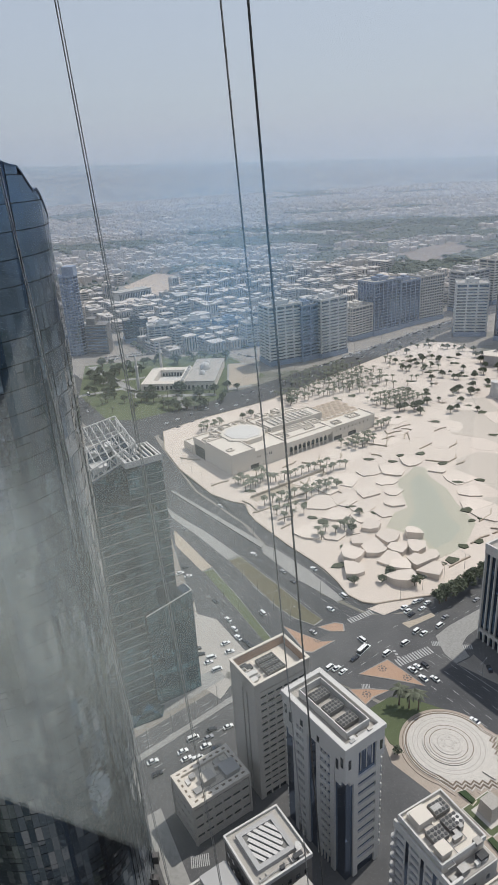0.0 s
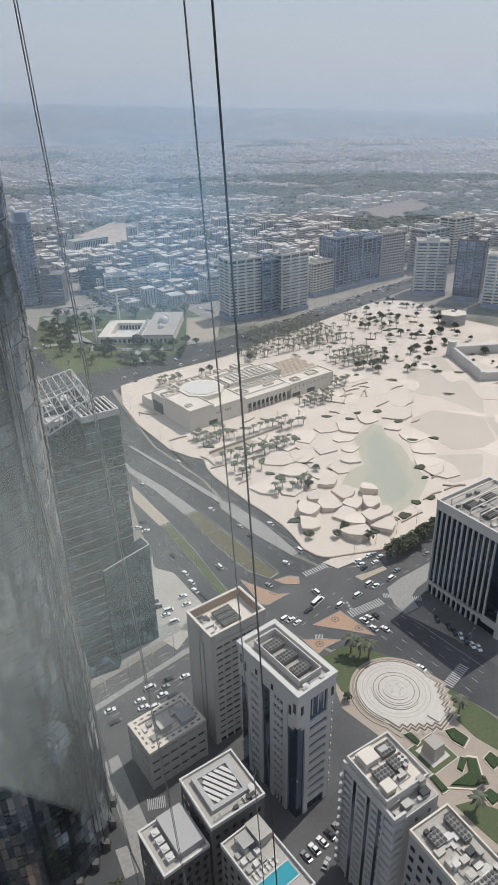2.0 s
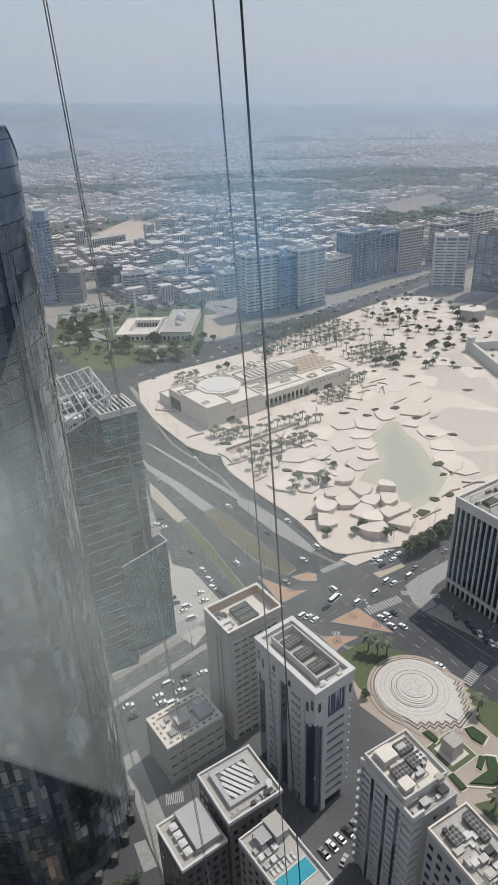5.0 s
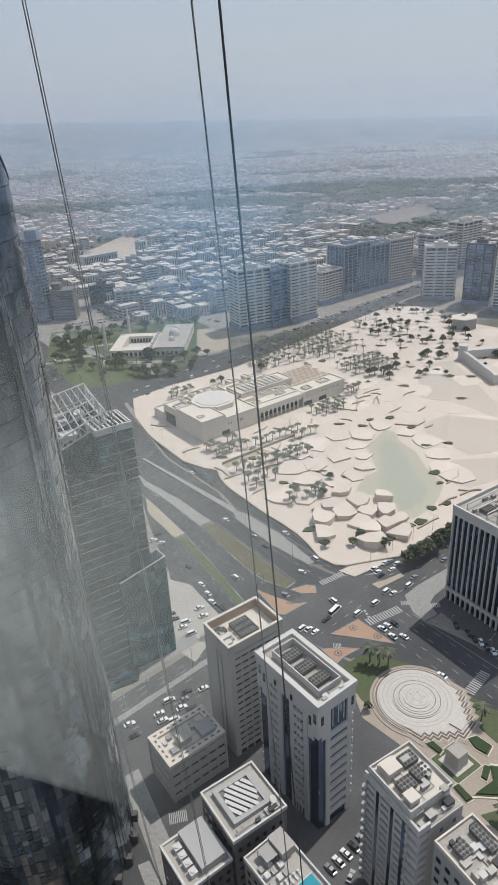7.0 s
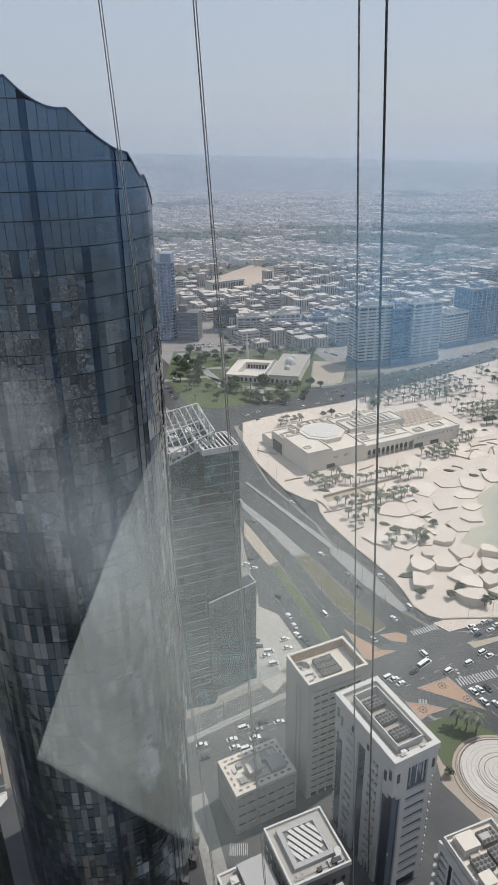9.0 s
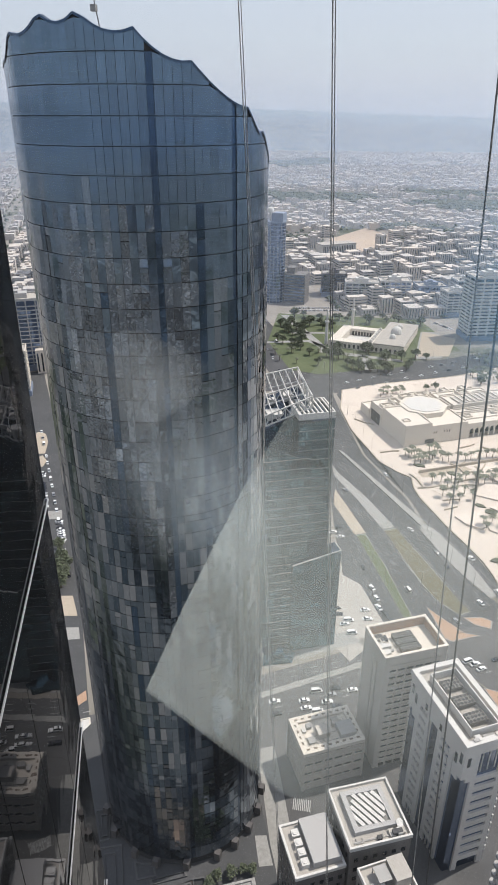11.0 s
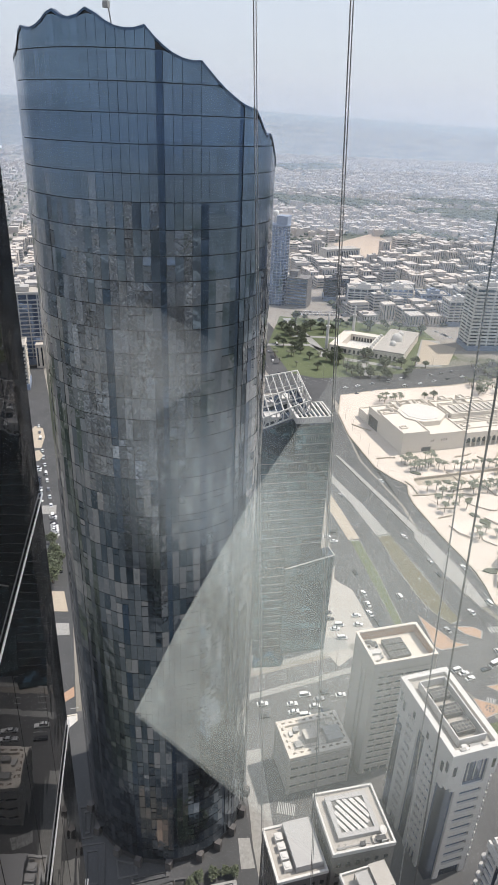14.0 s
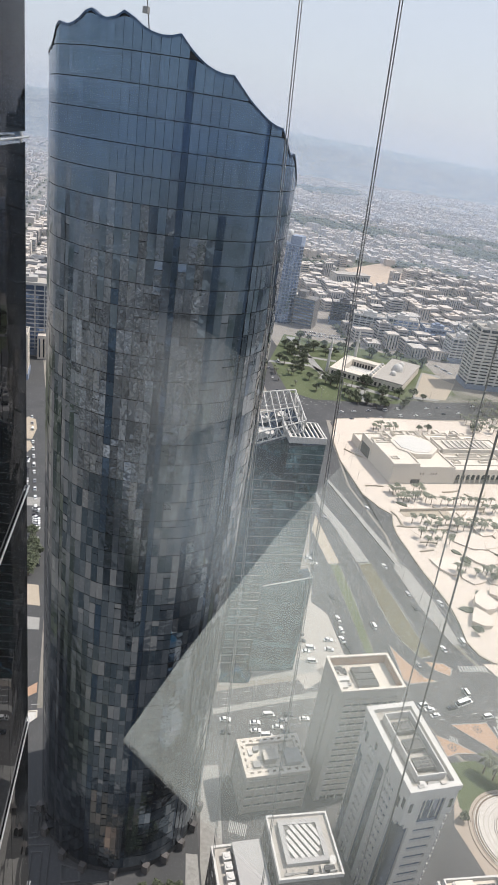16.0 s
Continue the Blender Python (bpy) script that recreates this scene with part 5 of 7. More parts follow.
def walls(w0, w1, d0, d1, h, m="cream", name="wing", rim=0.9):
    p = Mesh().box(w0, w1, d0, d1, 0, h)
    ob = part(name, p, M[m], cf)
    t = 0.6
    part("parapet", Mesh().box(w0, w1, d0, d0 + t, h, h + rim).box(w0, w1, d1 - t, d1, h, h + rim).box(w0, w0 + t, d0 + t, d1 - t, h, h + rim).box(w1 - t, w1, d0 + t, d1 - t, h, h + rim), M[m], cf)
    return ob
walls(0, 20, 0, 34, 14.5)
walls(-0.3, 20, 34, 52, 13.0)
walls(-1, 22, 52, 66, 6.0)
walls(20, 48, 0, 60, 12.0)
part("drum", Mesh().prism([(30 + 17 * math.cos(radians(22.5 + 45 * i)), 30 + 17 * math.sin(radians(22.5 + 45 * i))) for i in range(8)], 12, 15.5), M["cream"], cf)
part("drum_roof", Mesh().prism([(30 + 14.0 * math.cos(radians(22.5 + 45 * i)), 30 + 14.0 * math.sin(radians(22.5 + 45 * i))) for i in range(8)], 15.5, 15.9), M["white"], cf, "white octagonal roof")
walls(48, 92, 6, 16, 11.0)
walls(92, 136, 0, 18, 10.5)
walls(50, 100, 22, 40, 15.0)
walls(52, 96, 42, 56, 11.0)
walls(48, 92, 16, 22, 12.0)
for i in range(5):
    walls(56 + i * 8, 61 + i * 8, 57, 64, 9.0 + (i % 2) * 2)
part("loggia", Mesh().box(48, 92, 0, 6, 8.2, 11.0), M["cream"], cf)
for i in range(10):
    x, s = 50 + i * 4.1, 4.1
    arch = Mesh()
    for q in range(8):
        a, b = math.pi * q / 8, math.pi * (q + 1) / 8
        r = s / 2 - 0.45
        p = [(x + s / 2 + r * math.cos(t), y, 5.4 + r * math.sin(t)) for t in (a, b) for y in (0.0, 0.8)]
        e = [(x + s / 2 + r * math.cos(t), y, 8.2) for t in (a, b) for y in (0.0, 0.8)]
        arch.add([p[0], p[2], e[2], e[0], p[1], p[3]], [(0, 1, 2, 3), (0, 4, 5, 1)])
    part("arch", arch, M["cream"], cf)
    part("column", Mesh().box(x - 0.45, x + 0.45, 0, 0.8, 0, 8.2), M["cream"], cf)
part("column", Mesh().box(48, 50.4, 0, 0.8, 0, 8.2), M["cream"], cf)
part("arcade_shade", Mesh().box(48, 92, 5.8, 5.98, 0, 8.2), M["window"], cf)
slit = shared("slit_window", Mesh().box(-0.35, 0.35, -0.04, 0.3, 0, 1.7), M["fan"])
for x in [22, 24, 30, 32, 34] + [96 + 4 * i for i in range(9)]:
    part("slit_window", None, None, cf, data=slit, at=pose(x, 0, 7.0))
for x in (60, 62, 70, 72, 80, 82, 88, 90):
    part("slit_window", None, None, cf, data=slit, at=pose(x, 6.0, 9.0))
for x, wd2 in ((15.5, 7), (93, 8), (108, 8)):
    part("portal", Mesh().box(x, x + wd2, -0.06, 0.4, 0.2, 3.4), M["fan"], cf, "dark recessed portal")
part("portal", Mesh().box(-0.4, 0.2, 36, 50, 0, 8.5), M["fan"], cf, "dark tall side portal")
facets = Mesh()
for i in range(7):
    for j in range(6):
        x, y = 100 + i * 5.2 + (j % 2) * 2.6, 18 + j * 4.6
        hx = [(x + 3.0 * math.cos(radians(30 + 60 * k)), y + 3.0 * math.sin(radians(30 + 60 * k)), 10.5 + 0.5 * j * 0.6) for k in range(6)]
        facets.add(hx + [(x, y, 11.7 + 0.5 * j * 0.6)], [(k, (k + 1) % 6, 6) for k in range(6)])
part("faceted_roof", facets, mat("tan_tile", (0.44, 0.36, 0.28), 0.85, 0, 1.5, 0.12, 0.1, 0.5), cf, "tan folded hexagonal roof")
part("faceted_base", Mesh().box(98, 136, 18, 44, 0, 10.6), M["cream"], cf)
part("skylight", Mesh().box(56, 94, 25, 37, 15, 15.5), M["roof"], cf)
for x, y, ln, wd5, z, hi in ((2, 36, 10, 7, 13, 1.6), (12, 38, 6, 11, 13, 2.2), (3, 8, 5, 4, 14.5, 1.0), (24, 50, 9, 6, 12, 2.4), (38, 48, 7, 9, 12, 1.8), (46, 24, 3, 14, 12, 3.0), (54, 44, 12, 4, 11, 2.2), (70, 46, 9, 6, 11, 2.8), (84, 44, 8, 5, 11, 1.8), (52, 9, 6, 4, 11, 1.2), (74, 10, 9, 3, 11, 1.4), (98, 4, 7, 6, 10.5, 1.5), (116, 6, 10, 7, 10.5, 1.2), (60, 17.5, 16, 3, 12, 1.6), (80, 17.5, 8, 3, 12, 1.3)):
    court = Mesh().box(x, x + ln, y, y + 0.5, z, z + hi).box(x, x + ln, y + wd5 - 0.5, y + wd5, z, z + hi)
    court.box(x, x + 0.5, y + 0.5, y + wd5 - 0.5, z, z + hi).box(x + ln - 0.5, x + ln, y + 0.5, y + wd5 - 0.5, z, z + hi)
    part("roof_court", court.box(x + ln * 0.35, x + ln * 0.65, y + wd5 * 0.35, y + wd5 * 0.65, z, z + hi * 0.7), M["cream"], cf)
for i in range(9):
    part("roof_rib", Mesh().box(56 + i * 4.2, 57 + i * 4.2, 25, 37, 15.5, 16.3), M["cream"], cf)

lag = poly((104, 464), (112, 477), (120, 473), (119, 457), (127, 437), (128, 414), (133, 385), (126, 372), (118, 358), (106, 349), (95, 343), (95, 360), (87, 375), (73, 384), (82, 403), (93, 410), (93, 453))
pool_thing = tagged(part("lagoon", Mesh().prism(lag, 0.55, 0.66), M["water"]), "shallow grey-green reflecting lagoon sunk in plaza", "pool")
deep = poly((103, 450), (113, 463), (119, 438), (118, 395), (122, 380), (112, 365), (99, 356), (94, 374), (88, 386), (97, 405))
part("deep_water", Mesh().prism(deep, 0.66, 0.68), mat("deeper_pool", (0.34, 0.345, 0.275), 0.35, 0, 0.6, 0.06, 0.03, 0.6, alt=(0.36, 0.36, 0.29)), pool_thing)


def clip(pg, px, py, nx, ny):
    """Keep the part of a polygon on the side of a line away from its normal."""
    out = []
    for i in range(len(pg)):
        (x0, y0), (x1, y1) = pg[i], pg[(i + 1) % len(pg)]
        s0, s1 = (x0 - px) * nx + (y0 - py) * ny, (x1 - px) * nx + (y1 - py) * ny
        if s0 <= 0:
            out.append((x0, y0))
        if s0 * s1 < 0:
            f = s0 / (s0 - s1)
            out.append((x0 + (x1 - x0) * f, y0 + (y1 - y0) * f))
    return out


def cells(seeds, reach, gap, small=(), small_reach=0):
    """Cracked-earth pieces: the region nearest to each seed, drawn in by a gap."""
    wide = reach
    for i, (x, y) in enumerate(seeds):
        reach = small_reach if (x, y) in small else wide
        pg = [(x + reach * wob * (0.72 + 0.3 * ((i * 7) % 5) / 5) * math.cos(0.9 * k + i), y + reach * wob * (0.72 + 0.3 * ((i * 7) % 5) / 5) * math.sin(0.9 * k + i)) for k, wob in enumerate((1, 0.8, 1.05, 0.7, 1.1, 0.84, 0.95))]
        for j, (a, b) in enumerate(seeds):
            q = math.hypot(a - x, b - y)
            if i != j and q < 2 * reach and len(pg) > 2:
                nx, ny = (a - x) / q, (b - y) / q
                m = q / 2 - gap
                pg = clip(pg, x + nx * m, y + ny * m, nx, ny)
        if len(pg) > 2:
            yield x, y, pg


sr = random.Random(17)
# tilted rock-like blocks at the lagoon's foot, and the broad plates beside it
blocks = poly((63, 384), (72, 369), (89, 373), (76, 355), (61, 356), (87, 354), (69, 344), (93, 346), (73, 334), (86, 338), (54, 367), (46, 349), (72, 324), (45, 334), (90, 331))
broad = poly((69, 435), (51, 424), (85, 452), (62, 413), (74, 404), (40, 443), (84, 417), (55, 458), (75, 471), (93, 471), (42, 403), (62, 397), (34, 421), (87, 434), (50, 386), (38, 379), (23, 382), (110, 484), (128, 468), (140, 452), (142, 430), (140, 410), (146, 398))
seeds = blocks + broad
for x, y, pg in cells(seeds, 12.0, 0.45, blocks, 8.2):
    if any(in_plan(a, b, lag) for a, b in pg):
        pg = [(x + (a - x) * 0.7, y + (b - y) * 0.7) for a, b in pg]
    chunky = (x, y) in blocks
    h = sr.uniform(2.2, 4.4) if chunky else sr.uniform(0.5, 1.2)
    m = Mesh()
    tilt = (sr.uniform(-0.14, 0.14), sr.uniform(-0.14, 0.14)) if chunky else (sr.uniform(-0.03, 0.03), sr.uniform(-0.03, 0.03))
    n = len(pg)
    m.add([(a, b, 0.55) for a, b in pg] + [(x + (a - x) * 1.03, y + (b - y) * 1.03, 0.6 + h + (a - x) * tilt[0] + (b - y) * tilt[1]) for a, b in pg],
          [(i, (i + 1) % n, n + (i + 1) % n, n + i) for i in range(n)] + [tuple(range(n, 2 * n))])
    part("slab", m, M["slab"], plaza)
# wide flat plates with low steps across the rest of the plaza
seeds2 = []
for k in range(900):
    x, y = K * sr.uniform(-60, 330), K * sr.uniform(330, 830)
    if in_plan(x, y, plaza_edge) and not in_plan(x, y, lag) and all(math.hypot(x - a, y - b) > 24 for a, b in seeds2):
        u0, v0 = (x / K + 33) * 0.813 + (y / K - 473) * 0.582, -(x / K + 33) * 0.582 + (y / K - 473) * 0.813
        if not (-12 < u0 < 170 and -12 < v0 < 90) and not in_plan(x, y, lag):
            seeds2.append((x, y))
for i, (x, y, pg) in enumerate(cells(seeds2, 17, 0.2)):
    if any(math.hypot(x - a, y - b) < 13 for a, b in seeds) or not all(in_plan(a, b, plaza_edge) for a, b in pg) or any(in_plan(a, b, lag) for a, b in pg):
        continue
    part("slab", Mesh().prism(pg, 0.5, 0.6 + sr.choice((0.04, 0.06, 0.1, 0.2))), M["slab"], plaza)
# planting beds: dark wedges sunk among the plates
for i, (x, y) in enumerate(((-18, 445), (5, 440), (22, 420), (48, 452), (54, 414), (56, 400), (68, 404), (82, 415), (78, 493), (96, 487), (105, 498), (135, 479), (137, 445), (155, 447), (132, 403), (131, 388), (139, 391), (128, 362), (117, 357), (98, 339), (106, 342), (83, 327), (67, 332), (72, 322), (44, 327), (37, 341), (25, 401), (32, 395), (43, 362), (122, 500), (70, 640), (155, 690), (180, 720), (215, 700))):
    a = sr.uniform(0, 6.3)
    r = sr.uniform(2.4, 4.6)
    pg = [(K * x + r * q * math.cos(a + t), K * y + 0.6 * r * q * math.sin(a + t)) for t, q in ((0, 1.3), (1.2, 0.8), (2.6, 1.2), (3.6, 0.9), (5.0, 1.0))]
    bed = tagged(part("planting_bed", Mesh().prism(pg, 0.5, 1.25), M["bed"]), "dark planted bed set among pale slabs", "planting bed", "beds on the plaza")
bed_at = []
for k in range(400):
    x, y = K * sr.uniform(30, 300), K * sr.uniform(530, 830)
    if len(bed_at) < 34 and in_plan(x, y, plaza_edge) and not in_plan(x, y, lag) and all(math.hypot(x - a, y - b) > 15 for a, b in bed_at):
        u0, v0 = (x / K + 33) * 0.813 + (y / K - 473) * 0.582, -(x / K + 33) * 0.582 + (y / K - 473) * 0.813
        if -10 < u0 < 168 and -10 < v0 < 88:
            continue
        bed_at.append((x, y))
        a, r = sr.uniform(0, 6.3), sr.uniform(2.4, 5.2)
        pg = [(x + r * q * math.cos(a + t), y + 0.7 * r * q * math.sin(a + t)) for t, q in ((0, 1.4), (1.0, 0.7), (2.4, 1.1), (3.8, 0.8), (5.1, 1.0))]
        kerb = [(x + (p - x) * 1.16, y + (q - y) * 1.16) for p, q in pg]
        ob = thing("planting_bed", pose(0, 0, 0), "angular planting bed of dry shrubs edged in stone", "planting bed", "beds on the plaza")
        part("kerb", Mesh().prism(kerb, 0.5, 1.05), M["slab"], ob)
        part("soil", Mesh().prism(pg, 0.5, 1.25), M["bed" if k % 3 else "brown"], ob)
trench = tagged(part("sunken_court", Mesh().box(0, 62, 0, 5.5, 0.58, 0.74).box(0, 62, 5.5, 6.1, 0.5, 2.6), M["sand"]), "long shaded sunken court edged by a wall", "court")
trench.matrix_basis = site(-14, 428, 36)

wr = random.Random(31)
low_walls = 0
while low_walls < 46:
    x, y = K * wr.uniform(-85, 150), K * wr.uniform(320, 560)
    u0, v0 = (x / K + 33) * 0.813 + (y / K - 473) * 0.582, -(x / K + 33) * 0.582 + (y / K - 473) * 0.813
    if not in_plan(x, y, plaza_edge) or in_plan(x, y, lag) or (-12 < u0 < 170 and -14 < v0 < 90) or any(math.hypot(x - a, y - b) < 9 for a, b in seeds):
        continue
    low_walls += 1
    turn, ln, bend = wr.choice((32, 32, 36, -20, 75, 122)) + wr.uniform(-8, 8), wr.uniform(5, 12), wr.uniform(-35, 35)
    wall_ob = tagged(part("low_wall", Mesh().box(0, ln, -0.35, 0.35, 0, 0.9).box(0, ln * 0.6, -0.35, 0.35, 0, 0.9, pose(ln - 0.2, 0, -0.01, 0, 0, bend)), M["sand"]), "low bent tan stone wall on the plaza", "wall", "low walls on the plaza")
    wall_ob.matrix_basis = pose(x, y, 0.6, 0, 0, turn)

fort = thing("old_fort", site(230, 560, 95) @ pose(0, 0, 0.6), "white courtyard fort with thick walls and corner turret", "building")
for m in (Mesh().box(0, 66, -4, 0, 0, 8), Mesh().box(0, 4, -62, -4, 0, 7), Mesh().box(62, 66, -62, -4, 0, 8), Mesh().box(4, 62, -62, -58, 0, 7)):
    part("wall", m, M["white"], fort)
part("turret", Mesh().tube(64, -2, 0, 12, 4.4, 3.6, 16).tube(64, -2, 12, 13, 4.0, 4.0, 16), M["white"], fort)
for i in range(28):
    part("merlon", Mesh().box(2 + i * 2.2, 3.2 + i * 2.2, -0.6, 0, 8, 9.1), M["white"], fort)
for i in range(8):
    part("arch_opening", Mesh().box(8 + i * 6.5, 10.5 + i * 6.5, -4.1, -3.95, 1, 5), M["fan"], fort)
pav = thing("plaza_pavilion", site(262, 742, 20) @ pose(0, 0, 0.6), "grey faceted plaza pavilion with flat roof", "building")
part("body", Mesh().prism([(14 * math.cos(radians(60 * i)), 12 * math.sin(radians(60 * i))) for i in range(6)], 0, 10), M["grey"], pav)
part("roof", Mesh().prism([(14.6 * math.cos(radians(60 * i)), 12.6 * math.sin(radians(60 * i))) for i in range(6)], 10, 10.8), M["cream"], pav)
roof_clutter(pav, 10, 8, 10.8, 5, 4, 0)

for pts in (((185, 625), (214, 629), (217, 579), (218, 517), (208, 488), (182, 526), (158, 539), (168, 587)), ((147, 485), (169, 500), (206, 483), (200, 440), (186, 429), (164, 427), (156, 443), (142, 470)), ((136, 392), (149, 420), (183, 420), (171, 388), (148, 380)), ((206, 480), (250, 500), (262, 470), (240, 440), (204, 440))):
    struct("sand_patch", Mesh().prism(poly(*pts), 0.5, 0.66 + 0.01 * pts[0][0] / 100), mat("tan_gravel", (0.49, 0.435, 0.375), 0.95, 0, 0.8, 0.1, 0.1, 0.6), "tan gravel field on the pale plaza", "plaza")

# ---- palms and trees ----
def palm_meshes(seed):
    r = random.Random(seed)
    t = Mesh()
    lean = r.uniform(-0.25, 0.25)
    for i in range(4):
        z0, z1 = i * 1.5, (i + 1) * 1.5
        k = len(t.v)
        t.tube(lean * i * 0.2, 0, z0, z1, 0.26 - 0.03 * i, 0.23 - 0.03 * i, 6, i == 3)
    c = Mesh()
    for i in range(18):
        a = 2 * math.pi * i / 18 + r.uniform(-0.15, 0.15)
        up, ln = r.uniform(-0.2, 0.9), r.uniform(2.2, 3.0)
        pts = []
        for s in range(4):
            f = s / 3
            rad, z = ln * f, 6.0 + up * 1.6 * f - 1.5 * f * f
            wd3 = (0.10, 0.5, 0.42, 0.05)[s]
            x, y = lean * 0.6 + rad * math.cos(a), rad * math.sin(a)
            pts += [(x - wd3 * math.sin(a), y + wd3 * math.cos(a), z - 0.18 * (s in (1, 2))), (x, y, z + 0.05), (x + wd3 * math.sin(a), y - wd3 * math.cos(a), z - 0.18 * (s in (1, 2)))]
        c.add(pts, [(3 * s + q, 3 * s + q + 1, 3 * s + q + 4, 3 * s + q + 3) for s in range(3) for q in range(2)])
    return shared("trunk", t, M["trunk"]), shared("crown", c, M["palm"])


PALMS = [palm_meshes(s) for s in range(3)]
pr = random.Random(5)


def plant_palm(x, y, z=0.6, s=None):
    t, c = pr.choice(PALMS)
    k = (s or 1.0) * pr.uniform(0.85, 1.15)
    ob = thing("date_palm", pose(x, y, z, 0, 0, pr.uniform(0, 360)) @ Matrix.Scale(k, 4), "date palm with dusty dark green fronds", "palm tree", "date palms")
    part("trunk", None, None, ob, data=t)
    part("crown", None, None, ob, data=c)


for x, y, nu, nv, du, dv in ((-66, 570, 5, 2, 5.5, 6), (-22, 447, 6, 4, 4.6, 5), (6, 398, 3, 4, 8, 9), (14, 424, 8, 2, 5.5, 7), (30, 372, 5, 2, 6, 5), (66, 512, 6, 3, 6, 6), (22, 636, 5, 6, 5, 6), (50, 650, 15, 10, 6.6, 8.6), (112, 606, 9, 5, 6, 7), (95, 555, 4, 2, 6, 5), (2, 458, 9, 1, 6, 5), (40, 470, 5, 1, 5, 5)):
    for i in range(nu):
        for j in range(nv):
            if pr.random() < 0.82:
                a, b = i * du + pr.uniform(-1, 1), j * dv + pr.uniform(-1, 1)
                plant_palm(K * (x + U.x * a + V.x * b), K * (y + U.y * a + V.y * b))


def tree_meshes(seed, r=3.6, h=7.0):
    q = random.Random(seed)
    t = Mesh().tube(0, 0, 0, h * 0.35, 0.32, 0.24, 7, False)
    c = Mesh()
    for i in range(6):
        a = 2 * math.pi * i / 6
        t.bar((0, 0, h * 0.33), (r * 0.55 * math.cos(a), r * 0.55 * math.sin(a), h * q.uniform(0.55, 0.75)), 0.1, 4)
    for i in range(330):
        a, e = q.uniform(0, 6.283), q.uniform(-0.25, 1.45)
        rad = r * q.uniform(0.55, 1.05) * (0.82 + 0.25 * math.sin(3 * a + seed) * math.cos(2 * e))
        p = Vector((rad * math.cos(a) * math.cos(e), rad * math.sin(a) * math.cos(e), h * 0.55 + rad * 0.75 * math.sin(e)))
        s = q.uniform(0.3, 0.62)
        m = Matrix.Translation(p) @ Euler((q.uniform(-0.9, 0.9), q.uniform(-0.9, 0.9), q.uniform(0, 6.28))).to_matrix().to_4x4()
        c.add([m @ Vector(v) for v in ((-s, -s * 0.7, 0), (s, -s * 0.6, 0.1), (s * 0.8, s * 0.7, -0.08), (-s * 0.7, s * 0.8, 0.1))], [(0, 1, 2, 3)])
    return shared("trunk", t, M["trunk"]), shared("crown", c, M["leaf"])


TREES = [tree_meshes(s) for s in range(4)]


def plant_tree(x, y, z=0.0, k=1.0, label="rounded broadleaf tree with dusty green leaves", group="broadleaf trees"):
    t, c = pr.choice(TREES)
    ob = thing("tree", pose(x, y, z, 0, 0, pr.uniform(0, 360)) @ Matrix.Scale(k * pr.uniform(0.85, 1.2), 4), label, "tree", group)
    part("trunk", None, None, ob, data=t)
    part("crown", None, None, ob, data=c)


for x, y in ((92, 303), (97, 307), (102, 311), (107, 314), (88, 301), (113, 320), (119, 324)):
    plant_tree(K * x, K * y, 0.6, 1.35)
for x, y, k in ((44, 322, 0.7), (60, 322, 0.8), (78, 318, 0.9), (50, 380, 0.8), (58, 402, 0.8), (66, 330, 0.7), (-28, 600, 0.9), (-20, 605, 1.0), (112, 325, 0.6), (124, 600, 1.0), (130, 604, 1.0), (138, 600, 1.1), (145, 606, 1.0), (170, 590, 1.0), (178, 596, 0.9), (186, 640, 1.0), (194, 648, 1.1), (204, 640, 1.0), (212, 660, 0.9), (160, 730, 1.0), (172, 744, 1.0), (182, 760, 1.0), (196, 772, 0.9), (150, 760, 1.0), (222, 690, 1.0), (230, 670, 0.8), (205, 690, 0.9), (190, 700, 1.0), (176, 690, 0.9), (240, 800, 1.0), (225, 812, 0.9), (248, 770, 0.9), (246, 745, 1.1), (256, 716, 1.0), (20, 632, 1.1), (236, 702, 1.1)):
    plant_tree(K * x, K * y, 0.6, k)

for k in range(60):
    x, y = pr.uniform(140, 262), pr.uniform(585, 838)
    if in_plan(K * x, K * y, plaza_edge):
        plant_tree(K * x, K * y, 0.6, pr.uniform(0.5, 1.0))
for k in range(70):
    x, y = pr.uniform(60, 200), pr.uniform(600, 800)
    if in_plan(K * x, K * y, plaza_edge) and y > 560 + 0.75 * x:
        plant_palm(K * x, K * y)

# ---- mosque and park ----
struct("park", Mesh().prism(poly((-238, 820), (-60, 850), (-5, 740), (-45, 690), (-60, 660), (-135, 612), (-165, 616), (-215, 700)), -0.2, 0.12), M["lawn"], "watered green park lawn with winding paths", "lawn")
for pts in (((-232, 812), (-150, 690), (-142, 694), (-222, 816)), ((-215, 700), (-170, 720), (-130, 690), (-132, 684), (-170, 712), (-214, 692)), ((-150, 690), (-60, 684), (-58, 676), (-150, 680)), ((-108, 682), (-92, 640), (-84, 642), (-98, 684)), ((-200, 745), (-150, 760), (-149, 753), (-198, 738)), ((-48, 690), (-20, 704), (-30, 800), (-52, 796))):
    struct("path", Mesh().prism(poly(*pts), 0.0, 0.18), M["pave"], "pale paved park path", "path")
mq = thing("mosque", site(-145, 704, -4), "white flat-roofed mosque with courtyard and small domes", "building")
part("hall", Mesh().box(44, 73, 0, 78, 0, 8), M["cream"], mq)
part("hall_roof", Mesh().box(43.5, 73.5, -0.5, 78.5, 8, 9), M["roof"], mq)
for m in (Mesh().box(0, 44, 0, 10, 0, 7), Mesh().box(0, 10, 10, 56, 0, 7), Mesh().box(10, 44, 46, 56, 0, 7), Mesh().box(36, 44, 10, 46, 0, 7)):
    part("cloister", m, M["cream"], mq)
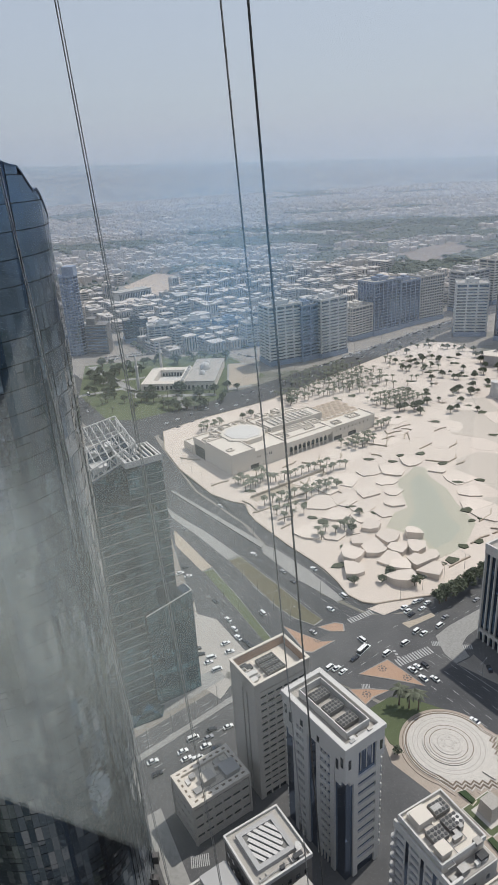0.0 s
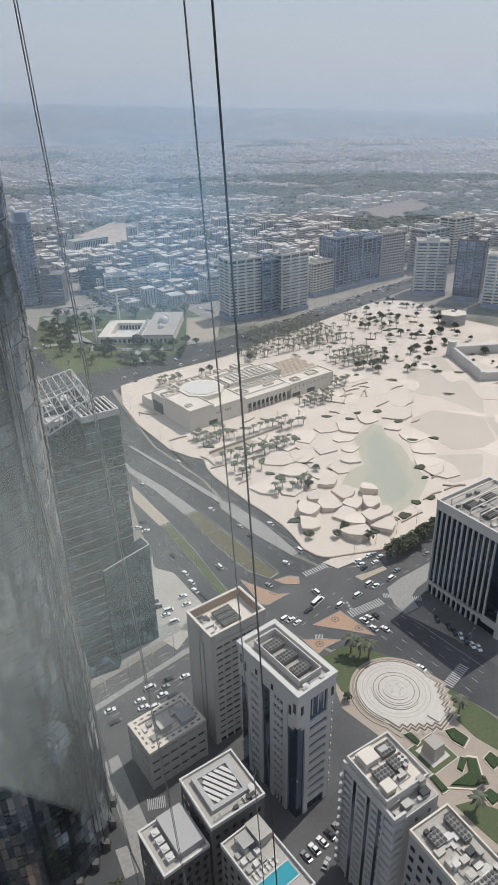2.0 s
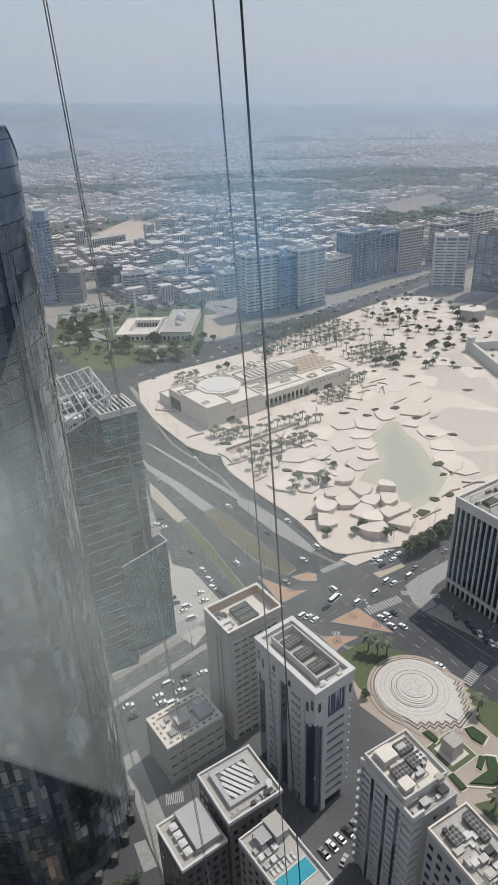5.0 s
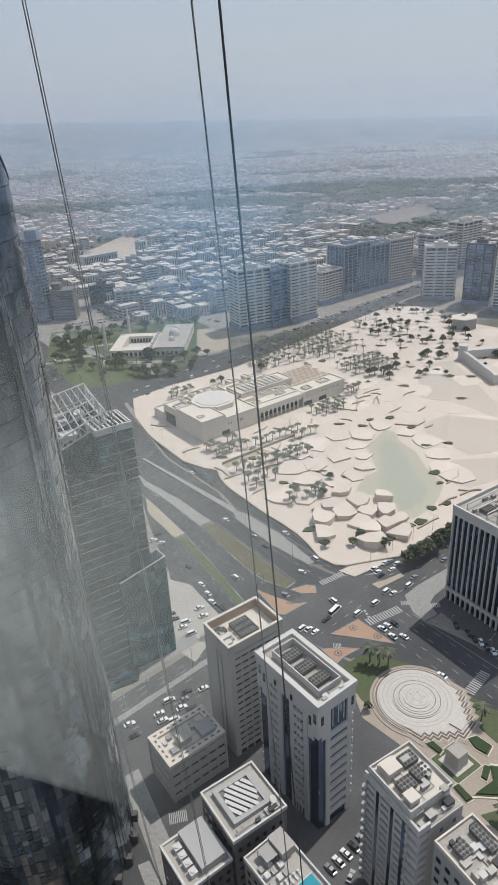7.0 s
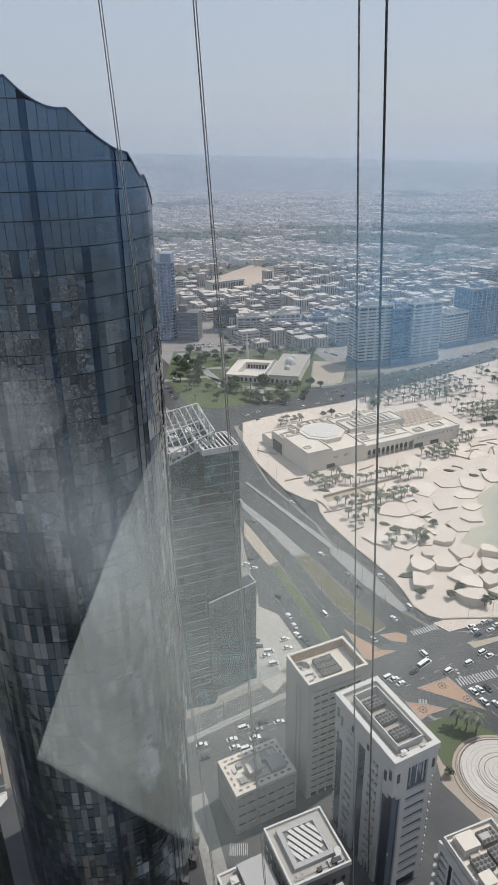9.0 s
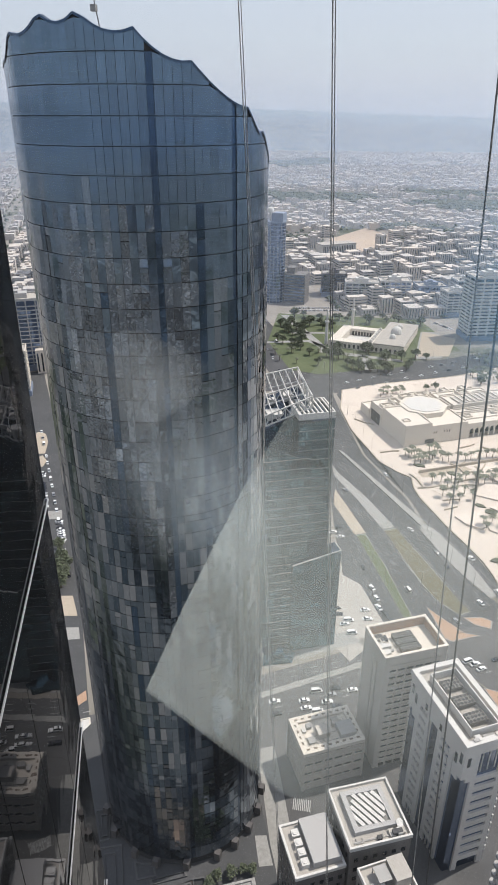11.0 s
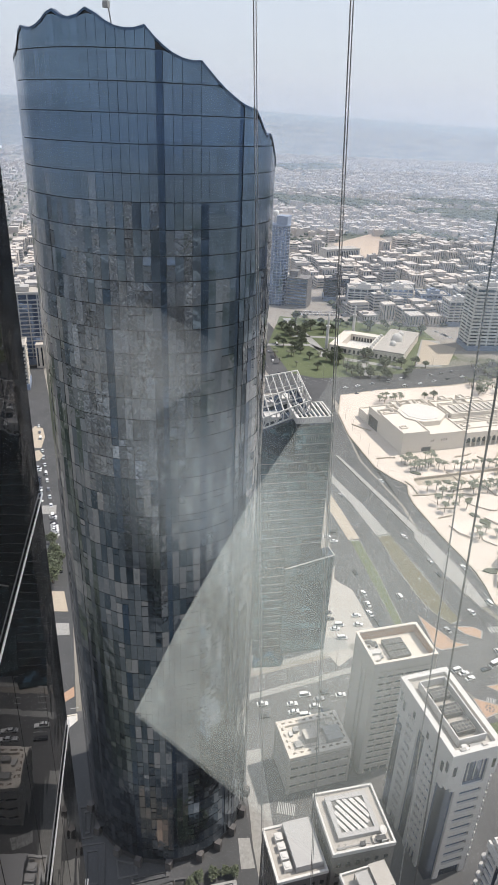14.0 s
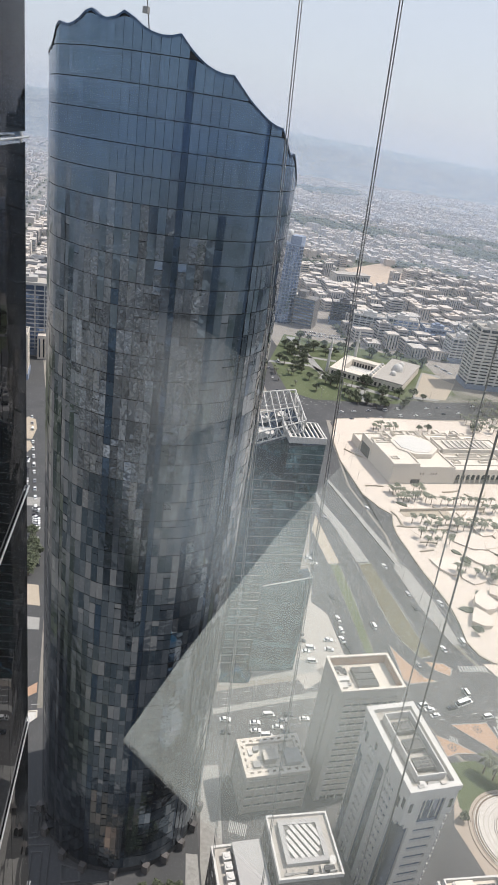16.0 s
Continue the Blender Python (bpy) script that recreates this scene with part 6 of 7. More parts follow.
part("court_floor", Mesh().box(10, 36, 10, 46, 0, 0.3), M["white"], mq)


def dome(parent, x, y, z, r):
    m = Mesh()
    n, k = 14, 6
    ringp = [(x + r * math.cos(e) * math.cos(a), y + r * math.cos(e) * math.sin(a), z + r * 1.1 * math.sin(e)) for e in [math.pi / 2 * i / k for i in range(k)] for a in [2 * math.pi * j / n for j in range(n)]]
    m.add(ringp + [(x, y, z + r * 1.1)], [(i * n + j, i * n + (j + 1) % n, (i + 1) * n + (j + 1) % n, (i + 1) * n + j) for i in range(k - 1) for j in range(n)] + [((k - 1) * n + j, (k - 1) * n + (j + 1) % n, k * n) for j in range(n)])
    m.tube(x, y, z - 1, z, r * 1.06, r * 1.06, n)
    part("dome", m, M["white"], parent)


dome(mq, 58, 40, 10, 5.5)
dome(mq, 58, 22, 10, 3.0)
dome(mq, 58, 58, 10, 3.0)
for i in range(6):
    dome(mq, 40, 8 + i * 8.5, 8, 1.8)
for i in range(16):
    part("arched_window", Mesh().box(2.5 + i * 4.4, 4.6 + i * 4.4, -0.06, 0.3, 1, 4.6), M["fan"], mq)
for i in range(8):
    part("cloister_arch", Mesh().box(12 + i * 3, 14 + i * 3, 45.9, 46.2, 0.4, 4.4), M["fan"], mq)
for x, y in ((-4, 6), (8, 60)):
    part("minaret", Mesh().tube(x, y, 0, 22, 1.7, 1.4, 10).tube(x, y, 22, 23.5, 2.3, 2.3, 10).tube(x, y, 23.5, 31, 1.1, 1.0, 10).tube(x, y, 31, 35, 1.1, 0.1, 10), M["white"], mq)
struct("sand_lot", Mesh().prism(poly((-46, 700), (-14, 712), (-10, 780), (-50, 796)), -0.1, 0.2), M["sand"], "bare sandy parking lot", "lot")
for k in range(170):
    x, y = pr.uniform(-225, -10), pr.uniform(630, 830)
    if in_plan(K * x, K * y, poly((-232, 815), (-65, 845), (-8, 742), (-50, 640), (-135, 618), (-205, 700))) and not (-152 < x < -12 and 696 < y < 805):
        plant_tree(K * x, K * y, 0.1, pr.uniform(0.9, 1.5))
for k in range(26):
    plant_palm(K * pr.uniform(-200, -60), K * pr.uniform(632, 690), 0.1)

# ---- towers along the far boulevard ----
def row_tower(near, far, depth, h, floors, wall, glass, label, share=0.45, cols=0, top=True):
    x0, y0 = near
    length = math.hypot(far[0] - x0, far[1] - y0) * K
    yaw = math.degrees(math.atan2(far[1] - y0, far[0] - x0))
    ob = thing("row_tower", site(x0, y0, yaw), label, "building", "towers along the boulevard")
    part("core", Mesh().box(0.5, length - 0.5, 0.5, depth - 0.5, 0, h - 0.5), M[glass], ob)
    part("back_wall", Mesh().box(0, length, depth - 0.5, depth, 0, h), M[wall], ob)
    for k, ln in (("front", length), ("left", depth), ("right", depth)):
        fm = face_frame(k, length, depth) @ pose(0, 0.5, 0)
        bands(ob, fm, ln, 3, h - 2, floors, share, M[wall], 0.5)
        n = cols or max(2, int(ln / 9))
        piers(ob, fm, [ln * i / n for i in range(n + 1)], 1.6 if not cols else 0.9, 0, h, M[wall], 0.56)
    part("podium", Mesh().box(-0.8, length + 0.8, -1.6, depth + 1, 0, 5.0), M["bluewall"], ob)
    part("roof", Mesh().box(0.2, length - 0.2, 0.2, depth - 0.2, h - 0.6, h + 0.3), M["roof"], ob)
    parapet(ob, length, depth, h, M[wall], 1.6, 0.6, 0.3)
    part("plant_room", Mesh().box(length * 0.3, length * 0.7, depth * 0.3, depth * 0.7, h, h + 4.5).box(length * 0.4, length * 0.55, depth * 0.35, depth * 0.6, h + 4.5, h + 6.5), M[wall], ob)
    roof_clutter(ob, length, depth, h + 0.3, int(x0), 6, 1.5)
    return ob


row_tower((2, 776), (42, 794), 26, 62, 17, "white", "window", "white apartment tower with stacked balcony bands", 0.58)
row_tower((42, 790), (64, 806), 22, 58, 15, "bluewall", "blue", "blue-grey glass apartment tower")
row_tower((66, 800), (100, 822), 26, 62, 17, "white", "window", "white apartment tower with ribbon balconies", 0.55)
row_tower((114, 876), (145, 902), 22, 38, 11, "cream", "window", "cream mid-rise apartment block", 0.5, 6)
row_tower((147, 900), (188, 930), 28, 62, 16, "bluewall", "blue", "dark blue-grey glass tower with pale ribs", 0.14, 6)
row_tower((190, 934), (221, 958), 24, 56, 15, "bluewall", "blue", "slender dark blue office tower", 0.14, 4)
row_tower((223, 962), (262, 984), 26, 57, 15, "beige", "window", "beige ribbed apartment tower", 0.4, 10)
row_tower((250, 876), (290, 868), 26, 60, 16, "white", "seam", "white banded tower with dark glass face", 0.55)
row_tower((294, 846), (322, 830), 26, 66, 17, "dark", "blue", "dark glass tower with bronze frame", 0.2)
row_tower((318, 806), (352, 790), 26, 56, 15, "cream", "green", "cream and green glass tower", 0.45)
row_tower((300, 1010), (345, 1040), 26, 52, 14, "grey", "window", "pale grey office slab", 0.5)
row_tower((360, 1060), (400, 1090), 26, 60, 16, "cream", "window", "cream apartment tower beside the boulevard", 0.5)
row_tower((-165, 897), (-122, 908), 22, 25, 7, "white", "window", "white mid-rise offices with tall bays", 0.4, 5)
row_tower((-120, 910), (-80, 922), 22, 27, 7, "white", "blue", "white and blue mid-rise offices", 0.4, 6)
row_tower((-205, 930), (-172, 940), 24, 27, 7, "dark", "window", "brown mid-rise block with dark windows", 0.5, 4)
row_tower((-70, 925), (-32, 940), 24, 21, 6, "bluewall", "blue", "grey-blue glass mid-rise block", 0.4, 5)
row_tower((-28, 872), (0, 886), 22, 27, 7, "white", "window", "white corner office block", 0.5, 4)
row_tower((-20, 940), (18, 956), 24, 28, 7, "white", "window", "white mid-rise flats with balconies", 0.5, 4)
row_tower((30, 900), (70, 925), 26, 32, 9, "grey", "window", "pale grey mid-rise flats", 0.5, 5)

rt = thing("round_tower", site(-263, 884, 0), "cylindrical glass office tower with pale floor rings", "building")
part("core", Mesh().tube(0, 0, 0, 92, 12.1, 12.1, 36), M["blue"], rt)
for i in range(24):
    part("floor_ring", Mesh().tube(0, 0, 2 + i * 3.75, 2.7 + i * 3.75, 12.4, 12.4, 36), M["bluewall"], rt)
for i in range(18):
    t = math.pi * i / 9
    part("mullion", Mesh().bar((12.3 * math.cos(t), 12.3 * math.sin(t), 0), (12.3 * math.cos(t), 12.3 * math.sin(t), 92), 0.2, 4), M["grey"], rt)
part("crown", Mesh().tube(0, 0, 92, 93.5, 12.8, 12.8, 36).box(-2, 11, -8, 8, 93.5, 103), M["bluewall"], rt)
part("roof_ball", Mesh().tube(-6, 0, 93.5, 104, 1, 1, 8), M["white"], rt)
dome(rt, -6, 0, 104, 4)
part("side_block", Mesh().box(14, 40, -8, 14, 0, 35).box(16, 26, -4, 10, 35, 42), M["umber"], rt)
for k in range(9):
    part("window_band", Mesh().box(15, 39, -8.1, -7.9, 3 + k * 3.6, 4.6 + k * 3.6), M["blue"], rt)

# ---- round terrace garden ----
gx, gy = K * 68, K * 205.5
garden_paving = mat("garden_paving", (0.40, 0.335, 0.275), 0.9, 0, 1.4, 0.2, 0.2, 0.8, alt=(0.33, 0.28, 0.235))
terrace_stone = mat("terrace_stone", (0.56, 0.525, 0.48), 0.85, 0, 0.8, 0.16, 0.15, 0.8, alt=(0.47, 0.44, 0.40))
struct("garden_lawn", Mesh().prism(poly((40, 225), (48, 233), (64, 226), (84, 209), (104, 190), (128, 166), (118, 140), (92, 128), (72, 150), (57, 182), (43, 198)), -0.1, 0.1), garden_paving, "sandy beige stone garden paving", "paving")
for pts in (((37.8, 226.9), (48.3, 233.8), (57.7, 232.7), (74, 224.4), (66, 222.4), (57.3, 220), (49.4, 211.9), (47.1, 205.2), (44.2, 207.5)), ((87.8, 203.9), (91.9, 206), (103.1, 193.7), (112, 182), (104, 172), (94.9, 180.6), (87, 194.3)), ((77.3, 152.2), (83.3, 153.5), (92, 150.1), (100, 140), (90, 134), (82.5, 144)), ((100, 168), (112, 176), (124, 164), (116, 150), (106, 158))):
    struct("lawn", Mesh().prism(poly(*pts), 0, 0.24), M["lawn"], "clipped green lawn with stone edge", "lawn")
terrace = thing("round_terrace", pose(gx, gy, 0), "round stepped stone terrace with zigzag edges", "terrace")
for i, (r, z) in enumerate(((17.6, 0.35), (15.8, 0.7), (14.4, 1.0), (9.2, 1.3), (7.6, 1.55), (5.2, 1.8))):
    m = Mesh().tube(0, 0, z - 0.6, z, r, r, 72)
    part("tier", m, garden_paving if i == 0 else terrace_stone, terrace)
for k in range(6):
    hw, deep_y = 13.6 - 2.1 * k, 9.6 + 2.1 * k
    for grow, top, m in ((3.0, 0.30, garden_paving), (1.9, 0.42, terrace_stone), (1.5, 0.55, M["brown"]), (0.9, 0.72, terrace_stone), (0.5, 0.86, M["brown"]), (0.0, 0.98, terrace_stone)):
        part("step_block", Mesh().box(-hw - grow, hw + grow, -deep_y - grow, -2, -0.2, top - 0.004 * k), m, terrace, at=pose(0, 0, 0, 0, 0, 45))
part("corner_plinth", Mesh().box(-2.6, 2.6, -19.4, -14.6, 0.6, 1.5), terrace_stone, terrace, at=pose(0, 0, 0, 0, 0, 45))
for r, z in ((16.3, 0.354), (14.9, 0.704), (12.6, 1.004), (11.0, 1.004), (8.5, 1.304), (6.6, 1.554), (3.9, 1.804), (1.5, 1.804)):
    m, n, w = Mesh(), 72, 0.6 if r == 14.9 else 0.25
    for i in range(n):
        a, b = 2 * math.pi * i / n, 2 * math.pi * (i + 1) / n
        m.add([(q * math.cos(t), q * math.sin(t), z) for q, t in ((r, a), (r + w, a), (r + w, b), (r, b))], [(0, 1, 2, 3)])
    part("inlay_ring", m, M["brown" if r in (16.3, 14.9, 8.5, 6.6) else "roof"], terrace, "thin stone inlay ring")
for t in range(5):
    part("medallion", Mesh().tube(2.6 * math.cos(1.256 * t), 2.6 * math.sin(1.256 * t), 1.8, 1.84, 0.5, 0.5, 8), M["roof"], terrace)
villa = thing("garden_kiosk", site(74, 169, 32), "small square beige garden kiosk on a grass bed", "kiosk")
part("body", Mesh().add([(0.4, 0.4, 0), (6.1, 0.4, 0), (6.1, 6.1, 0), (0.4, 6.1, 0), (0.9, 0.9, 6), (5.6, 0.9, 6), (5.6, 5.6, 6), (0.9, 5.6, 6)], [(0, 1, 5, 4), (1, 2, 6, 5), (2, 3, 7, 6), (3, 0, 4, 7), (4, 5, 6, 7)]), M["beige"], villa)
part("roof", Mesh().box(0.7, 5.8, 0.7, 5.8, 6.0, 6.3), M["roof"], villa)
part("base", Mesh().box(-0.9, 7.4, -0.9, 7.4, 0, 0.5), terrace_stone, villa)
part("lawn_bed", Mesh().box(-2.6, 9.1, -2.6, 9.1, 0, 0.36), M["lawn"], villa, "clipped grass bed round the base")
part("edging", Mesh().box(-3.0, 9.5, -3.0, 9.5, 0, 0.3), terrace_stone, villa, "pale stone edging")
for x, y in ((52, 229), (56, 227), (60, 226), (91.6, 192.8), (110, 160), (84, 150), (100, 150)):
    plant_palm(K * x, K * y, 0.1, 1.3)
for x, y in ((46, 202), (90, 160), (104, 172)):
    plant_tree(K * x, K * y, 0.1, 0.5)

hedge_mat = mat("clipped_hedge", (0.035, 0.06, 0.022), 0.9, 0, 3.0, 0.3, 0.5, 0.5)
for pts in (((82.6, 184.8), (87.3, 186.1), (92.3, 180.1), (88.4, 175.5), (84.2, 179.3)), ((75.8, 159), (86.4, 157.7), (91.3, 160.2), (92.2, 171.7), (88, 172.7), (86.9, 165.4)), ((82, 166.5), (84, 164.5), (88.5, 171.5), (85.5, 172.5)),
            ((65.2, 183.6), (68.8, 184.6), (72.1, 179.4), (70, 177.4)), ((88.1, 156), (92.3, 158.6), (96, 154), (90.6, 150.8)), ((94, 170.8), (97.9, 174.1), (102, 169), (96.2, 165.1)), ((70.5, 164), (73, 165.4), (77, 158), (74, 156.5))):
    pg = poly(*pts)
    cx, cy = sum(p[0] for p in pg) / len(pg), sum(p[1] for p in pg) / len(pg)
    bed_ob = thing("clipped_hedge", pose(0, 0, 0), "low clipped dark green hedge with stone edging", "hedge", "hedges in the garden")
    part("edging", Mesh().prism(pg, 0.0, 0.4), M["slab"], bed_ob)
    part("grass", Mesh().prism([(cx + (x - cx) * 0.9, cy + (y - cy) * 0.9) for x, y in pg], 0.0, 0.46), M["lawn"], bed_ob)
    part("hedge", Mesh().prism([(cx + (x - cx) * 0.78, cy + (y - cy) * 0.78) for x, y in pg], 0.1, 0.95), hedge_mat, bed_ob)

# ---- foot of the glass tower: terraces, forecourt, side street ----
struct("podium", Mesh().prism(poly((-98, 100), (-60, 86), (-24, 106), (-30, 122), (-36, 133), (-62, 178), (-120, 176), (-132, 132)), -0.2, 4.2), M["slate"], "dark slate podium terrace at tower foot", "podium")
for name, pts, m, top, label in (
    ("terrace_floor", ((-77.1, 104.3), (-59.0, 118.4), (-51.2, 107.7), (-48.4, 103.6), (-70.2, 91.8)), "brown", 4.3, "warm brown terrace paving in the sun"),
    ("terrace_floor", ((-67.3, 111.6), (-59.4, 117.0), (-54.7, 107.9), (-61.7, 102.4)), "orange", 4.42, "tan mosaic court with a pale border"),
    # flat near-black sheet: the shade of a recess put in as colour
    ("terrace_floor", ((-59.4, 118.1), (-56.0, 119.9), (-50.1, 109.9), (-53.7, 107.9)), "inside", 4.34, "flat dark sheet painted in as a recess beside the court"),
    ("terrace_floor", ((-95.1, 120.3), (-85.6, 123.8), (-63.7, 121.9), (-43.0, 128.0), (-41.9, 126.3), (-58.8, 118.1), (-77.1, 104.3), (-84.8, 103.0)), "asphalt", 4.3, "dark paved strip along the tower foot"),
    ("terrace_floor", ((-52.0, 107.3), (-36.9, 116.6), (-32.8, 113.4), (-48.4, 103.6)), "brown", 4.31, "brown stone path between planted beds"),
    ("terrace_floor", ((-44.7, 138.8), (-40.9, 140.2), (-35.7, 131.1), (-40.0, 129.1)), "pave", 4.32, "pale stone ramp at the podium edge"),
):
    struct(name, Mesh().prism(poly(*pts), 4, top), M[m], label, "terrace")
for pts, top, w in (
    (((-67.3, 111.6), (-59.4, 117.0), (-54.7, 107.9), (-61.7, 102.4)), 5.0, 0.5), (((-76.2, 105.3), (-70.4, 110.2), (-67.6, 107.3), (-73.4, 102.4)), 4.9, 0.5), (((-102.0, 129.1), (-97.5, 131.2), (-91.7, 121.1), (-94.6, 119.1)), 4.8, 0.35), (((-99.5, 128.1), (-97.5, 129.1), (-93.3, 121.9), (-94.8, 120.9)), 4.8, 0.35),
    (((-94.0, 117.3), (-87.1, 121.0), (-79.1, 107.4), (-85.8, 104.2)), 4.7, 0.35), (((-91.1, 116.2), (-88.0, 117.8), (-82.0, 108.0), (-85.2, 106.4)), 4.7, 0.35), (((-80.3, 116.9), (-73.3, 118.4), (-71.1, 115.0), (-76.6, 111.6)), 4.9, 0.5), (((-72.7, 113.0), (-62.3, 119.7), (-61.4, 118.3), (-71.6, 111.8)), 4.9, 0.5), (((-59.4, 118.1), (-56.0, 119.9), (-50.1, 109.9), (-53.7, 107.9)), 5.2, 0.4), (((-52.2, 104.5), (-48.4, 106.8), (-46.2, 104.4), (-50.2, 101.7)), 5.0, 0.5),
):
    struct("terrace_kerb", kerb_loop(pts, w, 4.2, top), M["street"], "low grey stone wall on the podium", "kerb")
pv = thing("terrace_pavilion", pose(0, 0, 0), "square grey stone roof pavilion with louvred top", "pavilion")
part("body", Mesh().prism(poly(*((-48.7, 117.8), (-39.7, 123.4), (-36.2, 117.3), (-45.5, 112.3))), 4.2, 7.0), M["pave"], pv)
part("roof_rim", kerb_loop(((-48.7, 117.8), (-39.7, 123.4), (-36.2, 117.3), (-45.5, 112.3)), 0.9, 7.0, 7.5), M["pave"], pv)
part("louvre", Mesh().prism(poly(*((-46.6, 117.5), (-40.6, 121.3), (-38.6, 117.9), (-44.6, 114.4))), 7.0, 7.25), M["steel"], pv, "dark louvred roof panel")
for x, y in ((-53.5, 118.0), (-51.5, 115.1), (-49.4, 112.8), (-44.8, 109.0), (-42.6, 108.9), (-40.9, 111.4), (-36.7, 115.1), (-34.7, 112.7), (-47.5, 123.4), (-44.3, 125.9), (-51.9, 121.0), (-29.5, 111.9), (-41.6, 126.4)):
    plant_tree(K * x, K * y, 4.2, 0.5, "small dark green terrace tree in a bed", "trees on the podium")
colonnade = thing("tower_colonnade", pose(0, 0, 0), "dark stone piers round the glass tower's base", "colonnade")
for a in (-80, -61, -39, -22.5, -1.7, 19.7, 34, 48.5, 64, 80):
    p = tower_point(a, 0, TR + 0.5)
    part("pier", Mesh().box(p[0] - 0.9, p[0] + 0.9, p[1] - 0.9, p[1] + 0.9, 4.2, 7.4), M["dark"], colonnade)
struct("pavement_1", Mesh().prism(poly((-36, 133), (-30, 122), (-24, 128), (-40, 160), (-50, 180), (-56, 176)), -0.1, 0.16), M["pave"], "pale curved footpath by the tower", "pavement")
struct("road_3", Mesh().prism(poly((-98, 104), (-122, 158), (-178, 240), (-290, 392), (-400, 530), (-480, 480), (-365, 320), (-262, 185), (-170, 85)), -0.2, 0.07), M["slate"], "dark side street with parked cars", "road")
for pts, m, label in (
    (((-319.6, 405.0), (-311.2, 403.7), (-300.4, 391.1), (-291.4, 373.4), (-299.3, 370.2), (-317.2, 395.5)), "sand", "sandy rounded traffic island"),
    (((-293.8, 362.3), (-291.3, 370.3), (-282.8, 363.7), (-280.7, 354.9), (-286.0, 352.8)), "sand", "small sandy traffic island"),
    (((-246.7, 300.6), (-233.5, 307.9), (-227.7, 299.1), (-241.0, 292.5)), "pave", "pale crossing strip over the side street"),
    (((-217.3, 264.2), (-212.1, 268.1), (-185.1, 225.6), (-198.6, 241.2)), "pave", "pale paved forecourt beside the side street"),
    (((-187.5, 232.2), (-179.5, 235.2), (-168.5, 222.2), (-176.7, 219.1)), "sand", "tan paved court with clipped edges"),
    (((-141.6, 172.2), (-138.1, 180.6), (-134.9, 175.8), (-138.5, 168.6)), "orange", "orange paved footpath strip"),
    (((-172.8, 211.3), (-163.2, 214.9), (-158.2, 207.9), (-167.2, 203.7)), "pave", "pale paved corner by the tower"),
):
    struct("traffic_island", Mesh().prism(poly(*pts), 0, 0.2), M[m], label, "pavement")
for pts, label in ((((-133.3, 160.6), (-126.5, 165.4), (-121.9, 158.6), (-128.5, 154.3)), "white flat-roofed gate lodge"), (((-122.1, 147.2), (-115.7, 151.0), (-111.3, 145.5), (-117.1, 141.4)), "white flat-roofed service lodge")):
    lodge = thing("gate_lodge", pose(0, 0, 0), label, "building")
    part("body", Mesh().prism(poly(*pts), 0, 3.2), M["white"], lodge)
    part("roof", kerb_loop(pts, 0.4, 3.2, 3.6), M["cream"], lodge)
row_tower((-440, 510), (-395, 540), 26, 62, 16, "grey", "blue", "blue glass office tower with pale gable crown", 0.25, 6)
row_tower((-395, 455), (-372, 470), 20, 36, 10, "cream", "window", "cream mid-rise flats beside street", 0.5, 4)
row_tower((-520, 700), (-470, 730), 26, 40, 11, "cream", "window", "cream apartment slab with balconies", 0.5, 7)
row_tower((-640, 860), (-590, 890), 26, 55, 14, "grey", "window", "grey apartment tower in haze", 0.5, 6)
side = Mesh()
for k in range(60):
    x, y = pr.uniform(-760, -440), pr.uniform(560, 1250)
    lot(side, K * x, K * y, pr.uniform(14, 22), pr.uniform(12, 20), pr.uniform(9, 20), radians(32))
tagged(part("mid_town", side, M["town"]), "cream low-rise blocks behind the side street", "town", kind="stuff")
for x, y in ((-209.6, 269.0), (-200.4, 257.4), (-198.0, 249.7), (-192.1, 246.4), (-194.5, 242.8), (-195.0, 253.7), (-189.3, 239.3)):
    plant_tree(K * x, K * y, 0.1, 1.15)

# ---- road paint ----
def dashes(a, b, dash=3.0, gap=6.0, width=0.26, z=0.1):
    a, b = Vector(pl(*a)), Vector(pl(*b))
    n = (b - a).normalized()
    s = Vector((-n.y, n.x)) * width / 2
    m, t, ln = Mesh(), 0.0, (b - a).length
    while t < ln:
        p, q = a + n * t, a + n * min(t + dash, ln)
        m.add([(*(p - s), z), (*(q - s), z), (*(q + s), z), (*(p + s), z)], [(0, 1, 2, 3)])
        t += dash + gap
    struct("lane_marking", m, M["paint"], "worn white lane line", "road marking")


for a, b in (((-75.0, 429.9), (41.5, 288.3)), ((-67.9, 434.0), (45.7, 296.7)), ((-46.1, 424.1), (48.8, 296.6)), ((-37.5, 432.4), (53.2, 305.3)), ((-60.5, 384.6), (-2.0, 291.0)), ((-55.0, 387.4), (7.3, 288.7)), ((-42.5, 327.7), (-2.3, 263.2)), ((-47.0, 325.0), (-14.0, 268.0)), ((72.3, 257.1), (107.1, 206.6)), ((67.9, 252.3), (100.8, 204.0)), ((76.7, 261.2), (109.7, 214.0)), ((81.9, 263.6), (113.2, 224.1)), ((63.6, 247.6), (95.6, 203.2)), ((31.3, 249.5), (57.3, 270.8)), ((27.5, 253.7), (53.4, 274.5)), ((75.6, 288.0), (116.8, 312.5)), ((59.3, 282.8), (87.7, 300.2)), ((76.5, 277.4), (109.8, 299.3))):
    dashes(a, b, 3.0, 5.0, 0.2)
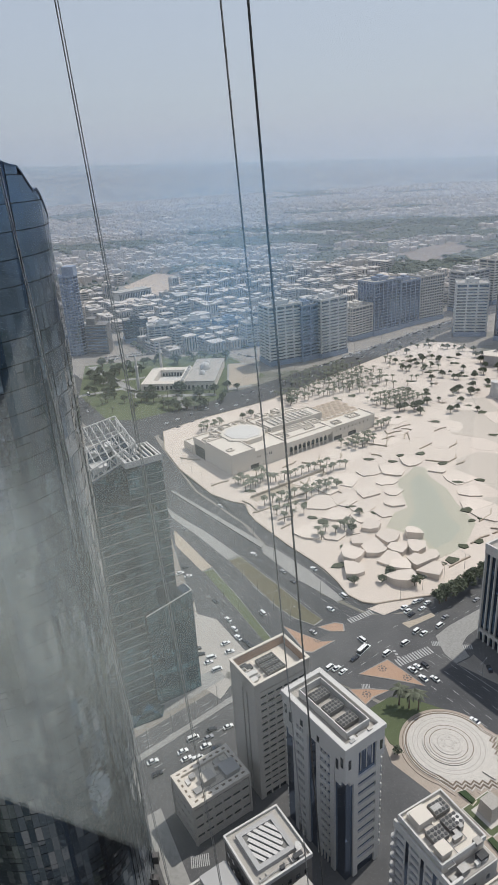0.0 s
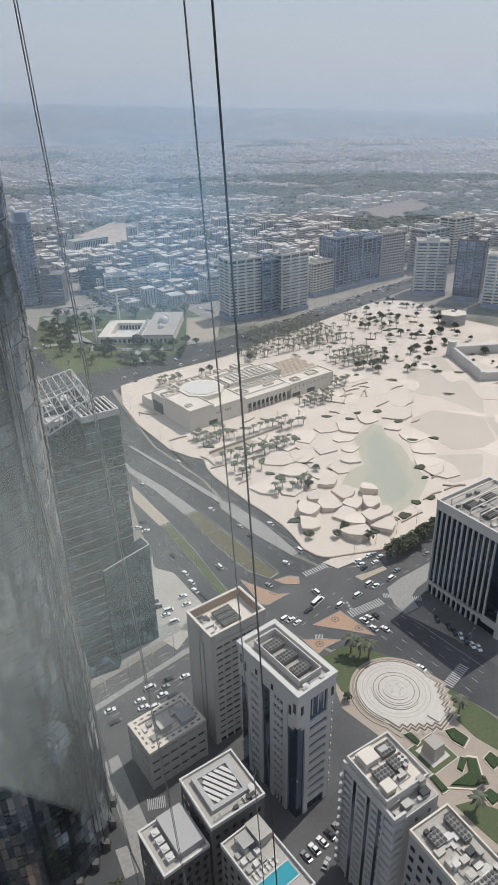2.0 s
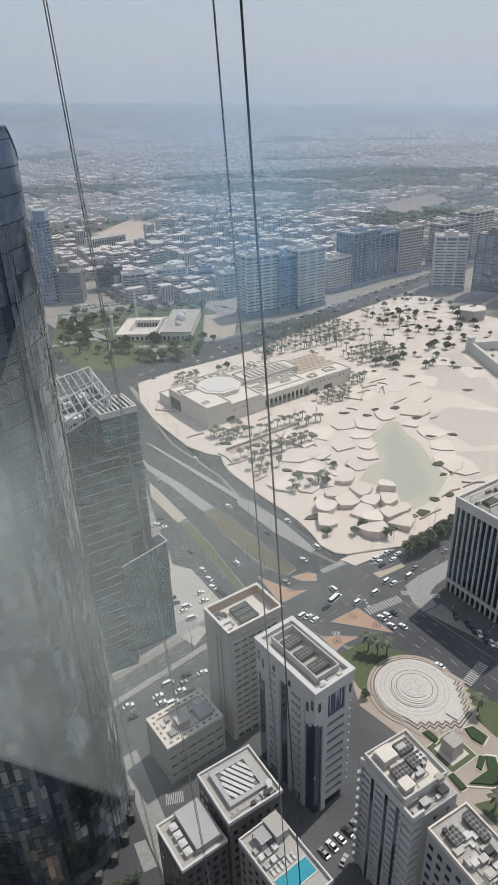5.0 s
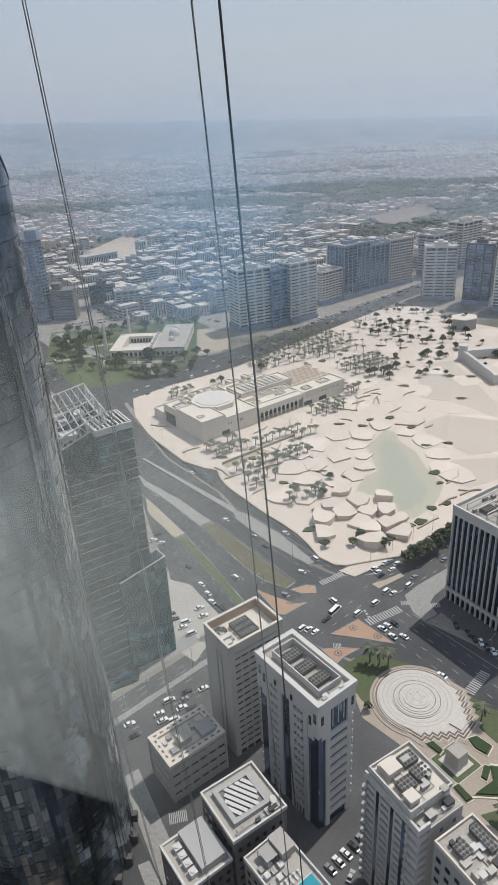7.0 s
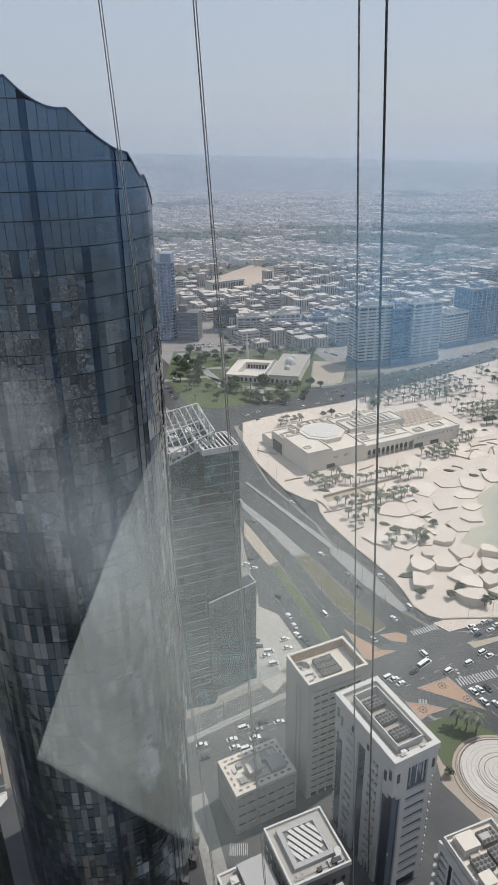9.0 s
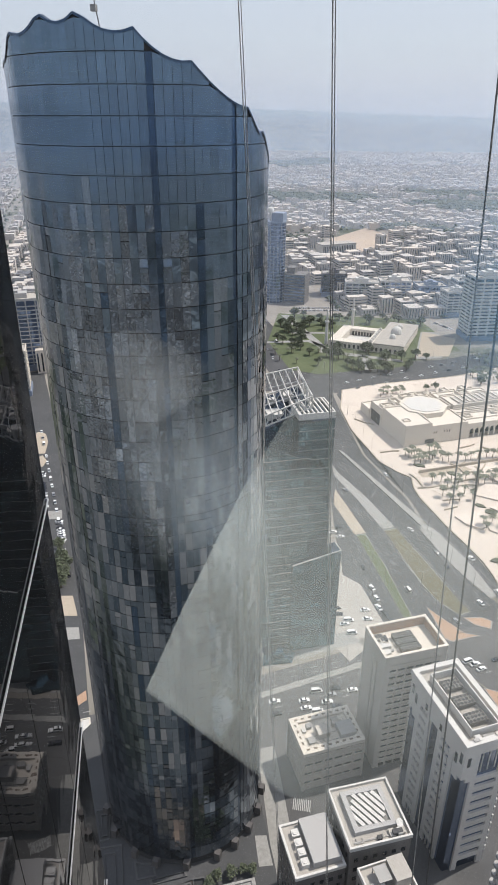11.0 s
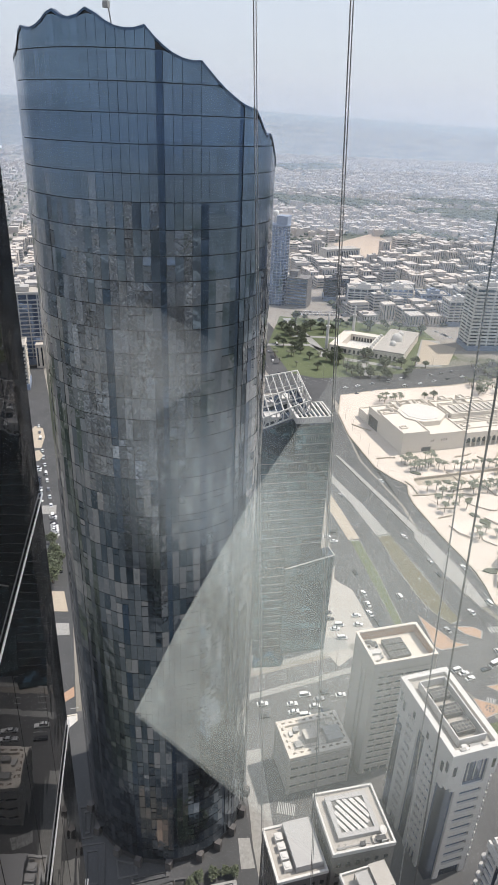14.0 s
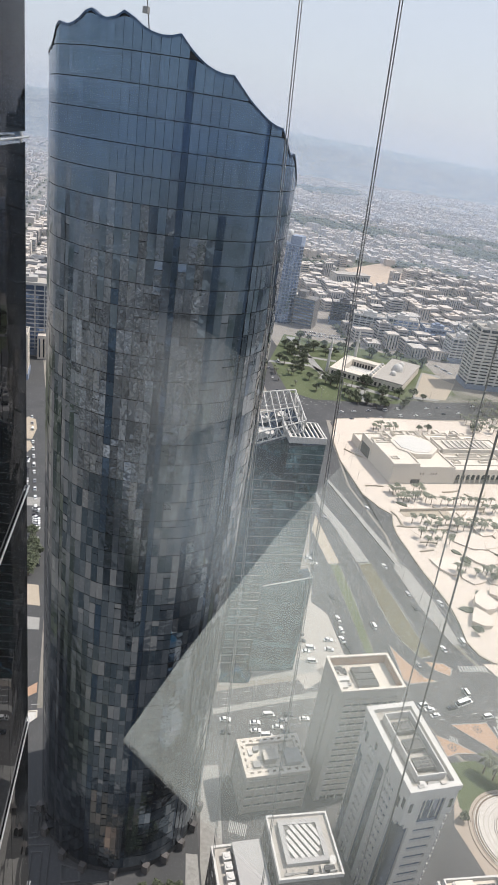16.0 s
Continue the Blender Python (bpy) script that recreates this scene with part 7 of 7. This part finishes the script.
for a, b in (((-76.7, 417.1), (-30.9, 353.3)), ((-16.9, 326.6), (7.4, 291.6)), ((-40.3, 344.0), (-5.2, 277.7)), ((-6.7, 358.1), (33.1, 305.0)), ((-1.2, 366.1), (40.8, 310.1)), ((62.7, 254.5), (68.3, 244.3)), ((79.5, 261.1), (111.0, 218.0)), ((-23.1, 358.2), (23.2, 292.5))):
    dashes(a, b, 400, 0, 0.16)
for off in (0, 4, 8, 12, 22, 26):
    dashes((-150 + off * 0.5, 158 - off * 0.9), (-26 + off * 0.3, 240 - off * 0.7))
for off in (6, 12, 18, 30, 36):
    dashes((-150 - off * 0.6, 576 + off * 0.3), (380 - off * 0.7, 1060 + off * 0.7))


def zebra(x, y, yaw, length, width=4.0, n=10):
    m = Mesh()
    for i in range(n):
        m.box(i * length / n, i * length / n + length / n * 0.55, -width / 2, width / 2, 0.08, 0.1)
    ob = struct("crossing", m, M["paint"], "white zebra crossing", "road marking")
    ob.matrix_basis = site(x, y, yaw)


for a in ((56.3, 256.0, 26, 18.4, 4.5, 14), (36.9, 289.0, 30, 13.9, 3.5, 10), (76.3, 269.1, -2, 3.6, 3.0, 5), (90.0, 266.0, -2, 5.3, 3.0, 6), (91.6, 208.1, 44, 14.0, 4.0, 12), (36.8, 240.7, -2, 3.6, 3.5, 6), (56.4, 265.4, -76, 6.2, 1.2, 3), (-36, 158, 10, 6), (-28, 252, -20, 6)):
    zebra(*a)
for x, y in ((48.4, 252.6), (59.1, 245.8), (38.4, 236.1), (18.9, 274.9)):
    m = Mesh()
    for k in range(8):
        t = k * math.pi / 4
        m.tube(K * x + 1.5 * math.cos(t), K * y + 1.5 * math.sin(t), 0.17, 0.19, 0.42, 0.42, 6)
    m.tube(K * x, K * y, 0.17, 0.19, 0.6, 0.6, 8)
    struct("paving_roundel", m, M["dark"], "dark paved roundel on orange blocks", "paving")

# ---- street lamps ----
lamp_post = shared("post", Mesh().tube(0, 0, 0, 9.5, 0.13, 0.07, 6), M["steel"])
lamp_arm = shared("arm", Mesh().bar((0, 0, 9.4), (1.9, 0, 9.8), 0.06, 4).bar((0, 0, 9.4), (-1.9, 0, 9.8), 0.06, 4), M["steel"])
lamp_head = shared("lamp_head", Mesh().box(1.7, 2.6, -0.16, 0.16, 9.72, 9.88), M["grey"])


def street_lamp(x, y, yaw):
    ob = thing("street_lamp", pose(x, y, 0.1, 0, 0, yaw), "grey double-arm street lamp beside the road", "street lamp", "street lamps")
    part("post", None, None, ob, data=lamp_post)
    part("arm", None, None, ob, data=lamp_arm)
    part("lamp_head", None, None, ob, data=lamp_head)
    part("lamp_head", None, None, ob, data=lamp_head, at=pose(0, 0, 0, 0, 0, 180))


for a, b, n, yaw in (((-48, 420), (30, 302), 6, 30), ((-80, 450), (-20, 356), 4, 30), ((-92, 530), (0, 352), 9, 30), ((-26, 340), (10, 280), 4, 30), ((-46, 336), (-18, 290), 3, 30), ((-64, 205), (-26, 237), 4, 120), ((-140, 610), (300, 985), 22, 130), ((60, 300), (118, 338), 4, 120), ((86, 250), (160, 180), 5, 45)):
    for i in range(n):
        f = (i + 0.5) / n
        street_lamp(K * (a[0] + (b[0] - a[0]) * f), K * (a[1] + (b[1] - a[1]) * f), yaw)

# ---- cars ----
def car_meshes(paint, ln=4.6, wd4=1.85, hi=1.5, van=False):
    def section(profile, half):
        m = Mesh()
        n = len(profile)
        m.add([(x, -half(z), z) for x, z in profile] + [(x, half(z), z) for x, z in profile], [(i, (i + 1) % n, n + (i + 1) % n, n + i) for i in range(n)] + [tuple(range(n - 1, -1, -1)), tuple(range(n, 2 * n))])
        return m
    h = ln / 2
    body = section([(-h, 0.3), (-h + 0.1, 0.25), (h - 0.1, 0.25), (h, 0.4), (h - 0.05, 0.72), (h * 0.42, 0.92), (-h * 0.75, 0.95), (-h, 0.85)], lambda z: wd4 / 2 - 0.08 * (z > 0.8))
    roof0, roof1 = (-h * 0.9, h * 0.45) if van else (-h * 0.45, h * 0.12)
    glass = section([(-h * 0.78 if not van else -h * 0.95, 0.93), (h * 0.42 if not van else h * 0.75, 0.9), (roof1, hi - 0.06), (roof0, hi - 0.06)], lambda z: wd4 / 2 - 0.12 - 0.16 * (z > 1.1))
    top = section([(roof0 - 0.05, hi - 0.07), (roof1 + 0.05, hi - 0.07), (roof1 - 0.05, hi), (roof0 + 0.1, hi)], lambda z: wd4 / 2 - 0.27)
    wheel = Mesh()
    for k in range(1):
        wheel.add([(0.33 * math.cos(t), y, 0.33 + 0.33 * math.sin(t)) for y in (-0.11, 0.11) for t in [2 * math.pi * i / 10 for i in range(10)]], [(i, (i + 1) % 10, 10 + (i + 1) % 10, 10 + i) for i in range(10)] + [tuple(range(9, -1, -1)), tuple(range(10, 20))])
    return dict(body=shared("body", body, paint), glass=shared("windows", glass, M["window"]), top=shared("roof", top, paint), wheel=shared("wheel", wheel, M["tyre"]), ln=ln, w=wd4)


CARS = [("white", car_meshes(M["carw"])), ("white", car_meshes(M["carw"], 4.8, 1.9, 1.75)), ("silver", car_meshes(M["cars"])), ("dark", car_meshes(M["card"])), ("white", car_meshes(M["carw"], 5.2, 1.95, 2.1, True))]
BUS = car_meshes(M["carw"], 9.5, 2.4, 2.9, True)
cr = random.Random(23)


def park_car(x, y, yaw, z=0.08, kind=None):
    tone, d = kind or cr.choice((CARS[0], CARS[0], CARS[1], CARS[1], CARS[2], CARS[3], CARS[3], CARS[4]))
    ob = thing("car", pose(x, y, z, 0, 0, yaw) @ Matrix.Scale(0.9, 4), tone + (" bus" if d is BUS else " car") + " with dark windows on the asphalt", "car", "cars on the streets")
    part("body", None, None, ob, data=d["body"])
    part("windows", None, None, ob, data=d["glass"])
    part("roof", None, None, ob, data=d["top"])
    for sx in (-0.3, 0.31):
        for sy in (-1, 1):
            part("wheel", None, None, ob, data=d["wheel"], at=pose(sx * d["ln"], sy * (d["w"] / 2 - 0.1), 0))


def queue(a, b, n, jitter=1.0, turn=0, keep=1.0, z=0.08):
    yaw = math.degrees(math.atan2(b[1] - a[1], b[0] - a[0])) + turn
    for i in range(n):
        f = (i + cr.uniform(-0.2, 0.2) * jitter + 0.5) / n
        if cr.random() < keep:
            park_car(K * (a[0] + (b[0] - a[0]) * f), K * (a[1] + (b[1] - a[1]) * f), yaw + cr.uniform(-3, 3), z)


for x, y in ((-63.3, 392.8), (-15.1, 358.2), (2.7, 337.5), (8.6, 326.4), (21.6, 339.1), (-40.3, 424.3), (36.3, 311.1), (27.8, 299.7), (-9.8, 298.1), (-36.8, 310.2), (-28.7, 293.7), (-24.9, 285.7), (-22.7, 278.5), (-18.7, 275.1), (-15.6, 270.9), (16.8, 280.8)):
    park_car(K * x, K * y, 128 + cr.uniform(-4, 4), 0.08)
for x, y in ((35.8, 259.4), (52.5, 262.7), (63.0, 269.8), (70.7, 278.7), (73.9, 276.7), (68.2, 298.6), (69.5, 295.4), (75.5, 303.5), (77.8, 297.2), (78.3, 304.5), (70.8, 292.3), (88.3, 289.2), (83.7, 282.5), (108.9, 303.3), (81.7, 302.2), (23.2, 254.0), (26.3, 253.1), (29.2, 250.9)):
    park_car(K * x, K * y, 40 + cr.uniform(-4, 4), 0.08)
for x, y in ((62.5, 250.6), (65.6, 252.5), (69.3, 253.6), (66.4, 244.8), (71.8, 244.2), (82.7, 218.3), (41.5, 273.3)):
    park_car(K * x, K * y, 124 + cr.uniform(-4, 4), 0.08)
for x, y in ((-43.8, 270.6), (-41.6, 266.5), (-37.0, 260.3), (-35.8, 263.7), (-32.3, 255.1), (-29.1, 274.1), (-26.7, 267.7), (-60.2, 339.6), (-58.1, 345.8), (-54.9, 336.3)):
    park_car(K * x, K * y, 26 + cr.uniform(-4, 4), 0.12)
for x, y in ((99.0, 249.3), (103.2, 243.5), (104.7, 239.6), (107.0, 237.2), (108.6, 233.8), (110.6, 230.8), (112.9, 228.9)):
    park_car(K * x, K * y, -90 + cr.uniform(-4, 4), 0.14)
for x, y in ((-56.3, 201.5), (-53.6, 195.4), (-44.1, 206.3), (-42.2, 202.5), (-40.3, 213.2), (-33.7, 213.3), (-32.6, 217.6), (-34.4, 208.8), (-29.8, 208.1), (-25.2, 219.0), (-37.3, 202.4)):
    park_car(K * x, K * y, 32 + cr.uniform(-4, 4), 0.08)
queue((19, 135), (34.5, 147), 5, 0.1, 90, 1, 0.05)
queue((25, 132), (29, 135), 1, 0.1, 20, 1, 0.05)
queue((-100, 575), (300, 985), 30, 1.5, 0, 0.7)
queue((-110, 590), (300, 998), 34, 1.5, 0, 0.7)
queue((60, 765), (270, 962), 44, 1, 0, 0.9)
queue((90, 800), (250, 950), 34, 1, 50, 0.9)
queue((-170, 600), (-240, 740), 5, 1.5)
queue((-200, 248), (-330, 410), 22, 0.6, 0, 0.9)
queue((-188, 246), (-320, 410), 18, 0.6, 0, 0.9)
queue((-278, 345), (-249, 305), 16, 0.3, 70, 0.9)
queue((-275, 346), (-245, 306), 14, 0.3, 70, 0.8)
queue((-228, 296), (-213, 277), 9, 0.3, 60, 0.9)
queue((-150, 150), (-210, 235), 8, 1.2, 0, 0.7)
queue((-220, 838), (-160, 862), 24, 0.3, 90, 0.9, 0.05)
queue((-222, 852), (-160, 876), 22, 0.3, 90, 0.9, 0.05)
queue((-150, 868), (-60, 890), 26, 0.3, 90, 0.8, 0.05)
queue((-40, 840), (0, 800), 14, 0.3, 90, 0.8, 0.05)
park_car(K * 41.2, K * 265.7, 48, 0.08, ("white", BUS))
park_car(K * -205, K * 700, 118, 0.08, ("white", BUS))

# ---- far fields ----
struct("sand_field", Mesh().prism(SPORTS, -0.1, 0.4), mat("tan_field", (0.44, 0.355, 0.28), 0.95, 0, 0.1, 0.1, 0, 0.6), "bare tan sports ground", "field")
struct("sand_field_1", Mesh().prism(BARE, -0.1, 0.4), mat("worn_lot", (0.20, 0.165, 0.14), 0.95, 0, 0.1, 0.12, 0, 0.6), "wide bare sandy lot", "field")
struct("road_far", Mesh().prism(HIGHWAY, -0.1, 0.5), M["street"], "distant pale highway across the town", "road")
hall = thing("school_hall", site(-274, 1230, 41), "long pale school hall beside the sports ground", "building")
part("body", Mesh().box(0, 62, 0, 24, 0, 17), M["cream"], hall)
part("roof", Mesh().box(-0.6, 62.6, -0.6, 24.6, 17, 18.2), M["roof"], hall)
for i in range(19):
    part("window", Mesh().box(1.6 + 3.1 * i, 3.2 + 3.1 * i, -0.06, 0.3, 4, 15), M["window"], hall)

# ---- single panes of the glass tower nearest the viewer ----
for verts, faces in near_panes:
    part("pane", Mesh().add(verts, faces), M["tower"], tower)
